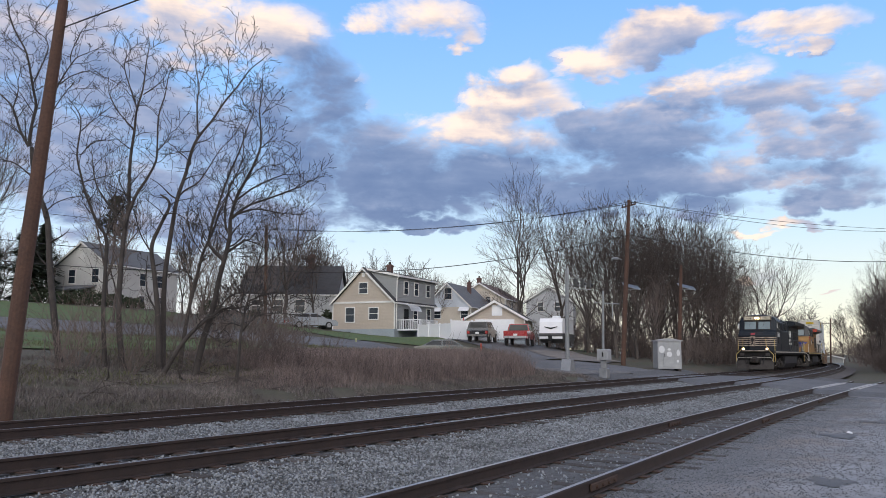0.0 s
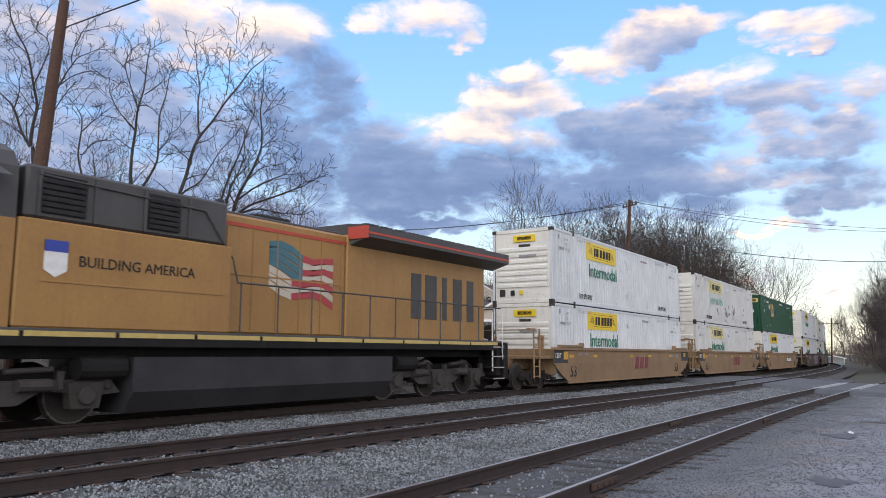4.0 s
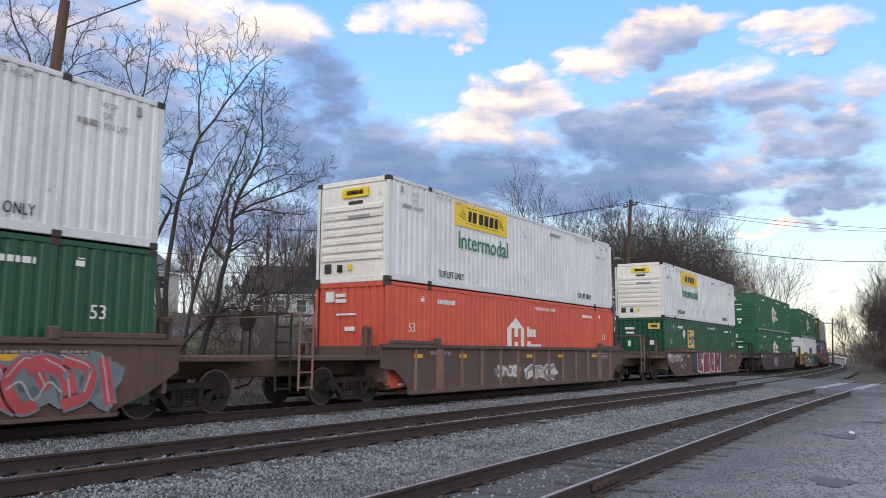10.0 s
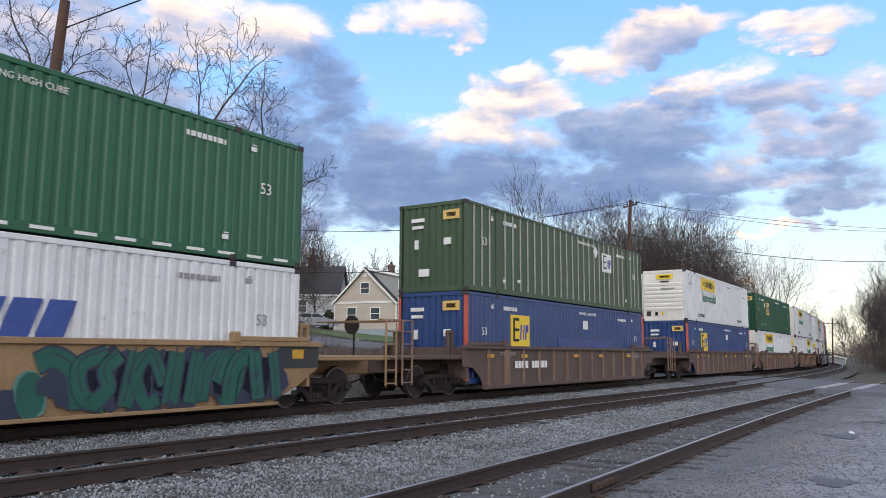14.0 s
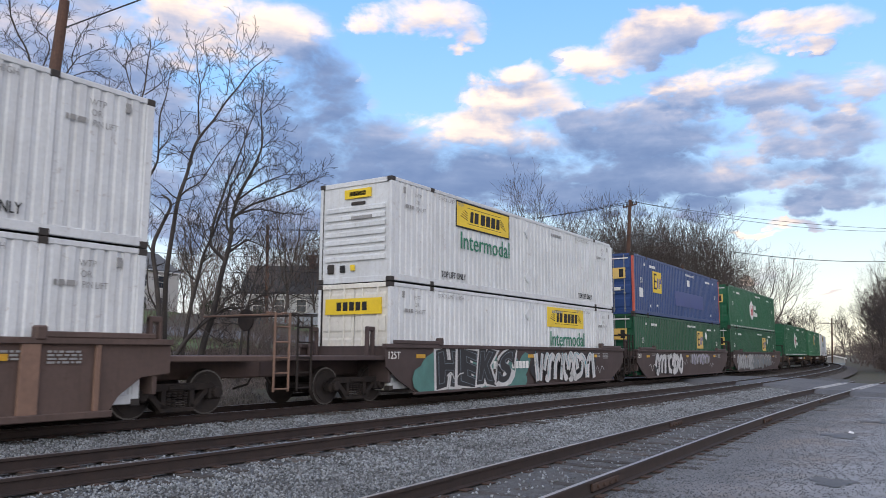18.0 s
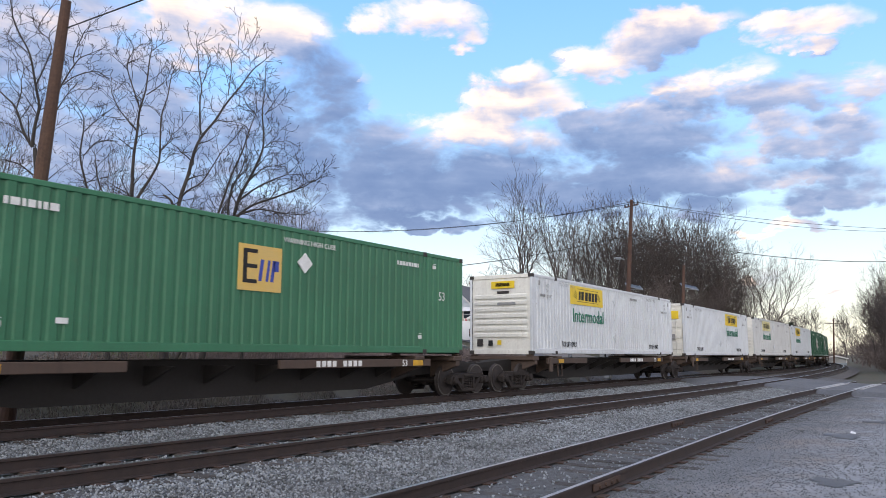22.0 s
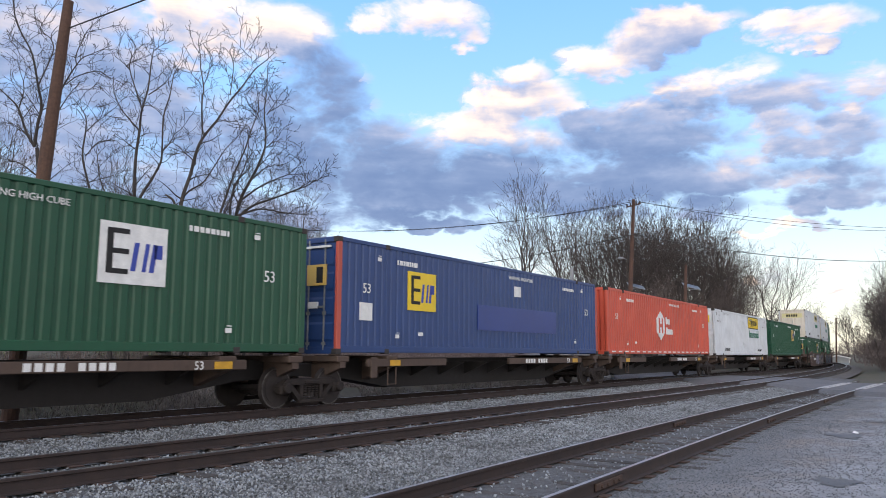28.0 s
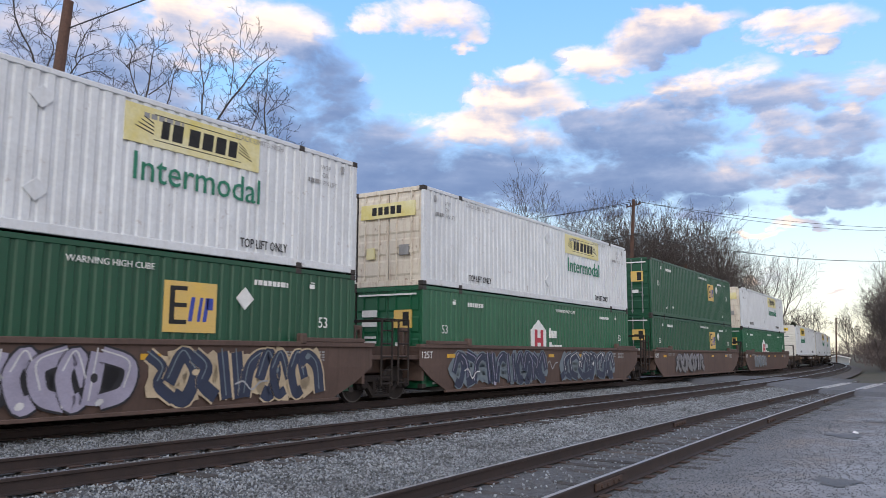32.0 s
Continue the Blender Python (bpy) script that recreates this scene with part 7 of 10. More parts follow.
def make_up():
    n = len(TRAIN)
    spine = {}
    for i, (s, style, paint_, top, low) in enumerate(TRAIN):
        gaps = []
        for j, d in ((i - 1, -1), (i + 1, 1)):
            if 0 <= j < n:
                g = abs(TRAIN[j][0] - s) - BOX_L
            else:
                g = 4.2
            joint = TRAIN[j][1] if 0 <= j < n else "end"
            if style == "spine" and joint == "spine":
                kind = "shared" if d > 0 else "none"
                if g > 2.4:
                    kind = "own"
            else:
                kind = "own" if g > 4.2 or joint in ("spine", "end") or style == "spine" else ("shared" if d > 0 else "none")
            gaps.append((g / 2, kind))
        (gf, tf), (gr, tr_) = gaps
        if style == "spine":
            car = spine_car(gf, gr, tf, tr_, "low brown spine car with yellow reflectors")
            MOVERS.append((car, s, 0.0, BOX_L, 0.0, False))
            MOVERS.append((take_box(top[0]), s, 0.0, BOX_L, 1.25, bool(top[1])))
            continue
        marks = dict(TAN) if paint_ in ("tan", "gold") else dict(BRN)
        if paint_ == "tan":
            marks["plate"] = (9.6 if i == 2 else 10.8, PLAIN_WHITE if i == 2 else LOGO_RED, i == 2)
        elif i in (7, 9, 10, 14, 30):
            marks["plate"] = ({7: 5.4, 9: 3.0, 10: 2.6, 14: 5.0, 30: 3.6}[i], PLAIN_WHITE, i == 9)
        if i in (0, 1):
            marks.pop("plate", None)
        if style == "ribbed":
            marks["cap"] = False
        car = well_car(PAINTS[paint_], style, gf, gr, tf, tr_, CAR_LABEL[paint_], marks)
        for k, (a, b, e, f, l, z0, z1, *back) in enumerate(SCRAWLS.get(i, ())):
            scrawl(car, a, b, SPRAY[e], SPRAY[f], SPRAY[l], i * 10 + k, y=-1.5415 if style == "smooth" else -1.508, z0=z0, z1=z1, ground=SPRAY[back[0]] if back else None)
        for k, (word, a, b, z0, z1, e, f, l, fat, halo, back) in enumerate(WORDS.get(i, ())):
            sprayed_word(car, word, a, b, z0, z1, SPRAY[e], SPRAY[f], SPRAY[l], i * 3 + k, fat=fat, rim=0.065 if fat > 0 else 0.012, halo=SPRAY[halo] if halo else None, ground=SPRAY[back] if back else None)
        if i in (3, 4, 5, 7, 14, 15, 16, 30, 31):
            for k in range(3):
                tag_marks(car, 1.2 + 5.5 * k + (i % 3) * 0.6, 0.5 + 0.2 * (k % 2), 0.9, 0.3, SPRAY["silver" if k else "white"], i * 7 + k, y=-1.555)
        if i in (0, 1):
            for k in range(3):
                a = 8.15 + 0.64 * k
                part("logo_shape", Shape().prism([(a, 0.62), (a + 0.42, 0.62), (a + 0.58, 1.14), (a + 0.16, 1.14)], "y", -1.545, -1.53), SPRAY["maroon"], car, "slanted maroon logo block")
        MOVERS.append((car, s, 0.0, BOX_L, 0.0, False))
        MOVERS.append((take_box(low[0]), s, 0.0, BOX_L, 0.30, bool(low[1])))
        MOVERS.append((take_box(top[0]), s, 0.0, BOX_L, 0.30 + BOX_H + 0.01, bool(top[1])))


def rust_spots(box, seed):
    """Chipped, rusted patches low on a container's near side."""
    rnd = random.Random(seed)
    s = Shape()
    for cx, cz, n in ((5.2, 0.9, 5), (7.4, 0.75, 9), (8.3, 0.95, 5), (9.5, 0.9, 10), (12.6, 1.2, 3), (3.0, 0.6, 3)):
        for k in range(n):
            blob(s, cx + rnd.gauss(0, 0.16), max(0.3, cz + rnd.gauss(0, 0.26)), rnd.uniform(0.04, 0.16), rnd.uniform(0.05, 0.24), -BOX_W - 0.028 - 0.0004 * k, 0, rnd, 9, 2)
    part("rust_patch", s, mat("chipped_rust", (0.09, 0.045, 0.03), (0.03, 0.022, 0.02), scale=6, rough=0.9, fine=0.3), box, "dark rusted chips", kind="stuff")


rust_spots(BOXES["jbr"], 4)
make_up()

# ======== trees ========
# Wood bark and brush twigs lightened to offset shade; near trees use darker copies.
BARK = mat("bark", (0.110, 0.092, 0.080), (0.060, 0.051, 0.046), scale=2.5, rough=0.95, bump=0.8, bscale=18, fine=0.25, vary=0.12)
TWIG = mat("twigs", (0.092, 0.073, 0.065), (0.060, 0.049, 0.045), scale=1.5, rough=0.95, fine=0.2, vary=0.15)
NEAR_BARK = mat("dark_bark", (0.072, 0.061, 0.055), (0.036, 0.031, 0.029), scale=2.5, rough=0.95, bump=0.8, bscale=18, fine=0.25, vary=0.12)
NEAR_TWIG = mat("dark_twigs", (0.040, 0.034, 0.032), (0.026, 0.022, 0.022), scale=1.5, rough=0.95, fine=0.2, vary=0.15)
RED_TWIG = mat("reddish_twigs", (0.165, 0.128, 0.112), (0.108, 0.086, 0.077), scale=0.8, rough=0.95, fine=0.2, vary=0.2)


class Limbs:
    """Tapered round limbs, gathered into number arrays."""

    def __init__(self):
        self.v, self.f, self.n = [], [], 0

    def tube(self, pts, radii, k):
        pts = np.asarray(pts, float)
        t = np.gradient(pts, axis=0)
        t /= np.linalg.norm(t, axis=1)[:, None] + 1e-9
        ref = np.array([0.31, 0.95, 0.05]) if abs(t[0][1]) < 0.8 else np.array([0.95, 0.1, 0.3])
        a = np.cross(t, ref)
        a /= np.linalg.norm(a, axis=1)[:, None] + 1e-9
        b = np.cross(t, a)
        ang = np.arange(k) * 2 * np.pi / k
        ring = a[:, None, :] * np.cos(ang)[None, :, None] + b[:, None, :] * np.sin(ang)[None, :, None]
        v = pts[:, None, :] + ring * np.asarray(radii)[:, None, None]
        m = len(pts)
        i, j = np.meshgrid(np.arange(m - 1), np.arange(k), indexing="ij")
        q = np.stack([i * k + j, i * k + (j + 1) % k, (i + 1) * k + (j + 1) % k, (i + 1) * k + j], -1).reshape(-1, 4)
        self.v.append(v.reshape(-1, 3))
        self.f.append(q + self.n)
        self.n += m * k

    def mesh(self, name, material):
        if not self.v:
            return raw_mesh(name, [(0, 0, 0), (0.01, 0, 0), (0, 0.01, 0), (0, 0, 0.01)], [(0, 1, 2, 3)], material)
        return raw_mesh(name, np.concatenate(self.v), np.concatenate(self.f), material, True)


SPREAD = [1.0]     # how far side branches stand off
CROOK = [0.27]      # how crooked the limbs grow


def sprout(rnd, big, small, start, way, length, radius, level, last, rise=0.25, density=1.0, thin=0.006):
    """One crooked branch and, from it, smaller ones."""
    n = 5 if level < 2 else 3 if level == 2 else 2
    pts, d = [np.array(start)], np.array(way, float)
    d /= np.linalg.norm(d)
    for i in range(n):
        d = d + np.array([rnd.gauss(0, CROOK[0]), rnd.gauss(0, CROOK[0]), rnd.gauss(0, CROOK[0] * 0.75) + rise * 0.35])
        d /= np.linalg.norm(d)
        pts.append(pts[-1] + d * length / n)
    r = [max(radius * (1 - 0.78 * i / n), thin) for i in range(n + 1)]
    (big if level <= 0 else small).tube(pts, r, 6 if level == 0 else 4 if level == 1 else 3)
    if level >= last:
        return
    kids = max(2, int((4.2 if level == 0 else 3.6 if level == 1 else 3.0) * density * (0.6 + 0.4 * length)))
    kids = min(kids, 11 if level == 0 else 7)
    side = rnd.uniform(0, 6.28)
    for k in range(kids):
        t = 0.25 + 0.72 * (k + rnd.random() * 0.6) / kids
        x = t * n
        i = min(int(x), n - 1)
        p = pts[i] + (pts[i + 1] - pts[i]) * (x - i)
        tang = pts[i + 1] - pts[i]
        tang /= np.linalg.norm(tang) + 1e-9
        side += 2.4 + rnd.uniform(-0.5, 0.5)
        o = np.cross(tang, [math.cos(side), math.sin(side), 0.35])
        o /= np.linalg.norm(o) + 1e-9
        w = tang * rnd.uniform(0.45, 0.9) + o * rnd.uniform(0.6, 1.05) * SPREAD[0]
        sprout(rnd, big, small, p, w, length * rnd.uniform(0.40, 0.64) * (1.15 - 0.45 * t), max(radius * (1 - 0.7 * t) * 0.55, thin), level + 1, last, rise, density, thin)


def stem_tree(name, label, base, stems, seed, r0=0.16, last=2, density=1.0, group="bare trees by the track"):
    """A tree from its main stems: each a list of (across, up) steps from the foot, a start radius and how bushy it is."""
    rnd = random.Random(seed)
    z = ground_z(*base) - 0.15
    t = thing(name, label, "tree", group, m=pose(base[0], base[1], z))
    big, small = Limbs(), Limbs()
    R = np.array([0.558, -0.829, 0.0])
    F = np.array([0.829, 0.558, 0.0])
    for pts, ra, rb, bush in stems:
        drift, line = 0.0, []
        for i, (u, h) in enumerate(pts):
            drift += rnd.uniform(-0.12, 0.14) if i else 0.0
            line.append(R * u + F * drift * min(1.0, h / 3) + np.array([0, 0, h]))
        fine = [np.array(p) for p in spline([tuple(p) for p in line], 4)]
        m = len(fine)
        rad = [ra + (rb - ra) * (i / (m - 1)) ** 0.85 for i in range(m)]
        if pts[0] == (0, 0):
            rad[0] *= 1.35
        rad = [r * 0.62 for r in rad]
        big.tube(fine, rad, 8)
        side = rnd.uniform(0, 6)
        total = sum(np.linalg.norm(fine[i + 1] - fine[i]) for i in range(m - 1))
        kids = int(total * bush * 1.2) + 2
        for k in range(kids):
            q = 0.30 + 0.69 * (k + rnd.random()) / kids if pts[0] == (0, 0) else 0.08 + 0.9 * (k + rnd.random()) / kids
            i = min(int(q * (m - 1)), m - 2)
            tang = fine[i + 1] - fine[i]
            tang /= np.linalg.norm(tang) + 1e-9
            side += 2.4 + rnd.uniform(-0.6, 0.6)
            o = R * math.cos(side) + F * math.sin(side) * 0.8
            w = tang * rnd.uniform(0.35, 0.85) + o * rnd.uniform(0.6, 1.1) + np.array([0, 0, 0.12])
            sprout(rnd, small, small, fine[i], w, rnd.uniform(0.5, 1.7) * (1.15 - 0.45 * q), max(rad[i] * 0.42, 0.012), 1, last + 1, 0.14, density * 0.95, 0.0066)
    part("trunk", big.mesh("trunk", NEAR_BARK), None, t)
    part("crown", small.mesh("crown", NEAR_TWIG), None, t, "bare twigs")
    return t


def wild_tree(seed, height, spread=1.0, last=3, density=0.72, thin=0.0115, lean=0.1, forks=3, name="bare_tree", label="tall bare deciduous tree with fine twigs", tint=None):
    rnd = random.Random(seed)
    t = thing(name, label, "tree", "bare trees behind the houses")
    big, small = Limbs(), Limbs()
    h0 = height * rnd.uniform(0.22, 0.34)
    pts = [np.array([0, 0, -0.3])]
    for i in range(4):
        pts.append(pts[-1] + np.array([rnd.gauss(0, lean), rnd.gauss(0, lean), (h0 + 0.3) / 4]))
    r0 = height * 0.0125
    big.tube(pts, [r0 * 1.3, r0 * 1.05, r0, r0 * 0.95, r0 * 0.9], 8)
    a0 = rnd.uniform(0, 6.28)
    for k in range(forks + 1):
        a = a0 + 6.28 * k / max(forks, 1) + rnd.uniform(-0.4, 0.4)
        tilt = (0.10 if k == forks else rnd.uniform(0.35, 0.6)) * spread
        sprout(rnd, big, small, pts[-1], (math.cos(a) * tilt, math.sin(a) * tilt, 1.0), (height - h0) * (1.0 if k == forks else rnd.uniform(0.75, 0.95)), r0 * 0.66, 0, last, 0.42, density, thin)
    for k in range(3):
        a = rnd.uniform(0, 6.28)
        sprout(rnd, big, small, pts[3], (math.cos(a), math.sin(a), 0.5), height * 0.28, r0 * 0.3, 1, last, 0.2, density, thin)
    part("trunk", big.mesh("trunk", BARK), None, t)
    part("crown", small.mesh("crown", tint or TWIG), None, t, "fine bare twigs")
    return t


def left_trees():
    stem_tree("bare_tree", "bare tree with a forked grey trunk beside the pole", (14.37, 25.01), [
        ([(0, 0), (-0.30, 1.57), (-0.59, 3.28), (-0.86, 4.99), (-1.23, 5.91), (-1.49, 6.80), (-1.62, 7.56)], 0.2, 0.11, 0.5),
        ([(-1.62, 7.56), (-1.96, 8.11), (-2.27, 8.92), (-2.74, 9.39), (-3.27, 9.84)], 0.09, 0.03, 2.2),
        ([(-1.62, 7.56), (-1.52, 8.31), (-1.49, 9.02), (-1.66, 9.73), (-1.90, 10.87), (-2.31, 11.60), (-2.55, 12.12), (-2.77, 12.96), (-2.90, 13.60)], 0.1, 0.015, 2.6),
        ([(-1.65, 9.77), (-1.34, 10.45), (-1.18, 11.08), (-1.35, 11.49), (-1.67, 11.80), (-1.46, 12.22), (-1.10, 12.86)], 0.04, 0.012, 2.6),
        ([(-0.87, 5.07), (-1.14, 6.21), (-1.20, 7.60), (-1.09, 8.31), (-0.83, 8.86), (-0.48, 9.53), (-0.25, 9.88)], 0.09, 0.012, 2.4),
        ([(-1.10, 9.02), (-0.79, 9.63), (-0.52, 10.14), (-0.35, 10.49), (-0.10, 10.72), (0.32, 10.87), (0.90, 11.18)], 0.06, 0.012, 2.6),
        ([(-0.35, 10.49), (-0.43, 10.91), (-0.19, 11.49), (0.02, 11.95), (0.66, 12.50)], 0.035, 0.01, 2.4),
        ([(-0.70, 9.79), (-0.22, 10.08), (0.46, 10.25), (0.87, 10.04), (1.27, 9.88)], 0.035, 0.01, 2.2),
        ([(-2.27, 8.92), (-2.16, 9.53), (-2.23, 9.94), (-2.12, 10.35), (-2.26, 10.87)], 0.04, 0.01, 2.4),
        ([(-1.90, 10.87), (-2.39, 11.28), (-2.92, 11.70)], 0.035, 0.01, 2.4),
        ([(-1.62, 7.56), (-2.06, 8.11), (-2.67, 8.51)], 0.05, 0.015, 2),
        ([(-1.51, 6.56), (-2.07, 6.96), (-2.57, 7.10), (-2.96, 7.20)], 0.05, 0.015, 2),
        ([(-0.88, 5.26), (-0.61, 5.58), (-0.14, 5.77), (0.28, 5.81)], 0.04, 0.012, 2)], 11)
    stem_tree("bare_tree", "slender bare tree with a crooked stem", (15.27, 23.85), [
        ([(0, 0), (-0.19, 1.88), (-0.23, 3.42), (-0.29, 4.48), (-0.63, 5.07), (-0.98, 5.96), (-1.17, 6.55), (-1.36, 7.35), (-1.35, 8.26), (-1.41, 8.76), (-1.67, 9.17), (-1.92, 9.42)], 0.13, 0.012, 1.3),
        ([(-1.35, 8.26), (-1.04, 8.66), (-0.80, 8.87), (-0.69, 9.38)], 0.035, 0.01, 2.2),
        ([(-0.80, 8.85), (-0.26, 8.72), (0.06, 8.62)], 0.02, 0.009, 1.6),
        ([(-1.32, 7.39), (-0.99, 7.85), (-0.61, 7.95), (-0.22, 7.95)], 0.03, 0.01, 2.2),
        ([(-0.29, 4.48), (-0.10, 4.97), (0.06, 5.17)], 0.05, 0.02, 1.5),
        ([(-1.16, 6.45), (-0.72, 6.55), (-0.15, 6.79), (0.13, 6.95)], 0.03, 0.01, 2.4)], 12)
    stem_tree("bare_tree", "slender bare tree with an upright grey stem", (15.66, 23.44), [
        ([(0, 0), (-0.22, 1.55), (-0.30, 3.08), (-0.27, 4.64), (-0.21, 5.62), (-0.21, 6.42), (-0.19, 7.42), (-0.08, 8.33), (-0.02, 9.04), (0.13, 9.86), (0.23, 10.80), (0.29, 11.42), (0.23, 11.91)], 0.17, 0.012, 1.1),
        ([(-0.02, 9.08), (-0.32, 9.76), (-0.60, 10.49), (-0.64, 10.90), (-0.40, 11.32), (-0.12, 11.63)], 0.05, 0.01, 2.2),
        ([(-0.08, 8.33), (-0.46, 8.74), (-0.78, 9.14), (-1.05, 9.76), (-1.10, 10.28)], 0.05, 0.01, 2),
        ([(0.14, 9.66), (0.57, 9.97), (0.84, 10.38), (1.02, 10.90)], 0.035, 0.01, 2.2),
        ([(-0.61, 10.65), (-0.88, 10.90), (-1.04, 11.21)], 0.02, 0.009, 2),
        ([(0.30, 11.32), (0.49, 11.53), (0.68, 11.70)], 0.02, 0.009, 2),
        ([(-0.29, 5.03), (-0.76, 5.62), (-1.18, 6.26), (-1.43, 6.86), (-1.53, 7.42), (-1.63, 7.78)], 0.07, 0.012, 1.8),
        ([(-0.27, 4.93), (0.08, 5.98), (0.40, 6.62), (0.64, 7.22), (0.70, 7.62), (0.72, 8.84), (0.88, 9.66), (0.96, 10.49), (1.21, 11.05)], 0.1, 0.012, 1.6),
        ([(0.70, 7.58), (1.00, 7.92), (1.20, 8.33), (1.24, 8.74)], 0.04, 0.01, 2.2)], 13)
    stem_tree("bare_tree", "old bare tree with a broken limb", (16.47, 22.6), [
        ([(0, 0), (-0.14, 2.03), (-0.34, 3.38), (-0.51, 4.36), (-0.31, 5.11), (-0.01, 5.75), (-0.04, 6.03), (-0.33, 6.23)], 0.17, 0.055, 0.5),
        ([(-0.50, 4.17), (-0.88, 4.76), (-1.11, 5.45), (-1.23, 6.15)], 0.05, 0.012, 2),
        ([(-0.14, 2.03), (-0.55, 2.80), (-0.66, 3.58), (-0.61, 4.07)], 0.06, 0.015, 1.6),
        ([(-0.14, 5.51), (0.29, 5.55), (0.66, 5.31), (0.96, 5.15)], 0.04, 0.012, 2)], 14)
    stem_tree("bare_tree", "tall bare tree with a long leaning limb", (16.72, 22.76), [
        ([(0, 0), (-0.12, 2.03), (-0.11, 3.40), (-0.00, 4.88), (0.18, 6.09), (0.38, 7.00), (0.63, 7.93), (0.85, 8.48), (1.23, 9.02), (1.61, 9.73), (2.01, 10.36), (2.48, 11.00), (2.89, 11.34), (3.21, 11.70)], 0.17, 0.012, 1),
        ([(0.81, 8.44), (0.75, 8.96), (0.74, 9.69), (0.74, 10.22), (0.58, 10.96), (0.55, 11.38), (0.46, 11.91), (0.48, 12.34)], 0.06, 0.01, 1.8),
        ([(0.74, 10.22), (0.86, 10.74), (0.93, 11.49)], 0.025, 0.009, 2),
        ([(0.63, 10.36), (0.27, 10.74), (0.08, 11.27)], 0.025, 0.009, 1.8),
        ([(1.72, 9.90), (1.74, 10.53), (1.76, 11.17), (1.60, 11.64)], 0.035, 0.009, 2),
        ([(1.76, 11.13), (2.01, 11.59), (2.06, 11.91)], 0.02, 0.009, 1.6),
        ([(1.29, 9.00), (1.80, 8.96), (2.30, 9.11)], 0.03, 0.009, 2),
        ([(2.48, 11.00), (2.42, 11.38), (2.35, 11.70)], 0.02, 0.009, 1.4),
        ([(0.18, 6.15), (0.50, 6.43), (0.89, 6.70), (1.27, 7.21), (1.64, 7.86), (2.02, 8.34), (2.31, 8.75)], 0.06, 0.01, 2.2),
        ([(0.68, 7.82), (0.24, 7.82), (-0.16, 7.78), (-0.52, 7.66)], 0.03, 0.009, 2.2)], 15)
    stem_tree("bare_tree", "bushy bare tree with dark tangled twigs", (16.53, 20.9), [
        ([(0, 0), (0.28, 1.43), (0.50, 2.17), (0.69, 3.29), (0.85, 4.00), (1.01, 4.80), (0.99, 5.37), (1.19, 6.14), (1.46, 6.73), (1.73, 7.21), (1.94, 7.80), (1.94, 8.39), (1.90, 9.09), (1.95, 9.79), (1.94, 10.65)], 0.19, 0.012, 1.5),
        ([(0.85, 3.96), (0.50, 4.31), (0.30, 4.61), (0.43, 5.28), (0.66, 6.14), (0.88, 6.92), (1.23, 7.70), (1.45, 8.59), (1.60, 9.29), (1.43, 10.29)], 0.11, 0.012, 2.4),
        ([(1.01, 4.80), (0.83, 5.18), (0.78, 5.95), (0.89, 6.53), (1.24, 7.31), (1.26, 8.10), (1.20, 8.69)], 0.08, 0.012, 2.6),
        ([(1.03, 5.41), (1.58, 5.85), (2.33, 6.14), (3.08, 6.43), (3.36, 6.53), (3.64, 6.76)], 0.08, 0.012, 3.6),
        ([(1.19, 6.05), (1.75, 6.43), (2.31, 6.76), (2.69, 6.92), (2.97, 7.15)], 0.06, 0.012, 3.4),
        ([(1.03, 5.47), (1.77, 5.72), (2.72, 5.60), (3.48, 5.57)], 0.06, 0.012, 3.6),
        ([(0.94, 4.27), (1.43, 4.61), (1.62, 4.65), (2.19, 4.42)], 0.08, 0.02, 3),
        ([(1.62, 4.65), (1.77, 4.80), (1.95, 5.09)], 0.03, 0.012, 2),
        ([(1.92, 8.99), (2.19, 9.39), (2.41, 9.85)], 0.03, 0.01, 2.4),
        ([(1.57, 9.09), (1.27, 9.39), (1.21, 9.99)], 0.03, 0.01, 2.6),
        ([(1.95, 7.86), (2.23, 8.10), (2.47, 8.00)], 0.03, 0.01, 2.4),
        ([(1.11, 5.85), (0.90, 6.34), (1.13, 6.82), (1.35, 7.11)], 0.04, 0.01, 2.8),
        ([(1.46, 6.69), (1.82, 7.11), (2.20, 7.21), (2.68, 7.19)], 0.03, 0.01, 3.2)], 16, density=1.15)
    stem_tree("bare_tree", "leaning bare tree with a bent trunk", (15.66, 21.47), [
        ([(0, 0), (0.61, 1.09), (1.13, 1.72), (1.57, 2.09), (1.93, 2.31), (2.48, 2.36), (3.02, 2.55)], 0.15, 0.03, 1.4),
        ([(1.75, 2.23), (2.10, 2.64), (2.56, 2.82), (3.29, 2.78)], 0.05, 0.012, 2.6),
        ([(1.13, 1.72), (1.55, 1.43), (1.97, 1.18)], 0.04, 0.012, 2.2)], 17)
    stem_tree("bare_tree", "slender bare tree behind a bushy one", (17.41, 22.82), [
        ([(0, 0), (0.20, 2.05), (0.41, 3.25), (0.60, 4.26), (0.93, 5.07), (1.13, 5.79), (1.31, 6.31), (1.45, 6.89)], 0.13, 0.03, 1.6),
        ([(0.41, 3.25), (-0.01, 3.65), (-0.50, 3.45), (-0.80, 3.25)], 0.04, 0.012, 2.2),
        ([(0.52, 3.85), (0.97, 4.22), (1.37, 4.34)], 0.04, 0.012, 2.2),
        ([(0.60, 4.26), (0.24, 4.87), (0.10, 5.69), (0.27, 6.41)], 0.04, 0.01, 2.2)], 19)
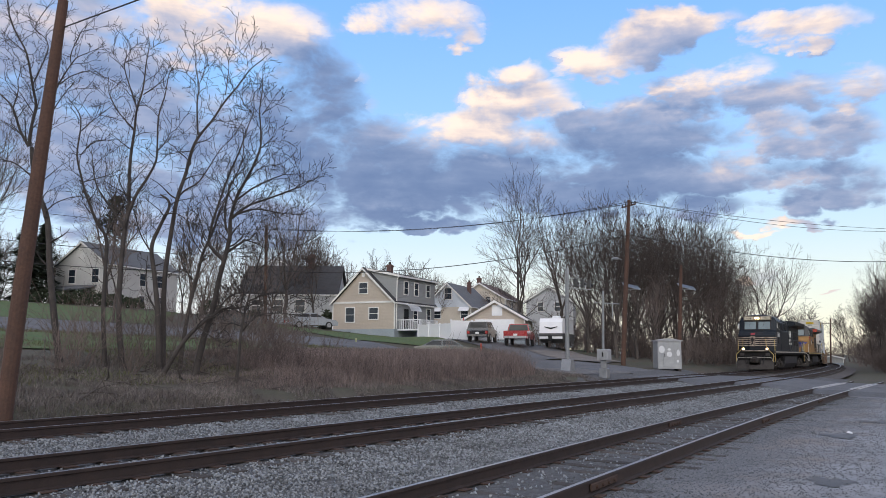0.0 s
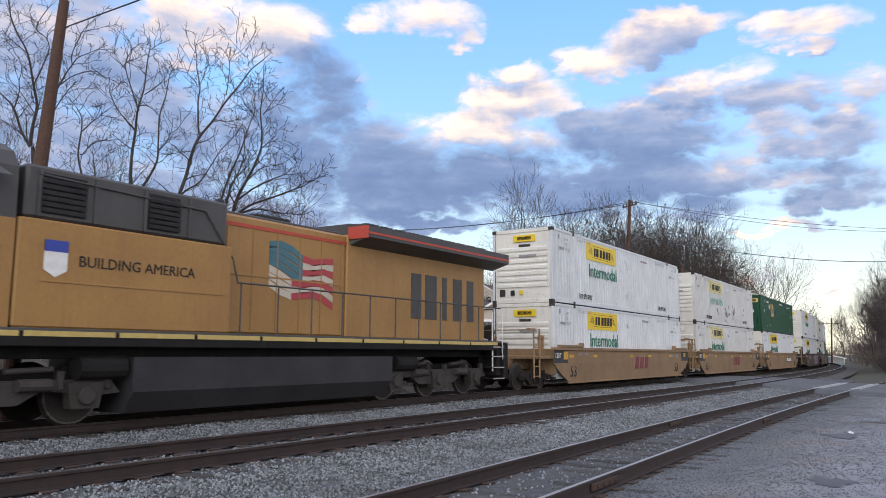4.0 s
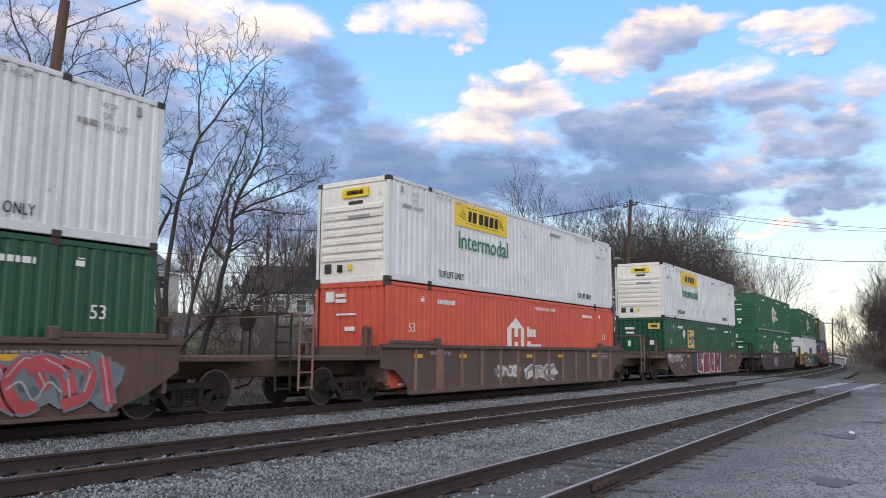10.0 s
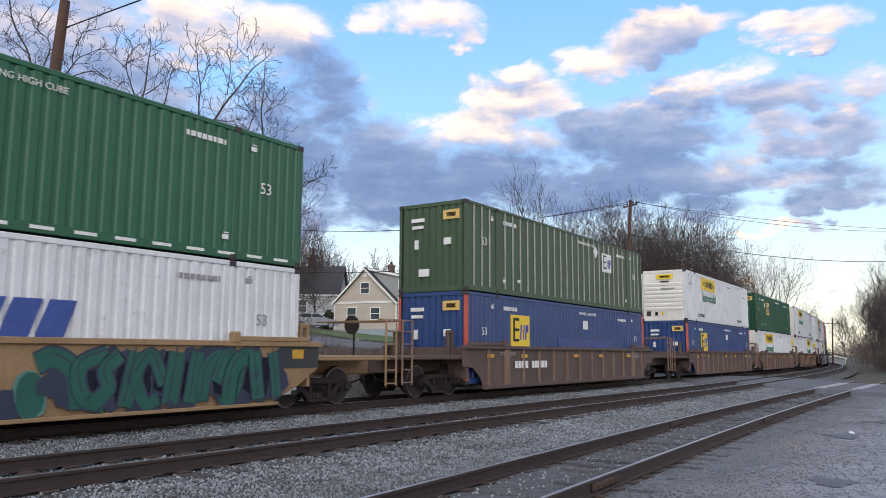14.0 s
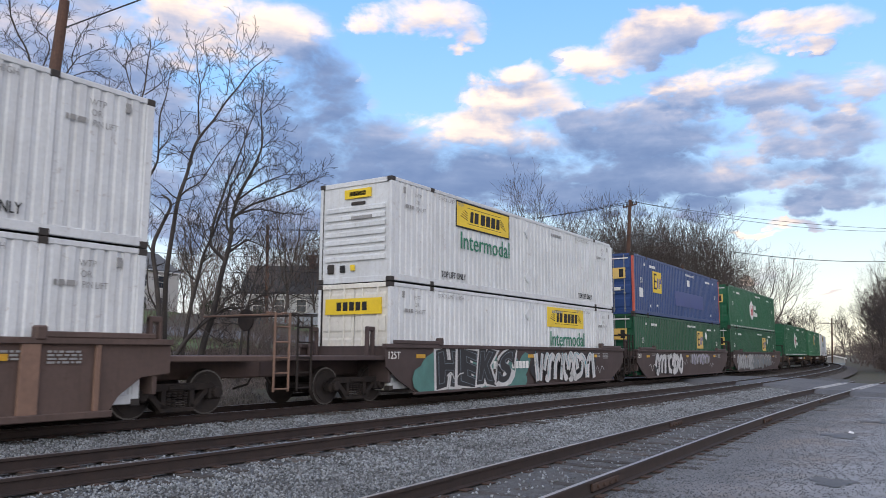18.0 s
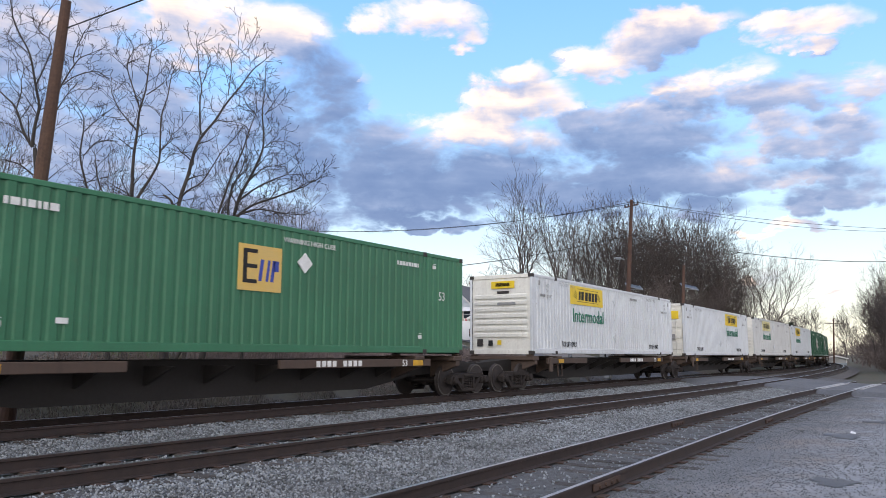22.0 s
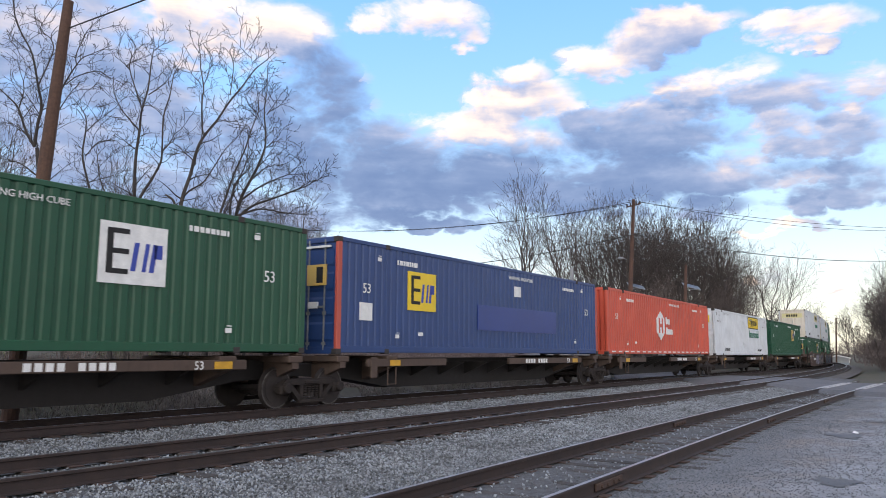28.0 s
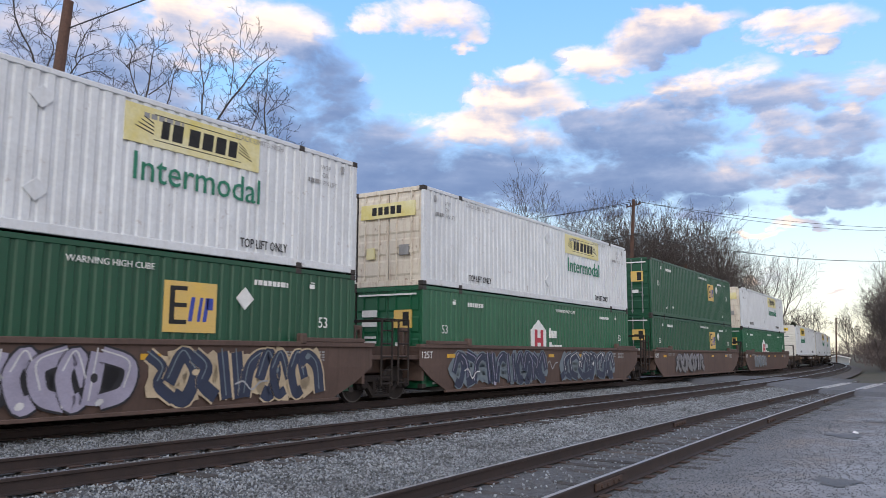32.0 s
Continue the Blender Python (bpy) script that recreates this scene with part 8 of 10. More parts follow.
    stem_tree("bare_tree", "small dark bare tree with drooping twigs", (16.62, 18.97), [
        ([(0, 0), (0.11, 1.79), (0.26, 2.68), (0.48, 3.58), (0.70, 4.49), (0.83, 5.22)], 0.09, 0.012, 2.6),
        ([(0.11, 1.79), (0.57, 2.32), (1.20, 2.41), (1.91, 2.32)], 0.05, 0.01, 3.4),
        ([(0.14, 1.97), (-0.31, 2.06), (-0.65, 1.61)], 0.04, 0.01, 3),
        ([(0.29, 2.77), (1.00, 3.04), (1.72, 2.95), (2.26, 2.68)], 0.05, 0.01, 3.6),
        ([(0.17, 2.23), (-0.16, 2.86), (-0.27, 3.40)], 0.04, 0.01, 2.6),
        ([(0.53, 3.76), (1.15, 4.21), (1.59, 4.49)], 0.04, 0.01, 3)], 18, density=1.15)


left_trees()

CROOK[0], SPREAD[0] = 0.17, 0.66
TREES = [wild_tree(31, 14.5, 1.0), wild_tree(32, 15.5, 0.75, forks=4), wild_tree(33, 13.0, 1.15), wild_tree(34, 16.0, 0.6, forks=2, density=0.75), wild_tree(35, 12.0, 1.0, tint=RED_TWIG), wild_tree(36, 13.0, 0.9, thin=0.026, density=0.6), wild_tree(37, 14.0, 0.7, thin=0.024, forks=3, density=0.6)]
used_trees = set()


def plant(k, x, y, s=1.0, turn=0.0, label="", sink=0.0):
    src = TREES[k]
    m = pose(x, y, ground_z(x, y) - 0.1 - sink, 0, 0, turn) @ Matrix.Diagonal((s, s, s, 1))
    if k not in used_trees:
        used_trees.add(k)
        src.matrix_basis = m
        ob = src
    else:
        ob = copy_thing(src, pose(0, 0, 0))
        ob.matrix_basis = m
    if label:
        tagged(ob, label)
    return ob


def woods():
    rnd = random.Random(77)
    # the wood beyond the crossing
    for x, y, s, k in ((68, 26.5, 0.95, 1), (69.5, 30, 1.0, 0), (72, 26, 1.0, 3), (72, 31, 1.05, 2), (75, 25, 1.0, 1), (78, 29, 1.05, 0), (80, 24.5, 0.98, 3), (84, 27, 1.0, 2),
                       (86, 24, 1.0, 1), (91, 26, 1.05, 0), (94, 24, 1.0, 3), (99, 26, 1.0, 1), (103, 25, 1.0, 2), (108, 27, 1.05, 0), (113, 27, 1.0, 3), (84, 34, 1.1, 0), (92, 33, 1.1, 2), (100, 33, 1.1, 1), (110, 34, 1.1, 0), (120, 31, 1.05, 1), (69, 23.6, 0.7, 4),
                       (77, 23, 0.7, 4), (85, 22.5, 0.7, 4), (93, 22.6, 0.75, 4), (101, 23.2, 0.8, 4)):
        plant(k, x, y, s * rnd.uniform(0.78, 0.92) * (1 + 0.15 * smooth01(70, 90, x)) * (1 - 0.3 * smooth01(95, 125, x)), rnd.uniform(0, 360))
    for i in range(6):
        x = 69 + 34 * (i + rnd.random()) / 6
        y = y_a(x) + rnd.uniform(8.5, 13) + (3 if x < 68 else 0)
        plant(rnd.choice((5, 6, 6, 4)), x, y, rnd.uniform(0.62, 0.95) * (1 + 0.1 * smooth01(75, 120, x)), rnd.uniform(0, 360))
    # big trees beside the garage
    plant(0, 78, 42, 1.12, 40, "large spreading bare tree behind the garage")
    plant(2, 82, 38.5, 1.25, 200, "large bare tree with a leaning trunk")
    # near side of the line, far along
    for x, y, s, k in ((96, 4.5, 0.75, 0), (104, 6.5, 0.8, 2), (112, 8.0, 0.85, 4), (100, 1.5, 0.8, 1), (122, 9.5, 0.85, 0), (90, 1.0, 0.75, 2), (132, 10, 0.9, 2), (110, 3, 0.85, 3), (86, -2.5, 0.75, 4), (88, -0.5, 0.6, 5), (93, 3.4, 0.6, 6), (98, 3.2, 0.7, 5), (103, 4.4, 0.7, 6), (107, 6.6, 0.65, 5), (114, 6.0, 0.75, 6), (118, 9.2, 0.65, 5), (126, 8.4, 0.75, 6), (95, -2, 0.8, 5), (140, 12, 0.7, 5)):
        plant(k, x, y, s, rnd.uniform(0, 360))
    # behind the houses
    for i in range(54):
        a = radians(20 + 52 * (i + rnd.random() * 0.8) / 54)
        d = rnd.uniform(104, 150)
        plant(rnd.choice((5, 6, 5, 6, 4)), d * math.sin(a), d * math.cos(a), rnd.uniform(0.62, 0.95), rnd.uniform(0, 360))
    # far across the end of the view
    for i in range(26):
        a = radians(76 + 13 * (i + rnd.random()) / 12)
        d = rnd.uniform(230, 300)
        plant(rnd.choice((5, 6)), d * math.sin(a), d * math.cos(a), rnd.uniform(0.8, 1.2), rnd.uniform(0, 360))
    # single trees among the houses
    plant(2, 55.5, 56.5, 1.0, 20, "bare street tree before the white houses")
    plant(0, 47, 74, 1.0, 110)
    plant(1, 36, 78, 1.05, 210)
    plant(4, 62, 62, 0.8, 300)
    plant(2, 69, 68, 0.85, 80)
    for x, y, s, k in ((33, 41.5, 0.5, 4), (37, 39, 0.55, 2), (30, 46.5, 0.6, 4), (47, 60, 0.7, 5), (53, 60.5, 0.7, 4), (60, 57, 0.6, 6), (53, 57, 0.5, 4)):
        plant(k, x, y, s, rnd.uniform(0, 360))
    plant(3, 93, 18.5, 0.75, 30, "slender bare tree at the wood's edge")


woods()

NEEDLES = mat("dark_needles", (0.018, 0.035, 0.020), (0.030, 0.045, 0.024), scale=1.2, rough=0.9, fine=0.3, vary=0.2)
EVERGREEN = mat("dark_evergreen", (0.02, 0.032, 0.016), (0.035, 0.045, 0.02), scale=2, rough=0.9, fine=0.3, island=True, vary=0.35)


def conifer(x, y, height, width, seed, bare=0.05, label="dark green spruce tree"):
    rnd = random.Random(seed)
    t = thing("conifer", label, "tree", "conifers behind the houses", m=pose(x, y, ground_z(x, y) - 0.1))
    part("trunk", Shape().tube([(0, 0, 0), (0, 0, height * 0.98)], [height * 0.018, 0.03], 8), BARK, t)
    v, f = [], []
    n = 2600 if bare < 0.2 else 900
    for i in range(n):
        q = bare + (1 - bare) * rnd.random() ** 0.8
        z = height * q
        u = (q - bare) / (1 - bare)
        lump = 0.75 + 0.35 * math.sin(q * 37 + seed)
        r = width * lump * (0.2 + 0.8 * rnd.random()) * ((1 - q) ** 0.8 if bare < 0.2 else math.sqrt(max(0.05, 1 - (2 * u - 0.9) ** 2)) * 0.8)
        a = rnd.uniform(0, 6.28)
        c = np.array([r * math.cos(a), r * math.sin(a), z - r * 0.25])
        d = np.array([math.cos(a), math.sin(a), -0.25 + rnd.uniform(-0.3, 0.3)])
        s = np.cross(d, [0, 0, 1]) * rnd.uniform(0.12, 0.26)
        L_ = rnd.uniform(0.35, 0.8)
        k = len(v)
        v += [c - s, c + s, c + d * L_ + s * 0.3, c + d * L_ - s * 0.3]
        f.append((k, k + 1, k + 2, k + 3))
    part("crown", raw_mesh("crown", v, f, EVERGREEN), None, t)
    return t


conifer(41.5, 80, 8.6, 3.2, 1)
conifer(45.5, 84, 9.6, 3.2, 2)
conifer(36, 76, 6.5, 2.2, 5)
conifer(54, 84, 14.5, 2.7, 3, 0.62, "tall pine with a bare trunk and dark crown")
conifer(190, 33, 9, 3.5, 4, 0.05, "dark evergreen far along the line")
conifer(195, 38, 8, 3.5, 6, 0.05, "dark evergreen far along the line")

# ======== brush, weeds and loose stone ========
DRY = mat("dry_stalks", (0.245, 0.190, 0.172), (0.105, 0.084, 0.080), scale=0.9, rough=0.95, fine=0.2, island=True, vary=0.65)
WEED = mat("weeds", (0.085, 0.105, 0.04), (0.12, 0.10, 0.06), scale=0.4, rough=0.95, fine=0.2, island=True, vary=0.45)
LITTER = mat("dead_litter", (0.205, 0.178, 0.165), (0.080, 0.068, 0.064), scale=0.6, rough=0.95, fine=0.2, island=True, vary=0.5)


def blades(name, label, count, pick, h0, h1, width, material, seed, lean=0.35):
    """Many thin bent blades; pick(rng) gives x, y and a height factor."""
    rng = np.random.default_rng(seed)
    P = []
    while len(P) < count:
        x, y, k = pick(rng)
        if k > 0:
            P.append((x, y, ground_z(x, y) - 0.03, k))
    P = np.array(P)
    n = len(P)
    h = rng.uniform(h0, h1, n) * P[:, 3]
    a = rng.uniform(0, 2 * np.pi, n)
    ln = rng.uniform(0, lean, n) * h
    w = width * rng.uniform(0.6, 1.3, n)
    b = rng.uniform(0, np.pi, n)
    side = np.stack([np.cos(b), np.sin(b), np.zeros(n)], 1) * w[:, None] / 2
    base = P[:, :3]
    mid = base + np.stack([np.cos(a) * ln * 0.3, np.sin(a) * ln * 0.3, h * 0.6], 1)
    tip = base + np.stack([np.cos(a) * ln, np.sin(a) * ln, h], 1)
    v = np.stack([base - side, base + side, mid + side * 0.8, mid - side * 0.8, tip + side * 0.25, tip - side * 0.25], 1).reshape(-1, 3)
    o = (np.arange(n) * 6)[:, None]
    f = np.concatenate([o + np.array([[0, 1, 2, 3]]), o + np.array([[3, 2, 4, 5]])])
    return tagged(new(name, raw_mesh(name, v, f, material)), label, name.replace("_", " "), kind="stuff")


def in_road(x, y):
    for p in ROAD_LINE:
        if (p.x - x) ** 2 + (p.y - y) ** 2 < 24:
            return True
    return False


ROAD_LINE = spline(STREET, 5)


def reeds(rng):
    x = rng.uniform(15, 47)
    y = rng.uniform(17.2, 30.5)
    lo = y_a(x) + 2.9
    if y < lo or in_road(x, y) or 0.558 * x - 0.829 * y > 4.2 + 0.6 * math.sin(y * 2.1):
        return 0, 0, 0
    k = smooth01(lo, lo + 1.6, y) * (0.45 + 0.55 * smooth01(17, 25, x)) * (1 - 0.35 * smooth01(42, 47, x))
    k *= 0.6 + 0.8 * clamp01(0.5 + noise.noise((x * 0.35, y * 0.35, 3)))
    if x < 24 and y > 24:
        k *= 0.5
    k *= 0.34 + 0.66 * smooth01(-3.0, 2.0, 1.11 * x - y + 1.6 * math.sin(x * 0.9))
    room = 1.34 + 0.004 * (0.83 * x + 0.56 * y) - ground_z(x, y)
    k = min(k, room / 1.0) * (0.55 + 0.45 * smooth01(16, 24, x))
    return x, y, k if k > 0.12 else 0


def litter(rng):
    x, y = rng.uniform(5, 40), 15.7 + 11 * rng.random() ** 1.3
    if noise.noise((x * 0.5, y * 0.5, 8)) < -0.25:
        return 0, 0, 0
    if y < y_a(x) + 2.0:
        return 0, 0, 0
    return x, y, 1.0 if y > y_a(x) + 2.7 else 0.6


def lawn(rng):
    x, y = rng.uniform(4, 38), rng.uniform(19.5, 39)
    if in_road(x, y) or noise.noise((x * 0.3, y * 0.3, 1)) < -0.1:
        return 0, 0, 0
    return x, y, 1.0


blades("dry_reeds", "tall reddish-brown dry reeds along the bank", 80000, reeds, 0.40, 1.10, 0.012, DRY, 21, 0.75)
blades("dead_grass", "flattened pale dead grass and litter", 90000, litter, 0.06, 0.22, 0.013, LITTER, 22, 1.7)
blades("rough_grass", "short rough grass below the street", 34000, lawn, 0.06, 0.20, 0.026, WEED, 23, 0.8)


def thickets():
    """Leafless shrubs: many thin shoots from a foot."""
    rnd = random.Random(5)
    spots = [(14.2, 23.6, 2.2), (15.6, 24.2, 2.6), (17.0, 23.8, 2.8), (18.4, 23.4, 3.0), (19.8, 22.8, 3.2), (21.2, 23.6, 3.0), (22.6, 24.6, 2.8), (24.4, 25.2, 2.6), (26.2, 25.8, 2.4), (20.6, 25.6, 3.4), (22.4, 26.6, 3.2),
             (24.6, 27.4, 3.0), (27.2, 28.2, 2.6), (18.0, 26.4, 3.0), (15.8, 26.6, 2.6), (11.5, 23.4, 1.8), (12.6, 22.2, 1.5), (29.5, 30.5, 2.0), (75, 23, 2.6), (84, 22.6, 2.6), (96, 23, 2.6), (88, -1.5, 2.4), (93, 2.2, 2.8), (101, 4.6, 3.0), (108, 6.2, 3.0), (116, 8.0, 3.0), (86, 2.0, 2.0),
             (19.5, 21.8, 1.6), (21.5, 22.5, 1.9), (23.0, 23.5, 1.7), (17.2, 21.4, 1.2), (15.2, 22.3, 1.1), (41.5, 24.5, 2.2), (43.0, 23.0, 1.9), (40, 26, 1.8), (26, 26, 1.5), (30, 27, 1.4),
             (70, 21, 2.2), (74, 20.8, 2.8), (79, 20.6, 3.0), (84, 20.6, 3.0), (90, 20.8, 3.0), (97, 21.2, 3.0), (82, 1, 2.6), (90, 3, 3.0), (98, 5, 3.0), (76, -2, 2.4)]
    for i, (x, y, h) in enumerate(spots):
        t = thing("shrub", "leafless shrub of thin brown shoots", "shrub", "leafless shrubs", m=pose(x, y, ground_z(x, y) - 0.05))
        L1 = Limbs()
        for k in range(16 if x < 60 else 22):
            a, s = rnd.uniform(0, 6.28), rnd.uniform(0.2, 0.8)
            sprout(rnd, L1, L1, (0.4 * s * math.cos(a) * h * 0.5, 0.4 * s * math.sin(a) * h * 0.5, 0), (s * math.cos(a), s * math.sin(a), 1.2), h * rnd.uniform(0.6, 1.0), 0.014, 1, 2, 0.2, 1.0, 0.006 if x < 60 else 0.009)
        part("shoot_tangle", L1.mesh("shoots", RED_TWIG), None, t)


thickets()


def undergrowth():
    """Tangled leafless brush under and behind the wood, and across the line."""
    rnd = random.Random(12)
    kinds = []
    for k in range(3):
        t = thing("brush", "tangled leafless brush under bare trees", "shrub", "brush in the woods")
        L1 = Limbs()
        for i in range(22):
            a, s = rnd.uniform(0, 6.28), rnd.uniform(0.2, 0.9)
            sprout(rnd, L1, L1, (1.3 * s * math.cos(a * 2.3), 1.3 * s * math.sin(a * 2.3), 0), (s * math.cos(a), s * math.sin(a), 1.1), rnd.uniform(1.4, 2.8), 0.02, 1, 3, 0.15, 0.9, 0.011)
        part("shoot_tangle", L1.mesh("brush", RED_TWIG), None, t)
        kinds.append(t)
    spots = [(69 + 58 * (i + rnd.random()) / 30, None, rnd.uniform(0.7, 1.2)) for i in range(30)]
    spots = [(x, y_a(x) + rnd.choice((8, 13, 17, 21, 25)) + rnd.uniform(-1, 1), s) for x, _, s in spots]
    spots += [(rnd.uniform(84, 130), 0, rnd.uniform(0.9, 1.4)) for i in range(16)]
    spots = [(x, y if y else y_b(x) - rnd.uniform(5.5, 9.5), s) for x, y, s in spots]
    spots += [(rnd.uniform(140, 230), 0, rnd.uniform(1.6, 2.6)) for i in range(22)]
    spots = [(x, y if y else y_a(x) + rnd.uniform(6, 26), s) for x, y, s in spots]
    spots += [(x, y_b(x) - rnd.uniform(8, 60) * x / 220, rnd.uniform(1.8, 2.8)) for x in [rnd.uniform(140, 280) for i in range(40)]]
    # Backdrop row, added by bearing from the eye to block sky between trunks.
    spots += [(d * math.sin(radians(a)), d * math.cos(radians(a)), rnd.uniform(1.8, 2.4)) for a, d in [(59.5 + 0.75 * k, 112 + 9 * (k % 3)) for k in range(16)]]
    for i, (x, y, s) in enumerate(spots):
        ob = kinds[i] if i < 3 else copy_thing(kinds[i % 3], pose(0, 0, 0))
        ob.matrix_basis = pose(x, y, ground_z(x, y) - 0.05, 0, 0, rnd.uniform(0, 360)) @ Matrix.Diagonal((s * 1.2, s * 1.2, s, 1))


undergrowth()


def fallen_branches():
    rnd = random.Random(15)
    for i in range(40):
        x, y = rnd.uniform(8.0, 19), rnd.uniform(17.3, 23.5)
        a = rnd.uniform(0, 6.28)
        L1 = Limbs()
        sprout(rnd, L1, L1, (0, 0, 0.03), (math.cos(a), math.sin(a), 0.06), rnd.uniform(0.8, 2.0), 0.025, 1, 2, -0.02, 0.8, 0.006)
        tagged(put(new("fallen_branch", L1.mesh("fallen_branch", BARK)), pose(x, y, ground_z(x, y) + 0.03)), "dead branch lying on the bank", "branch", "dead branches")


fallen_branches()

STONE = mat("crushed_stone", (0.245, 0.265, 0.282), (0.150, 0.158, 0.166), scale=0.8, rough=0.95, fine=0.2, island=True, vary=0.60, space="World")


GRIT_STONE = mat("dark_gravel", (0.17, 0.182, 0.198), (0.10, 0.106, 0.114), scale=0.8, rough=0.95, fine=0.2, island=True, vary=0.5, space="World")


def stones(name, label, count, pick, s0, s1, material, seed):
    rng = np.random.default_rng(seed)
    base = np.array([(1, 0, 0), (-1, 0, 0), (0, 1, 0), (0, -1, 0), (0, 0, 1), (0, 0, -1)], float)
    tri = np.array([(0, 2, 4), (2, 1, 4), (1, 3, 4), (3, 0, 4), (2, 0, 5), (1, 2, 5), (3, 1, 5), (0, 3, 5)])
    P = []
    while len(P) < count:
        q = pick(rng)
        if q:
            P.append(q)
    P = np.array(P)
    n = len(P)
    s = rng.uniform(s0, s1, n)
    g = rng.normal(size=(n, 3, 3))
    u, _, vt = np.linalg.svd(g)
    rot = u @ vt
    v = base[None] * rng.uniform(0.65, 1.15, (n, 6, 1)) * np.array([1.0, 0.8, 0.62])
    v = (v + rng.normal(0, 0.08, v.shape)) * s[:, None, None]
    v = np.einsum("nij,nkj->nki", rot, v) + P[:, None, :]
    f = (np.arange(n) * 6)[:, None, None] + tri[None]
    return tagged(new(name, raw_mesh(name, v.reshape(-1, 3), f.reshape(-1, 3), material)), label, "gravel", kind="stuff")


def on_ballast(rng):
    x = 2.5 + 40 * rng.random() ** 1.5
    lo, hi = y_c(x) - 1.55, y_a(x) + 2.3
    y = rng.uniform(lo, hi)
    for yt in (y_a(x), y_b(x)):
        if abs(abs(y - yt) - 0.753) < 0.11:
            return None
        if abs(y - yt) < 1.28 and rng.random() < 0.72:
            return None
    if abs(abs(y - y_c(x)) - 0.753) < 0.11 or (abs(y - y_c(x)) < 1.3 and rng.random() < 0.93):
        return None
    if y < y_c(x) - 0.85:
        return None
    if x > 38 and in_road(x, y):
        return None
    return x, y, ballast_z(x, y) + 0.008


def on_yard(rng):
    x = 4 + 30 * rng.random() ** 1.4
    e = y_c(x) - 0.95
    y = e - 2.9 * rng.random() ** 1.5
    return x, y, lot_z(x, y) + 0.004


stones("ballast_stones", "loose grey crushed stones of the track bed", 140000, on_ballast, 0.016, 0.037, STONE, 41)
stones("yard_gravel", "small loose gravel at the yard's edge", 30000, on_yard, 0.006, 0.018, GRIT_STONE, 42)

# ======== houses ========
def siding(name, c, scale=1.0):
    m = mat(name, c, tuple(x * 0.9 for x in c), scale=0.4, rough=0.6, fine=0.05, streak=0.12, streak_col=tuple(x * 0.6 for x in c))
    nt = m.node_tree
    N, L = nt.nodes.new, nt.links.new
    tc = N("ShaderNodeTexCoord")
    sp = N("ShaderNodeSeparateXYZ")
    L(tc.outputs["Object"], sp.inputs[0])
    k = N("ShaderNodeMath")
    k.operation = "MULTIPLY"
    L(sp.outputs[2], k.inputs[0])
    k.inputs[1].default_value = 7.0
    fr = N("ShaderNodeMath")
    fr.operation = "FRACT"
    L(k.outputs[0], fr.inputs[0])
    b = N("ShaderNodeBump")
    b.inputs["Strength"].default_value, b.inputs["Distance"].default_value = 0.9, 0.03
    L(fr.outputs[0], b.inputs["Height"])
    L(b.outputs[0], nt.nodes["Principled BSDF"].inputs["Normal"])
    return m


BEIGE = siding("beige_siding", (0.56, 0.485, 0.41))
# Plain grey on the shed; painted shade on the beige house's side.
GREY_AND_SHADE = siding("grey_and_shaded_siding", (0.36, 0.37, 0.37))
BLUEWHITE = siding("pale_blue_siding", (0.62, 0.66, 0.72))
CREAMWALL = mat("cream_stucco", (0.60, 0.54, 0.45), (0.53, 0.47, 0.39), scale=0.7, rough=0.9, bump=0.3)
OFFWHITE = siding("off_white_siding", (0.68, 0.67, 0.64))
GREYWHITE = siding("grey_white_siding", (0.55, 0.56, 0.57))
DARKGREEN = siding("dark_green_siding", (0.035, 0.06, 0.055))
CONCRETE = mat("painted_foundation", (0.33, 0.37, 0.40), (0.28, 0.32, 0.35), scale=0.8, rough=0.85)
TRIM = mat("white_trim", (0.78, 0.77, 0.74), (0.70, 0.69, 0.66), scale=1.5, rough=0.5, fine=0.05)
VINYL = mat("white_vinyl", (0.82, 0.83, 0.84), (0.76, 0.77, 0.79), scale=1.2, rough=0.4, fine=0.03)
SHINGLE = mat("dark_shingles", (0.055, 0.055, 0.058), (0.04, 0.04, 0.042), scale=2.5, rough=0.95, bump=0.6, bscale=14, fine=0.3)
GREYSHINGLE = mat("grey_shingles", (0.15, 0.16, 0.17), (0.11, 0.115, 0.125), scale=2.5, rough=0.95, bump=0.6, bscale=14, fine=0.3)
BROWNSHINGLE = mat("brown_shingles", (0.12, 0.085, 0.075), (0.09, 0.065, 0.06), scale=2.5, rough=0.95, bump=0.6, bscale=14, fine=0.3)
BRICK = mat("red_brick", (0.15, 0.085, 0.07), (0.10, 0.06, 0.055), scale=6, rough=0.9, bump=0.4, bscale=10, fine=0.2)
PANE = mat("window_pane", (0.035, 0.046, 0.060), (0.022, 0.030, 0.040), scale=0.8, rough=0.2, fine=0.0)
WOODPORCH = mat("porch_wood", (0.22, 0.14, 0.10), (0.16, 0.10, 0.07), scale=2, rough=0.8)


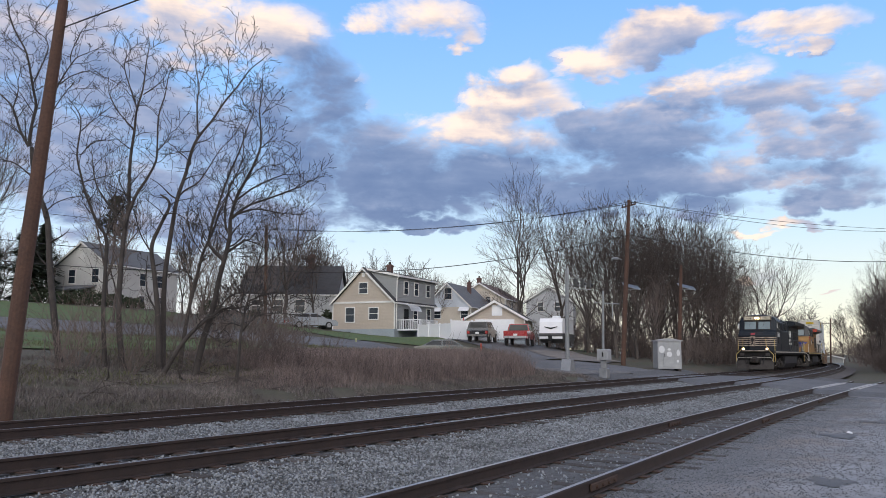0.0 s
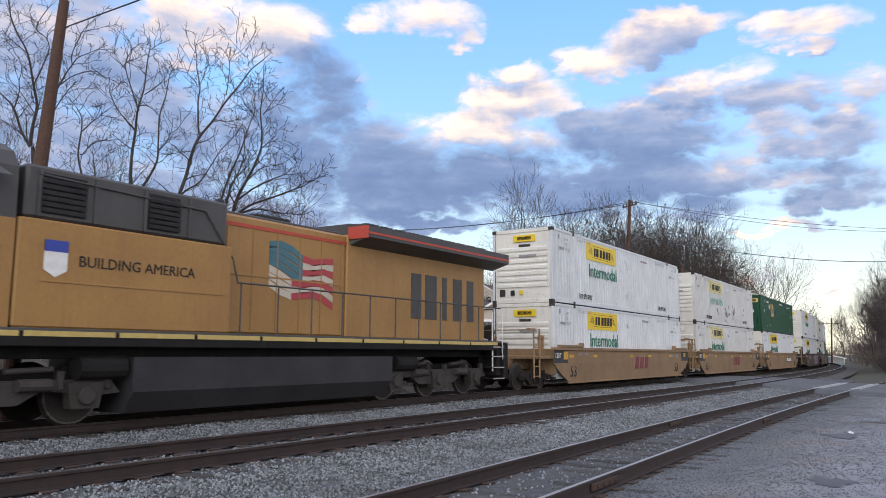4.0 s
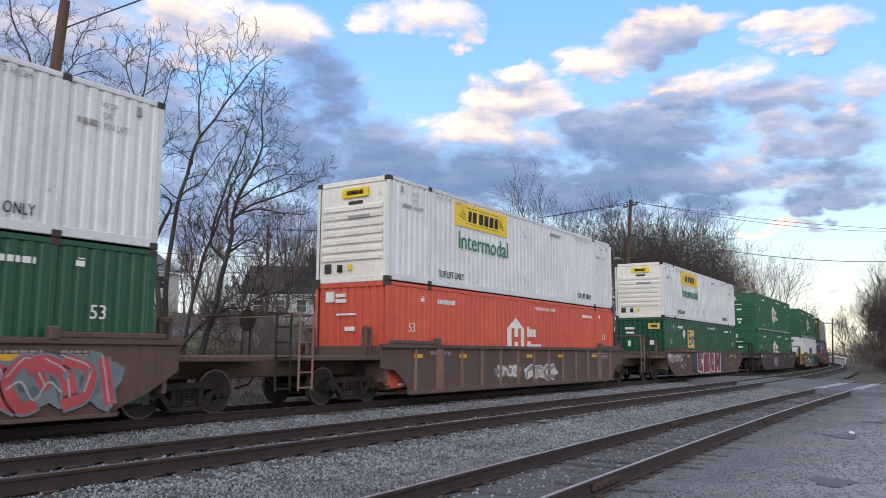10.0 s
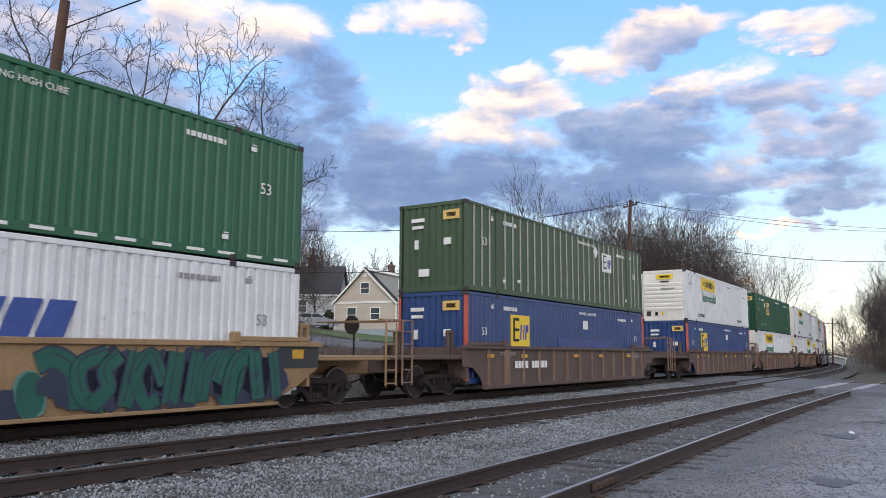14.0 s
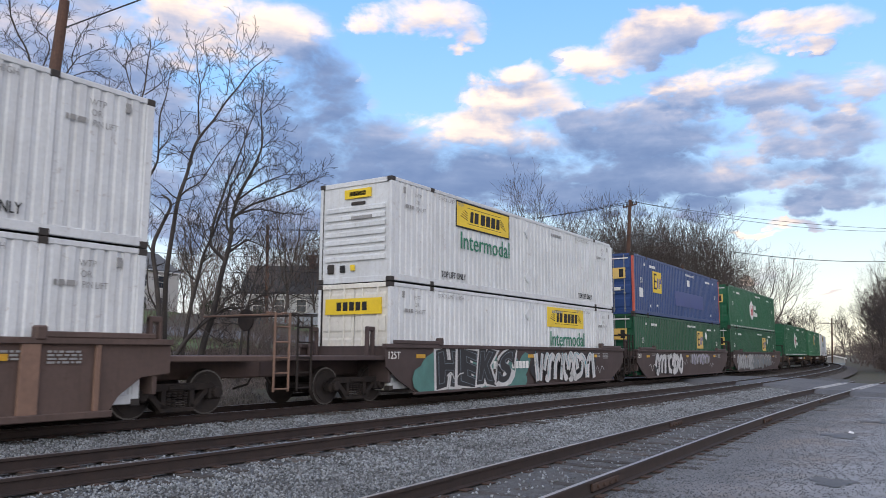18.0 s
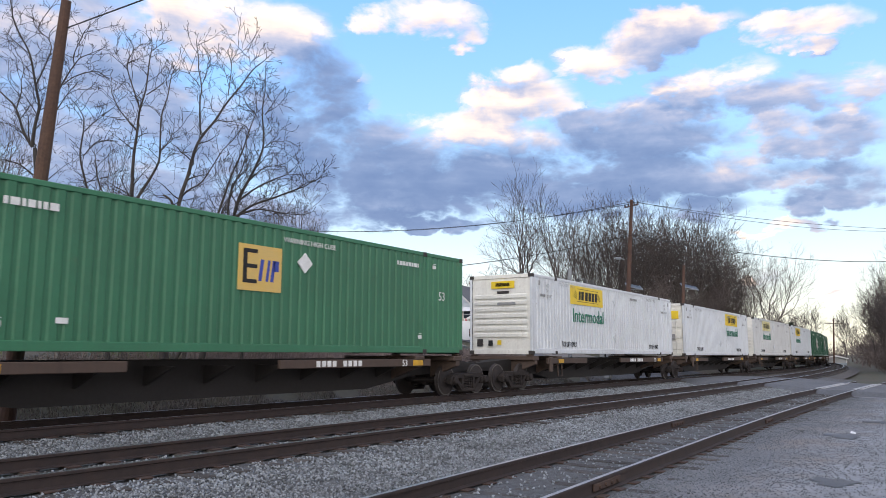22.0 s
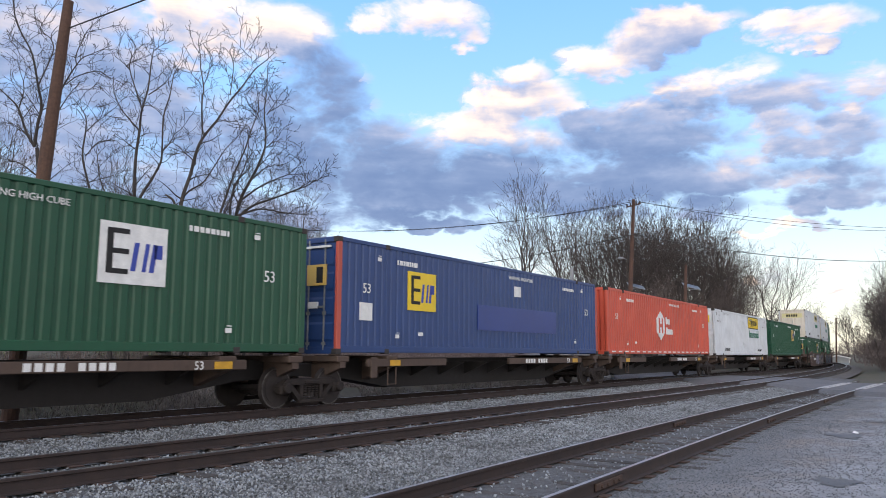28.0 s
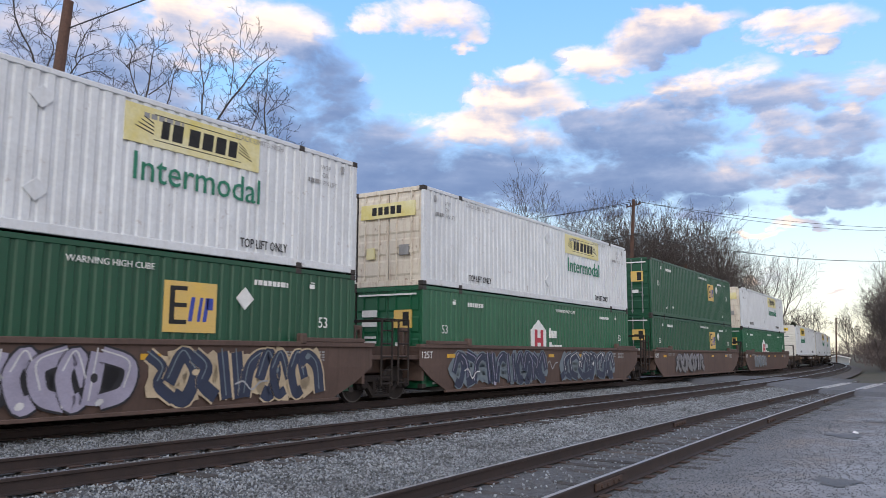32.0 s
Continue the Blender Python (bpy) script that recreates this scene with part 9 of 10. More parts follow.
def window(parent, face, a, z, w, h, depth=0.0, arch=False):
    """A window on a house wall. face: 'gable' (x = 0) at y = a, or 'side' (y = 0) at x = a; depth: how far the wall lies back."""
    g, fr = Shape(), Shape()
    t = 0.09

    def bx(s, u0, z0, u1, z1, d0, d1):
        if face == "gable":
            s.box(depth - d1, u0, z0, depth - d0, u1, z1)
        else:
            s.box(u0, depth - d1, z0, u1, depth - d0, z1)
    bx(fr, a - w / 2 - t, z - t, a - w / 2, z + h + t, -0.02, 0.06)
    bx(fr, a + w / 2, z - t, a + w / 2 + t, z + h + t, -0.02, 0.06)
    bx(fr, a - w / 2, z + h, a + w / 2, z + h + t, -0.02, 0.06)
    bx(fr, a - w / 2, z - t, a + w / 2, z, -0.02, 0.09)
    bx(fr, a - w / 2, z + h * 0.5 - 0.025, a + w / 2, z + h * 0.5 + 0.025, 0.0, 0.04)
    bx(g, a - w / 2, z, a + w / 2, z + h, -0.01, 0.02)
    win = part("window", fr, TRIM, parent, "white-framed window")
    part("pane", g, PANE, win)
    if arch:
        s = Shape().prism([(a + w / 2 * math.cos(k * math.pi / 8), z + h + w / 2 * math.sin(k * math.pi / 8)) for k in range(9)], "x" if face == "gable" else "y", depth - 0.03, depth + 0.01)
        part("arch_pane", s, PANE, win)
    return win


def house(label, x, y, z, turn, w, l, h, rise, wall, roof, base=0.5, over=0.3, upper=None):
    """A gabled house: gable wall at x = 0 (w wide along y), ridge along x for l metres."""
    o = thing("house", label, "house", "houses by the street", m=pose(x, y, z, 0, 0, turn))
    part("foundation", Shape().box(-0.02, -0.02, -1.5, l + 0.02, w + 0.02, base), CONCRETE, o)
    s = Shape().prism([(0, base), (w, base), (w, base + h), (0, base + h)], "x", 0, l)
    part("wall", s, wall, o)
    g = Shape().prism([(0, base + h), (w, base + h), (w / 2, base + h + rise)], "x", 0.0, l)
    part("gable", g, upper or wall, o)
    n = math.hypot(w / 2, rise)
    for sg in (0, 1):
        r = Shape()
        e = over / n
        top = (w / 2, base + h + rise + 0.05)
        ey = -w / 2 * e if sg == 0 else w + w / 2 * e
        ez = base + h - rise * e + 0.05
        q = [(ey, ez), top, (top[0], top[1] + 0.16), (ey, ez + 0.14)]
        r.prism(q if sg else q[::-1], "x", -over, l + over)
        part("roof", r, roof, o)
        b = Shape()
        q = [(ey, ez - 0.10), (top[0], top[1] - 0.12), (top[0], top[1] + 0.12), (ey, ez + 0.12)]
        b.prism(q if sg else q[::-1], "x", -over - 0.06, -over + 0.0)
        part("rake_board", b, TRIM, o)
        gy = ey
        part("gutter", Shape().box(-over, min(gy - 0.08, gy), ez - 0.02, l + over, max(gy, gy + 0.08), ez + 0.12, 0.02), TRIM, o)
    for yy in (0.0, w):
        part("corner_board", Shape().box(-0.03, yy - 0.06, base, 0.06, yy + 0.06, base + h), TRIM, o)
    return o


def chimney(o, x, y, z0, z1, w=0.7):
    c = part("chimney", Shape().box(x - w / 2, y - w / 2, z0, x + w / 2, y + w / 2, z1, 0.02).box(x - w / 2 - 0.06, y - w / 2 - 0.06, z1 - 0.25, x + w / 2 + 0.06, y + w / 2 + 0.06, z1 - 0.1), BRICK, o, "brick chimney")
    part("flue", Shape().disc((x, y, z1 + 0.15), "z", 0.13, 0.3, 10), STEEL, c)


def beige_house():
    o = house("beige clapboard house with white trim and grey foundation", 60.4, 46.4, 2.55, 7.4, 7.3, 8.6, 2.65, 3.4, BEIGE, SHINGLE, base=1.0)
    part("band_board", Shape().box(-0.05, 0, 3.60, 0.0, 7.3, 3.78), TRIM, o)
    for a, z, w, h in ((5.2, 1.75, 1.0, 1.4), (2.4, 2.0, 1.0, 1.1)):
        window(o, "gable", a, z, w, h)
    window(o, "gable", 3.65, 4.6, 0.95, 1.05)
    part("gable_vent", Shape().box(-0.04, 3.45, 6.3, 0.02, 3.85, 6.75), TRIM, o, "small louvred vent")
    part("cellar_window", Shape().box(-0.06, 5.1, 0.45, 0.0, 6.0, 0.75), PANE, o)
    d = Shape().prism([(-0.03, 3.6), (3.6, 3.6), (3.6, 7.05), (-0.03, 6.25)], "x", 0.5, 8.6)
    # Side and dormer walls get grey paint for the shade on this side.
    part("side_wall", Shape().box(0.08, -0.012, 1.0, 8.6, 0.0, 3.66), GREY_AND_SHADE, o, "clapboard side wall with its shade put in as grey")
    dm = part("dormer", d, GREY_AND_SHADE, o, "full-width raised dormer wall")
    part("dormer_roof", Shape().prism([(-0.35, 6.22), (3.7, 7.08), (3.7, 7.26), (-0.35, 6.40)], "x", 0.25, 8.9), SHINGLE, o)
    part("dormer_trim", Shape().prism([(-0.35, 6.16), (3.7, 7.02), (3.7, 7.24), (-0.35, 6.38)], "x", 0.18, 0.25).box(0.2, -0.42, 6.16, 8.9, -0.34, 6.34), TRIM, o)
    part("downspout", Shape().tube([(0.3, -0.30, 6.2), (0.3, -0.08, 5.9), (0.25, -0.08, 1.0)], 0.05, 6), TRIM, o)
    for a in (2.2, 4.4, 7.0):
        window(o, "side", a, 4.55, 0.8, 1.25, -0.03)
    for a in (4.3, 7.2):
        window(o, "side", a, 1.9, 0.75, 1.35)
    # entry with awning and a small raised deck
    aw = Shape()
    for k in range(6):
        t0, t1 = k / 6, (k + 1) / 6
        p = lambda t: (-1.25 * math.sin(t * 1.5), 3.55 - 0.75 * t * t)
        (ya, za), (yb, zb) = p(t0), p(t1)
        aw.add([(1.1, ya, za), (3.4, ya, za), (3.4, yb, zb), (1.1, yb, zb)], [(0, 1, 2, 3), (3, 2, 1, 0)])
    part("awning", aw, VINYL, o, "curved white door awning")
    part("door", Shape().box(1.9, -0.05, 1.05, 2.8, 0.0, 3.05, 0.01), INK, o, "dark entry door")
    dk = part("deck", Shape().box(0.6, -2.6, 0.85, 4.4, 0.0, 1.0).box(0.6, -2.6, -1.2, 4.4, -2.5, 0.85), VINYL, o, "white raised deck")
    rl = Shape().box(0.6, -2.6, 1.85, 4.4, -2.52, 1.93).box(0.6, -2.6, 1.1, 4.4, -2.52, 1.16).box(0.58, -2.6, 1.85, 0.66, 0, 1.93)
    for k in range(20):
        rl.box(0.62 + k * 0.195, -2.58, 1.1, 0.66 + k * 0.195, -2.54, 1.9)
    for k in range(12):
        rl.box(0.6, -2.5 + k * 0.2, 1.0, 0.64, -2.46 + k * 0.2, 1.9)
    part("railing", rl, VINYL, dk)
    chimney(o, 5.6, 3.9, 6.5, 8.1, 0.55)


def other_houses():
    g = house("beige garage with dark gable roof and white door", 64.6, 34.2, 2.4, 22, 5.6, 8.0, 1.9, 1.6, BEIGE, SHINGLE, base=0.15, over=0.35)
    dr = part("garage_door", Shape().box(-0.06, 0.95, 0.1, 0.0, 4.7, 2.0, 0.01), VINYL, g, "wide white garage door")
    for k in range(4):
        part("door_panel", Shape().box(-0.08, 1.0, 0.16 + 0.46 * k, -0.06, 4.65, 0.56 + 0.46 * k, 0.008), VINYL, dr)
    part("loft_door", Shape().box(-0.06, 2.1, 2.35, 0.0, 3.1, 3.35, 0.01), VINYL, g, "white loft door")
    h2 = house("pale blue and cream cottage with grey roof", 88.5, 55.0, 3.9, 12, 6.8, 10.5, 3.0, 3.2, CREAMWALL, GREYSHINGLE, base=0.5, upper=BLUEWHITE)
    window(h2, "gable", 3.3, 4.6, 1.0, 1.5)
    for a in (0.9, 4.9):
        window(h2, "gable", a, 2.0, 1.0, 1.0)
        part("awning", Shape().prism([(0.0, 3.5), (-0.7, 3.0), (-0.7, 2.9), (0.0, 3.3)][::-1], "y", a - 0.75, a + 0.75), VINYL, h2, "small white window awning")
    chimney(h2, 6.0, 2.4, 5.0, 7.4, 0.5)
    h3 = house("cream stucco house with brown roof and arched windows", 101.5, 57, 4.3, 14, 8.0, 11, 4.6, 2.4, CREAMWALL, BROWNSHINGLE, base=0.4)
    for a in (2.7, 5.6):
        window(h3, "gable", a, 3.8, 0.85, 1.2, arch=True)
    window(h3, "side", 4.0, 3.4, 0.8, 1.3)
    chimney(h3, 3.0, 5.0, 5.5, 8.6, 0.6)
    h5 = house("white house behind bare trees", 108, 49, 3.6, 20, 7, 8, 5, 2.2, GREYWHITE, SHINGLE)
    window(h5, "gable", 2.2, 4.0, 0.8, 1.3)
    window(h5, "gable", 4.8, 4.0, 0.8, 1.3)
    # cream two-storey house with a porch
    h1 = house("cream two-storey house with grey roof and front porch", 49.4, 78.0, 5.2, 13, 7.4, 11.5, 5.2, 2.5, OFFWHITE, GREYSHINGLE, base=0.4)
    window(h1, "gable", 5.0, 3.6, 0.95, 1.5)
    window(h1, "gable", 1.6, 3.6, 0.95, 1.5)
    part("gable_vent", Shape().disc((-0.02, 3.7, 6.6), "x", 0.35, 0.06, 16), TRIM, h1)
    for a in (2.0, 5.5, 8.3):
        window(h1, "side", a, 3.6, 0.9, 1.4)
        window(h1, "side", a, 0.9, 0.9, 1.5)
    part("porch_roof", Shape().prism([(-2.4, 2.75), (0.0, 3.35), (0.0, 3.15), (-2.4, 2.6)], "y", 1.4, 8.4), GREYSHINGLE, h1)
    part("porch_wall", Shape().box(-0.1, 3.4, 0.4, -0.02, 7.3, 2.7), BRICK, h1, "brick wall under the porch")
    part("porch_floor", Shape().box(-2.3, 1.4, -0.6, 0, 8.3, 0.35), CONCRETE, h1)
    for yy in (1.6, 3.8, 6.0, 8.2):
        part("porch_post", Shape().box(-2.3, yy - 0.08, 0.35, -2.14, yy + 0.08, 2.7), TRIM, h1)
    w1 = Shape().box(-0.06, 5.5, 0.7, -0.03, 6.5, 2.2)
    part("porch_window", w1, PANE, h1)
    h4 = house("white cottage with a big dark roof behind trees", 66.5, 67.5, 4.4, 80, 8.5, 10.5, 2.6, 3.4, GREYWHITE, SHINGLE)
    for a in (1.8, 4.2, 6.6):
        window(h4, "side", a, 1.2, 1.0, 1.3)
    h4.matrix_basis = pose(57.5, 65.5, 4.4, 0, 0, -56)
    for a in (2.0, 5.0, 8.0):
        window(h4, "gable", min(a, 7.0), 1.2, 1.0, 1.3)
    chimney(h4, 7.0, 4.2, 5.5, 8.0, 0.8)
    h7 = house("grey-white two-storey house behind trees", 69, 67, 4.6, 30, 7.0, 8.0, 5.0, 2.6, GREYWHITE, GREYSHINGLE)
    window(h7, "gable", 2.0, 3.6, 0.9, 1.4)
    window(h7, "gable", 5.0, 3.6, 0.9, 1.4)
    h6 = house("dark green house with white trim", 39.0, 82.0, 5.6, 60, 7.5, 9.0, 4.2, 2.8, DARKGREEN, SHINGLE)
    window(h6, "gable", 2.2, 3.4, 1.0, 1.5)
    window(h6, "gable", 5.4, 3.4, 1.0, 1.5)
    window(h6, "side", 2.0, 1.2, 1.2, 1.4)
    house("low grey shed far along the line", 176, 20.5, grade(176) - 0.3, 8, 4, 6, 0.9, 0.5, GREY_AND_SHADE, SHINGLE, base=0.2)


beige_house()
other_houses()


def fence_run(x0, y0, x1, y1, z, h, label):
    o = thing("fence", label, "fence", m=pose(x0, y0, z, 0, 0, math.degrees(math.atan2(y1 - y0, x1 - x0))))
    L_ = math.hypot(x1 - x0, y1 - y0)
    n = max(1, round(L_ / 2.0))
    post = Shape().box(-0.07, -0.07, -0.4, 0.07, 0.07, h + 0.08, 0.01).mesh("post", VINYL)
    for k in range(n + 1):
        put(part("post", post, None, o), pose(L_ * k / n, 0, 0))
    pan = Shape().box(0.07, -0.03, 0.06, L_ / n - 0.07, 0.03, h, 0.01).box(0.07, -0.045, h - 0.12, L_ / n - 0.07, 0.045, h).box(0.07, -0.045, 0.06, L_ / n - 0.07, 0.045, 0.2)
    pm_ = pan.mesh("panel", VINYL)
    for k in range(n):
        put(part("panel", pm_, None, o), pose(L_ * k / n, 0, 0))
    return o


fence_run(60.0, 43.2, 57.2, 37.6, 2.35, 1.5, "white vinyl panel fence beside the deck")
fence_run(57.2, 37.6, 60.9, 35.6, 2.35, 1.75, "tall white vinyl panel fence by the drive")

# ======== vehicles ========
TYRE = mat("tyre", (0.022, 0.022, 0.023), (0.032, 0.032, 0.033), scale=4, rough=0.9)
RIM = mat("wheel_rim", (0.35, 0.35, 0.36), (0.25, 0.25, 0.26), scale=6, rough=0.35, metal=0.8)
CARGLASS = glass("car_glass", (0.03, 0.035, 0.04))
TAIL = mat("tail_lamp", (0.35, 0.02, 0.02), (0.3, 0.015, 0.015), scale=8, rough=0.25)


def car_coat(name, c):
    return mat(name, c, tuple(x * 0.92 for x in c), scale=1, rough=0.28, fine=0.02, coat=0.8)


def vehicle(label, kind, x, y, z, turn, coat):
    """A parked vehicle, nose towards +x."""
    o = thing({"pickup": "pickup_truck", "suv": "suv", "sedan": "sedan"}[kind], label, "car", "parked vehicles", m=pose(x, y, z, 0, 0, turn))
    P = {"sedan": ([(-2.3, 0.35), (-2.35, 0.8), (-2.2, 0.98), (-1.5, 1.02), (1.1, 0.98), (2.1, 0.82), (2.35, 0.6), (2.3, 0.3)], [(-1.75, 1.0), (-0.95, 1.42), (0.25, 1.46), (1.15, 0.98)], 0.88),
         "suv": ([(-2.3, 0.45), (-2.35, 0.95), (-2.28, 1.10), (1.0, 1.10), (2.15, 1.0), (2.35, 0.75), (2.3, 0.4)], [(-2.2, 1.10), (-1.95, 1.70), (0.2, 1.74), (1.05, 1.10)], 0.92),
         "pickup": ([(-2.9, 0.6), (-2.92, 1.22), (-0.9, 1.24), (1.3, 1.22), (2.75, 1.1), (2.9, 0.8), (2.85, 0.5)], [(-0.85, 1.22), (-0.7, 1.86), (0.75, 1.88), (1.45, 1.22)], 0.98)}[kind]
    low, cab, hw = P
    s = loft([[(a, -hw, b) for a, b in low], [(a, -hw * 1.0, b) for a, b in low], [(a, hw, b) for a, b in low]])
    part("body", s, coat, o)
    c = loft([[(a, -hw * (0.97 if i in (0, 3) else 0.80), b) for i, (a, b) in enumerate(cab)], [(a, hw * (0.97 if i in (0, 3) else 0.80), b) for i, (a, b) in enumerate(cab)]])
    part("cabin", c, coat, o)
    (a0, b0), (a1, b1), (a2, b2), (a3, b3) = cab

    def pane_(q, name):
        part(name, Shape().add(q, [(0, 1, 2, 3), (3, 2, 1, 0)]), CARGLASS, o)
    e = 0.012
    m = lambda p, q, t: p + (q - p) * t
    pane_([(m(a0, a1, 0.12) - e, -hw * 0.86, m(b0, b1, 0.12)), (m(a0, a1, 0.12) - e, hw * 0.86, m(b0, b1, 0.12)), (m(a0, a1, 0.88) - e, hw * 0.74, m(b0, b1, 0.88) + e), (m(a0, a1, 0.88) - e, -hw * 0.74, m(b0, b1, 0.88) + e)], "rear_window")
    pane_([(m(a3, a2, 0.12) + e, -hw * 0.86, m(b3, b2, 0.12)), (m(a3, a2, 0.12) + e, hw * 0.86, m(b3, b2, 0.12)), (m(a3, a2, 0.88) + e, hw * 0.74, m(b3, b2, 0.88)), (m(a3, a2, 0.88) + e, -hw * 0.74, m(b3, b2, 0.88))], "windshield")
    for sg in (-1, 1):
        y0, y1 = hw * 0.955 * sg + e * sg, hw * 0.83 * sg + e * sg
        lo, hi = m(b0, b1, 0.15), m(b0, b1, 0.86)
        xm = (a1 + a2) / 2
        for p, q in (((m(a0, a1, 0.3), m(a0, a1, 0.95)), (xm - 0.05, xm - 0.05)), ((xm + 0.05, xm + 0.05), (m(a3, a2, 0.3), m(a3, a2, 0.95)))):
            pane_([(p[0], y0, lo), (q[0], y0, lo), (q[1], y1, hi), (p[1], y1, hi)], "side_window")
        for xw in ((-1.4, 1.45) if kind != "pickup" else (-1.75, 1.85)):
            r = 0.33 if kind == "sedan" else 0.38 if kind == "suv" else 0.42
            w = part("wheel", Shape().disc((xw, (hw - 0.08) * sg, r), "y", r, 0.24, 20, bevel=0.04), TYRE, o)
            part("rim", Shape().disc((xw, (hw + 0.045) * sg, r), "y", r * 0.62, 0.03, 14), RIM, w)
        zl = low[1][1] * 0.85
        part("tail_lamp", Shape().box(low[1][0] - 0.02, min(hw * 0.95 * sg, hw * 0.72 * sg), zl - 0.12, low[1][0] + 0.2, max(hw * 0.95 * sg, hw * 0.72 * sg), zl + 0.12, 0.02), TAIL, o)
    part("rear_bumper", Shape().box(low[0][0] - 0.10, -hw * 0.95, low[0][1], low[0][0] + 0.1, hw * 0.95, low[0][1] + 0.2, 0.03), RIM if kind == "pickup" else coat, o)
    part("plate", Shape().box(low[1][0] - 0.03, -0.16, low[0][1] + 0.22, low[1][0] + 0.05, 0.16, low[0][1] + 0.38), PLAIN_WHITE, o)
    if kind == "pickup":
        part("bed", Shape().box(-2.75, -hw * 0.85, 1.225, -0.95, hw * 0.85, 1.235), INK, o)
    return o


RED_COAT, BLACK_COAT = car_coat("red_car_paint", (0.34, 0.025, 0.03)), car_coat("black_car_paint", (0.018, 0.02, 0.024))
SILVER_COAT, TEAL_COAT = car_coat("silver_car_paint", (0.26, 0.28, 0.31)), car_coat("dark_teal_car_paint", (0.055, 0.07, 0.075))
vehicle("red pickup truck parked before the garage", "pickup", 58.8, 31.6, 1.85, 21, RED_COAT)
vehicle("black sport utility car parked by the fence", "suv", 57.6, 34.6, 2.16, 20, BLACK_COAT)
vehicle("dark silver sedan half hidden by dry reeds", "sedan", 44.6, 29.6, 0.72, -58, TEAL_COAT)
vehicle("dark sedan parked by the street", "sedan", 43.5, 50.5, 3.25, -28, TEAL_COAT)
vehicle("silver sedan parked in a drive behind trees", "sedan", 53.0, 50.5, 3.4, -30, SILVER_COAT)
vehicle("pale car far along the line", "suv", 158, 24.5, grade(158) + 0.1, 200, SILVER_COAT)


def camper():
    o = thing("travel_trailer", "white travel trailer with rounded front, parked", "trailer", "parked vehicles", m=pose(62.2, 30.3, 1.75, 0, 0, 14) @ Matrix.Diagonal((0.86, 0.86, 0.86, 1)))
    prof = [(-0.05, 0.9), (-0.1, 1.3), (0.05, 2.6), (0.35, 3.0), (6.2, 3.05), (6.3, 0.55), (0.6, 0.55)]
    s = Shape().prism(prof[::-1], "y", -1.2, 1.2)
    part("body", s, VINYL, o)
    part("skirt", Shape().prism([(-0.02, 0.85), (-0.115, 1.3), (-0.10, 1.45), (6.3, 1.45), (6.3, 0.5), (0.6, 0.5)][::-1], "y", -1.21, 1.21), LOCO_GREY, o, "dark grey lower skirt")
    em = Shape()
    for sg in (-1, 1):
        em.prism([(0.0 * sg, 2.02), (0.7 * sg, 2.16), (0.6 * sg, 2.06), (0.0 * sg, 1.86)], "x", -0.09, -0.02)
    part("emblem", em, INK, o, "dark wing-shaped emblem")
    part("roof_unit", Shape().box(2.6, -0.4, 3.05, 3.5, 0.4, 3.35, 0.08), VINYL, o)
    for xw in (3.2, 4.0):
        for y in (-1.12, 1.12):
            part("wheel", Shape().disc((xw, y, 0.35), "y", 0.35, 0.2, 18, bevel=0.04), TYRE, o)
    part("hitch", Shape().box(-1.2, -0.06, 0.5, 0.4, 0.06, 0.62, 0.02).box(-0.9, -0.1, 0.0, -0.78, 0.1, 0.6), STEEL, o)
    part("gas_bottle", Shape().disc((-0.45, 0.0, 0.95), "z", 0.2, 0.6, 14, bevel=0.08), INK, o)


camper()

# ======== poles, wires and crossing gear ========
POLE = mat("pole_wood", (0.115, 0.062, 0.043), (0.075, 0.044, 0.034), scale=1.3, rough=0.9, bump=0.5, bscale=30, streak=0.6, streak_col=(0.06, 0.042, 0.035), fine=0.25)
GALV = mat("galvanised_steel", (0.30, 0.31, 0.32), (0.22, 0.23, 0.24), scale=3, rough=0.5, metal=0.5, fine=0.1)
SILVERBOX = mat("silver_cabinet_paint", (0.36, 0.37, 0.38), (0.29, 0.30, 0.31), scale=1.2, rough=0.5, metal=0.25, streak=0.3, streak_col=(0.25, 0.24, 0.23))
PATCH = mat("pale_paint_patch", (0.62, 0.63, 0.64), (0.55, 0.56, 0.58), scale=2, rough=0.6)
SOLAR = mat("solar_glass", (0.16, 0.19, 0.23), (0.12, 0.15, 0.19), scale=3, rough=0.3)
WIRE = mat("black_wire", (0.015, 0.015, 0.016), (0.02, 0.02, 0.02), scale=5, rough=0.6)


def wire(a, b, sag, r, label="thin black overhead wire between poles"):
    a, b = Vector(a), Vector(b)
    pts = [a + (b - a) * t - Vector((0, 0, sag * 4 * t * (1 - t))) for t in [i / 24 for i in range(25)]]
    return tagged(new("wire", Shape().tube(pts, r, 5).mesh("wire", WIRE)), label, "wire", "overhead wires")


def pole(label, base, top, r0, r1, arms=()):
    o = thing("utility_pole", label, "pole", "utility poles", m=pose(*base))
    d = Vector(top) - Vector(base)
    part("shaft", Shape().tube([(0, 0, -0.5), tuple(d * 0.33), tuple(d * 0.66), tuple(d)], [r0, r0 * 0.9 + r1 * 0.1, (r0 + r1) / 2, r1], 14), POLE, o)
    for z, w, turn in arms:
        ang = radians(turn)
        c = d * (z / d.z)
        u = Vector((math.cos(ang), math.sin(ang), 0))
        s = Shape().tube([tuple(c - u * w / 2), tuple(c + u * w / 2)], 0.06, 4)
        am = part("crossarm", s, POLE, o)
        for t in (-0.46, -0.2, 0.2, 0.46):
            p = c + u * w * t
            part("insulator", Shape().tube([tuple(p), tuple(p + Vector((0, 0, 0.22)))], [0.04, 0.06], 8), STEEL, am)
    return o


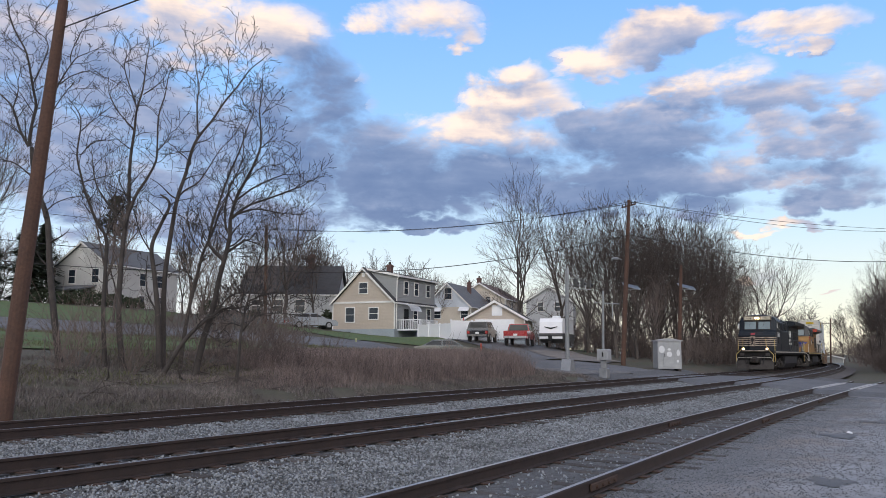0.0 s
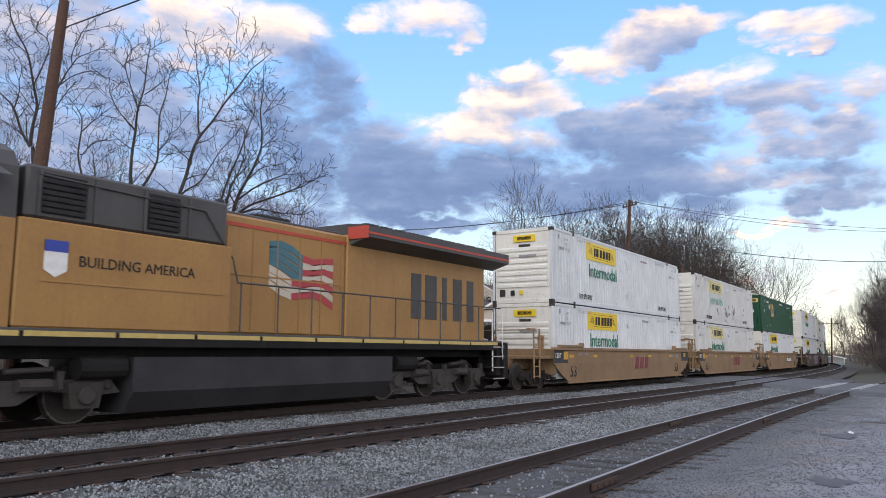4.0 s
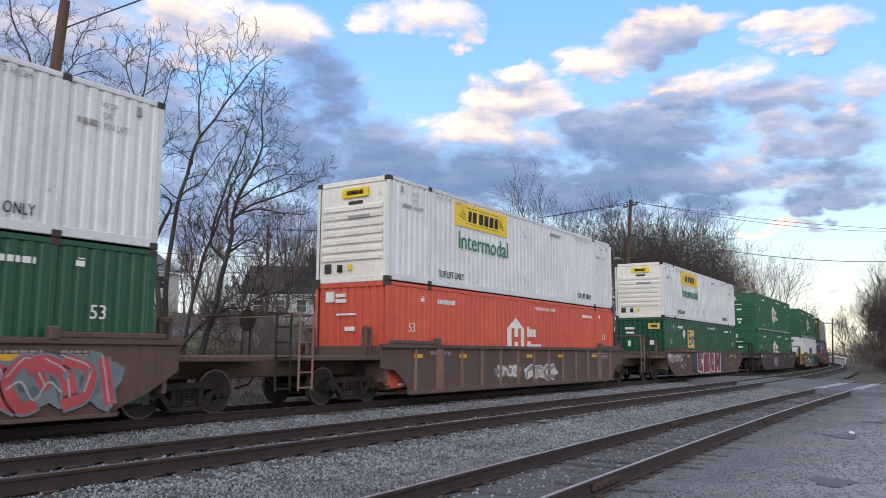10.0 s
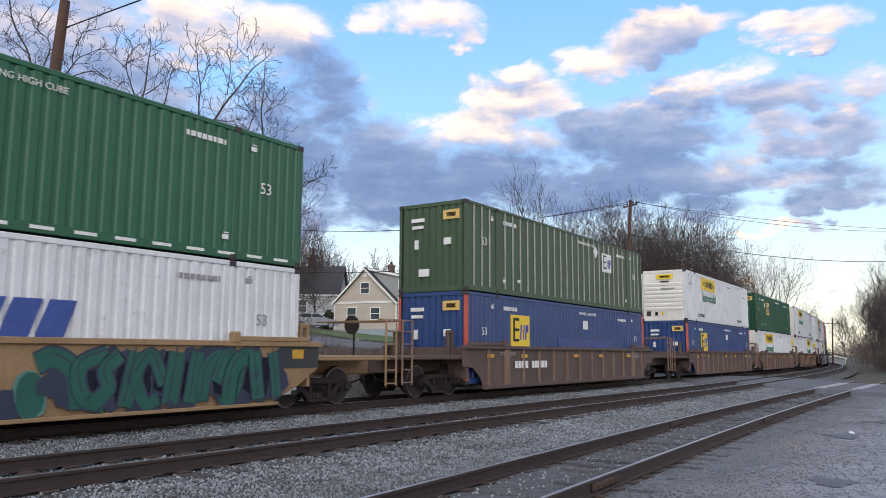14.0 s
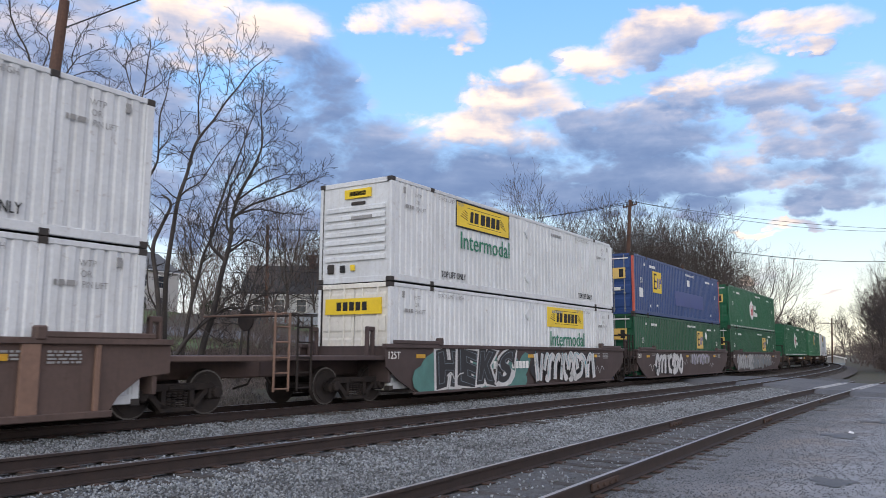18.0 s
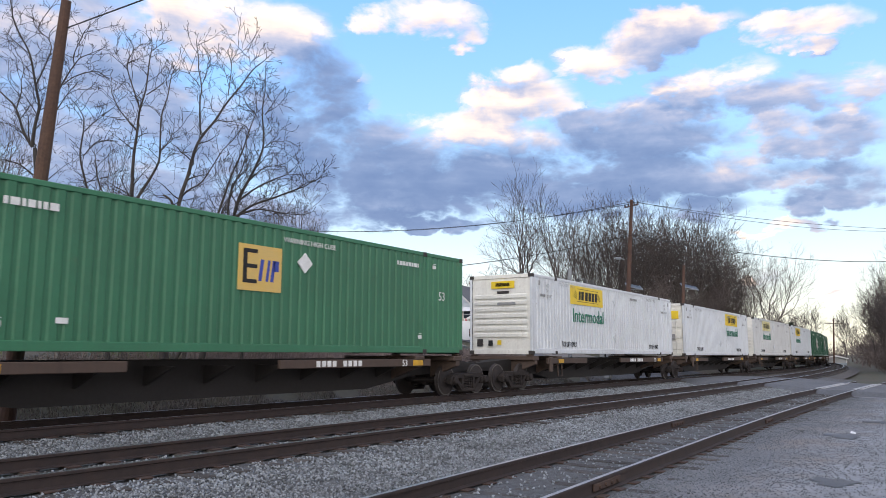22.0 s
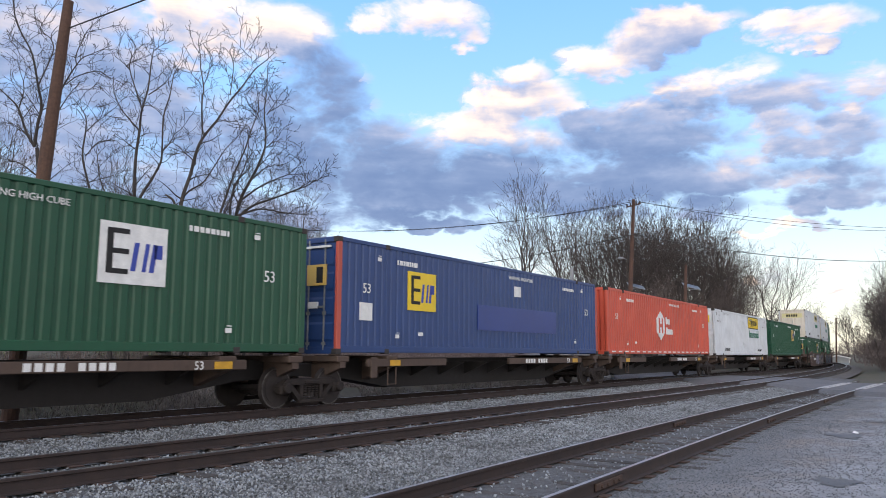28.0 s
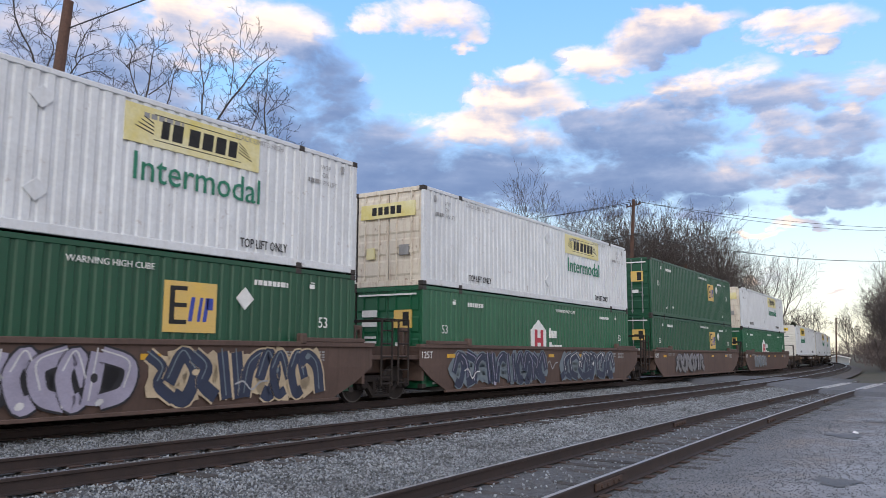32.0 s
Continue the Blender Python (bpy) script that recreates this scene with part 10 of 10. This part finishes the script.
def poles():
    p = pole("leaning brown wooden pole beside the far track", (8.18, 16.25, -0.35), (7.91, 14.58, 8.3), 0.165, 0.095)
    part("tag", Shape().box(-0.1, -0.20, 1.55, 0.1, -0.15, 1.62), PLAIN_WHITE, p, "small pale tags")
    wire((7.97, 14.58, 7.75), (4.4, -9.3, 3.2 + 1.2), 0.0, 0.014)
    m = pole("tall wooden utility pole with crossarm and solar panel", (56.3, 21.5, 0.1), (55.1, 20.2, 12.75), 0.19, 0.12, ((12.2, 1.6, 60), ))
    part("lamp_arm", Shape().tube([(-0.6, -0.4, 8.2), (-0.9, -0.1, 8.35)], 0.03, 6), GALV, m)
    part("street_lamp_head", Shape().disc((-0.95, -0.05, 8.3), "z", 0.22, 0.16, 14, bevel=0.05), GALV, m)
    for z in (2.4, 3.3, 4.2, 5.0):
        part("step_bolt", Shape().tube([(-0.3, -0.1, z), (0.2, -0.2, z)], 0.012, 5), STEEL, m)
    solar(m, (-0.15, -0.35, 6.05))
    q = pole("short wooden pole with a solar panel", (58.7, 18.0, 0.0), (57.9, 17.3, 7.9), 0.15, 0.10)
    solar(q, (-0.1, -0.3, 6.15))
    l2 = pole("distant utility pole behind the trees", (49.6, 53.0, 3.6), (48.5, 52.1, 12.7), 0.17, 0.12, ((8.7, 2.2, 40), ))
    f = pole("distant utility pole along the line", (168, 21.8, -0.4), (167.3, 21.3, 8.2), 0.16, 0.12, ((7.6, 3.0, 90), ))
    top = Vector((55.1, 20.2, 12.6))
    for dx, dz, sag in ((0.3, 0.0, 0.9), (-0.3, 0.05, 1.1)):
        wire(top + Vector((dx, dx, dz - 0.1)), (48.4 + dx, 52.0 + dx, 12.4), sag, 0.018)
        wire(top + Vector((dx, -dx, dz)), (89 + dx, 4.8, 13.6 + dz * 3), 0.5 + 0.4 * dx, 0.018)
    wire(top + Vector((0, 0, -2.5)), (48.4, 52.0, 8.6), 1.2, 0.03, "thick black cable on the poles")
    wire(top + Vector((0, 0, -2.5)), (89, 5.0, 10.55), 0.7, 0.03, "thick black cable on the poles")
    wire((48.5, 52.1, 12.3), (20, 66, 13.0), 0.6, 0.02)
    wire((48.5, 52.1, 9.8), (20, 66, 10.6), 0.6, 0.03, "thick black cable on the poles")
    wire((48.5, 52.1, 8.4), (20, 66, 8.8), 0.6, 0.03, "thick black cable on the poles")


def hedges():
    rnd = random.Random(3)
    for x, y, w, h in ((45.6, 74.0, 1.6, 1.5), (47.0, 72.6, 1.4, 1.2), (48.2, 71.4, 1.3, 1.0), (43.0, 72.5, 2.0, 1.4), (40.2, 72.8, 2.0, 1.3), (59.8, 54.8, 0.9, 1.9), (52.0, 63.5, 1.3, 1.6), (55.2, 60.4, 1.2, 1.3)):
        t = thing("hedge_bush", "dark evergreen bush beside a house", "bush", "bushes by the houses", m=pose(x, y, ground_z(x, y)))
        v, f = [], []
        for i in range(900):
            a, b = rnd.uniform(0, 6.28), math.acos(rnd.uniform(0, 1))
            r = rnd.uniform(0.75, 1.0) * (1 + 0.15 * math.sin(3 * a + x) * math.sin(2 * b))
            c = np.array([w * r * math.sin(b) * math.cos(a), w * r * math.sin(b) * math.sin(a), 0.1 + h * r * math.cos(b)])
            d1 = np.array([rnd.gauss(0, 1), rnd.gauss(0, 1), rnd.gauss(0, 1)]) * 0.07
            d2 = np.array([rnd.gauss(0, 1), rnd.gauss(0, 1), rnd.gauss(0, 1)]) * 0.07
            k = len(v)
            v += [c - d1, c + d2, c + d1, c - d2]
            f.append((k, k + 1, k + 2, k + 3))
        part("foliage", raw_mesh("foliage", v, f, EVERGREEN), None, t)
        part("stem", Shape().tube([(0, 0, -0.1), (0, 0, h * 0.8)], [0.08, 0.03], 6), BARK, t)


def solar(parent, at):
    x, y, z = at
    u = Vector((0.558, -0.829, 0))
    f = Vector((-0.829, -0.558, 0))
    a = Vector((x, y, z + 0.35)) - u * 0.1
    b = a + u * 1.25 - Vector((0, 0, 0.30))
    n = f * 0.55 - Vector((0, 0, 0.25))
    q = [tuple(a - n * 0.6), tuple(b - n * 0.6), tuple(b + n * 0.6), tuple(a + n * 0.6)]
    w = [tuple(Vector(p) - Vector((0, 0, 0.05))) for p in q]
    s = Shape().add(q + w, [(0, 1, 2, 3), (7, 6, 5, 4), (0, 4, 5, 1), (1, 5, 6, 2), (2, 6, 7, 3), (3, 7, 4, 0)])
    pn = part("solar_panel", s, GALV, parent, "tilted solar panel")
    c = Shape().add([tuple(Vector(p) + Vector((0, 0, 0.006))) for p in q], [(0, 1, 2, 3), (3, 2, 1, 0)])
    part("cells", c, SOLAR, pn)
    part("bracket", Shape().tube([(x, y, z - 0.05), tuple(Vector((x, y, z - 0.05)) + u * 1.0), tuple(b)], 0.025, 5), GALV, pn)


poles()
hedges()


def crossing_gear():
    o = thing("crossing_signal", "grey steel crossing signal mast with bracket lights", "signal", m=pose(41.9, 19.35, 0.18))
    part("mast", Shape().tube([(0, 0, 0), (-0.02, 0, 3), (-0.1, -0.1, 6.1)], [0.13, 0.12, 0.11], 12), GALV, o)
    part("base", Shape().prism([(-0.42, 0.0), (0.42, 0.0), (0.16, 0.75), (-0.16, 0.75)], "y", -0.3, 0.3).box(-0.5, -0.4, -0.2, 0.5, 0.4, 0.02), GALV, o)
    ld = Shape()
    for q in (-0.16, 0.16):
        ld.tube([(q - 0.22, -0.1, 0.8), (q - 0.28, -0.15, 5.9)], 0.018, 5)
    for k in range(15):
        ld.tube([(-0.40, -0.1, 0.95 + 0.33 * k), (-0.06, -0.1, 0.95 + 0.33 * k)], 0.014, 5)
    part("ladder", ld, GALV, o)
    ar = Shape()
    u = Vector((0.558, -0.829, 0))
    for z in (5.15, 4.95):
        ar.tube([(0, 0, z), tuple(u * 1.45 + Vector((0, 0, z - 0.12)))], 0.03, 6)
    ar.tube([tuple(u * 0.2 + Vector((0, 0, 5.9))), tuple(u * 1.4 + Vector((0, 0, 5.05)))], 0.02, 5)
    part("bracket", ar, GALV, o)
    for k in range(3):
        p = u * (0.55 + 0.4 * k) + Vector((0, 0, 5.0 - 0.04 * k))
        hd = part("lamp_housing", Shape().box(p.x - 0.12, p.y - 0.10, p.z, p.x + 0.12, p.y + 0.10, p.z + 0.5, 0.03), LOCO_GREY, o)
        part("lamp_hood", Shape().disc((p.x + 0.18, p.y, p.z + 0.2), "x", 0.12, 0.25, 12), INK, hd)
    g = thing("gate_post", "pale steel post with a relay box", "post", m=pose(41.25, 16.85, -0.12))
    part("shaft", Shape().tube([(0, 0, 0), (-0.05, 0, 2), (-0.12, -0.1, 4.9)], [0.085, 0.075, 0.06], 10), GALV, g)
    bx = part("relay_box", Shape().box(-0.30, -0.35, 1.0, 0.30, 0.30, 1.62, 0.04), SILVERBOX, g, "boxy grey relay housing")
    part("box_latch", Shape().box(-0.33, -0.10, 1.2, -0.30, -0.02, 1.45), INK, bx)
    part("foot", Shape().box(-0.22, -0.25, 0.0, 0.22, 0.22, 0.55, 0.03).box(-0.15, -0.15, 0.55, 0.15, 0.15, 1.0, 0.02), GALV, g)
    part("crossbar", Shape().tube([(-0.3, 0.4, 4.25), (0.25, -0.9, 4.15)], 0.025, 6).tube([(0.1, -0.55, 4.2), (0.1, -0.55, 3.4)], 0.03, 6), GALV, g)
    c = thing("signal_cabinet", "silver signal cabinet with pale paint patches", "cabinet", m=pose(57.2, 17.3, 0.02, 0, 0, 124))
    part("body", Shape().box(0, -1.3, 0.12, 1.75, 0.0, 2.15, 0.02), SILVERBOX, c)
    part("roof", Shape().prism([(-0.1, 2.15), (1.85, 2.15), (1.85, 2.22), (0.88, 2.36), (-0.1, 2.22)], "y", -1.38, 0.1), SILVERBOX, c)
    part("skid", Shape().box(0.05, -1.2, -0.25, 0.25, -0.05, 0.12).box(1.5, -1.2, -0.25, 1.7, -0.05, 0.12), STEEL, c)
    d = part("door", Shape().box(0.6, 0.0, 0.25, 1.35, 0.035, 2.0, 0.01), SILVERBOX, c)
    part("handle", Shape().box(1.22, 0.035, 1.0, 1.27, 0.07, 1.25, 0.01), STEEL, d)
    pt = Shape()
    for cx, cz, w, h in ((1.45, 1.55, 0.45, 0.55), (0.9, 1.2, 0.4, 0.4), (0.25, 1.3, 0.25, 0.5), (0.9, 1.55, 0.25, 0.18), (0.3, 0.7, 0.18, 0.22)):
        pts = [(cx + w / 2 * math.cos(k * 0.628), cz + h / 2 * math.sin(k * 0.628)) for k in range(10)]
        pt.prism(pts[::-1], "y", 0.036, 0.042)
    part("paint_patch", pt, PATCH, c, "pale painted-over patches")
    m1 = thing("marker_post", "short pale green marker post in the grass", "post", m=pose(42.4, 36.0, 1.5))
    part("stake", Shape().box(-0.06, -0.06, -0.4, 0.06, 0.06, 0.75, 0.02), mat("marker_green", (0.30, 0.32, 0.18), (0.22, 0.25, 0.14), scale=3, rough=0.7), m1)
    m2 = thing("marker_post", "orange marker post by the drive", "post", m=pose(45.1, 27.2, 0.95))
    part("stake", Shape().box(-0.07, -0.05, -0.4, 0.07, 0.05, 0.95, 0.02), ORANGE, m2)
    um = thing("garden_umbrella", "closed dark red garden umbrella behind the fence", "umbrella", m=pose(60.8, 38.6, 2.2))
    part("pole", Shape().tube([(0, 0, 0), (0, 0, 2.3)], 0.03, 6), STEEL, um)
    part("canopy", Shape().tube([(0, 0, 0.9), (0, 0, 1.2), (0, 0, 2.3)], [0.10, 0.24, 0.03], 10), FLAG_RED, um)


crossing_gear()


def yard_marks():
    wet = mat("wet_asphalt", (0.095, 0.092, 0.092), (0.06, 0.058, 0.058), scale=2.5, rough=0.6, fine=0.3)
    rnd = random.Random(9)
    for x, y, a, b, turn in ((11.25, 1.55, 0.36, 0.26, 8), (17.5, 2.2, 0.5, 0.3, 20), (21.8, 1.7, 0.5, 0.5, 5)):
        pts = []
        for k in range(60):
            t = 2 * math.pi * k / 60
            r = 1 + 0.22 * math.sin(3 * t + x) + 0.16 * math.sin(7 * t + 2 * x) + rnd.uniform(-0.10, 0.10)
            pts.append((a * r * math.cos(t), b * r * math.sin(t)))
        s = Shape()
        n = len(pts)
        s.add([(px, py, 0) for px, py in pts] + [(0, 0, 0)], [(k, (k + 1) % n, n) for k in range(n)])
        ob = tagged(new("puddle", s.mesh("puddle", wet)), "shallow dark wet patch on the yard", "puddle", "wet patches on the yard")
        ob.matrix_basis = pose(x, y, lot_z(x, y) + 0.008, 0, 0, turn)
    paper = Shape().add([(0, 0, 0), (0.2, 0.03, 0.02), (0.23, 0.11, 0.04), (0.06, 0.12, 0.01)], [(0, 1, 2, 3), (3, 2, 1, 0)])
    tagged(put(new("litter_paper", paper.mesh("litter_paper", PLAIN_WHITE)), pose(17.9, 2.0, lot_z(17.9, 2.0) + 0.02)), "scrap of white paper on the yard", "litter")


yard_marks()


def motions():
    """The train runs by at a steady speed; every car and container follows the far track."""
    times = [i * 1.0 for i in range(33)]
    for ob, s, a, b, z, back in MOVERS:
        rows = []
        for t in times:
            x0, x1 = s - SPEED * t + a, s - SPEED * t + b
            p0, p1 = on_track(x0), on_track(x1)
            d = (p1 - p0).normalized()
            o = p0 - d * a
            m = Matrix.Translation(o + Vector((0, 0, z))) @ Matrix(((d.x, -d.y, 0, 0), (d.y, d.x, 0, 0), (d.z, 0, 1, 0), (0, 0, 0, 1)))
            if back:
                m = m @ Matrix.Translation((BOX_L, 0, 0)) @ pose(0, 0, 0, 0, 0, 180)
            rows.append((t, Matrix.LocRotScale(m.translation, m.to_quaternion(), None)))
        walk(ob, rows)


motions()
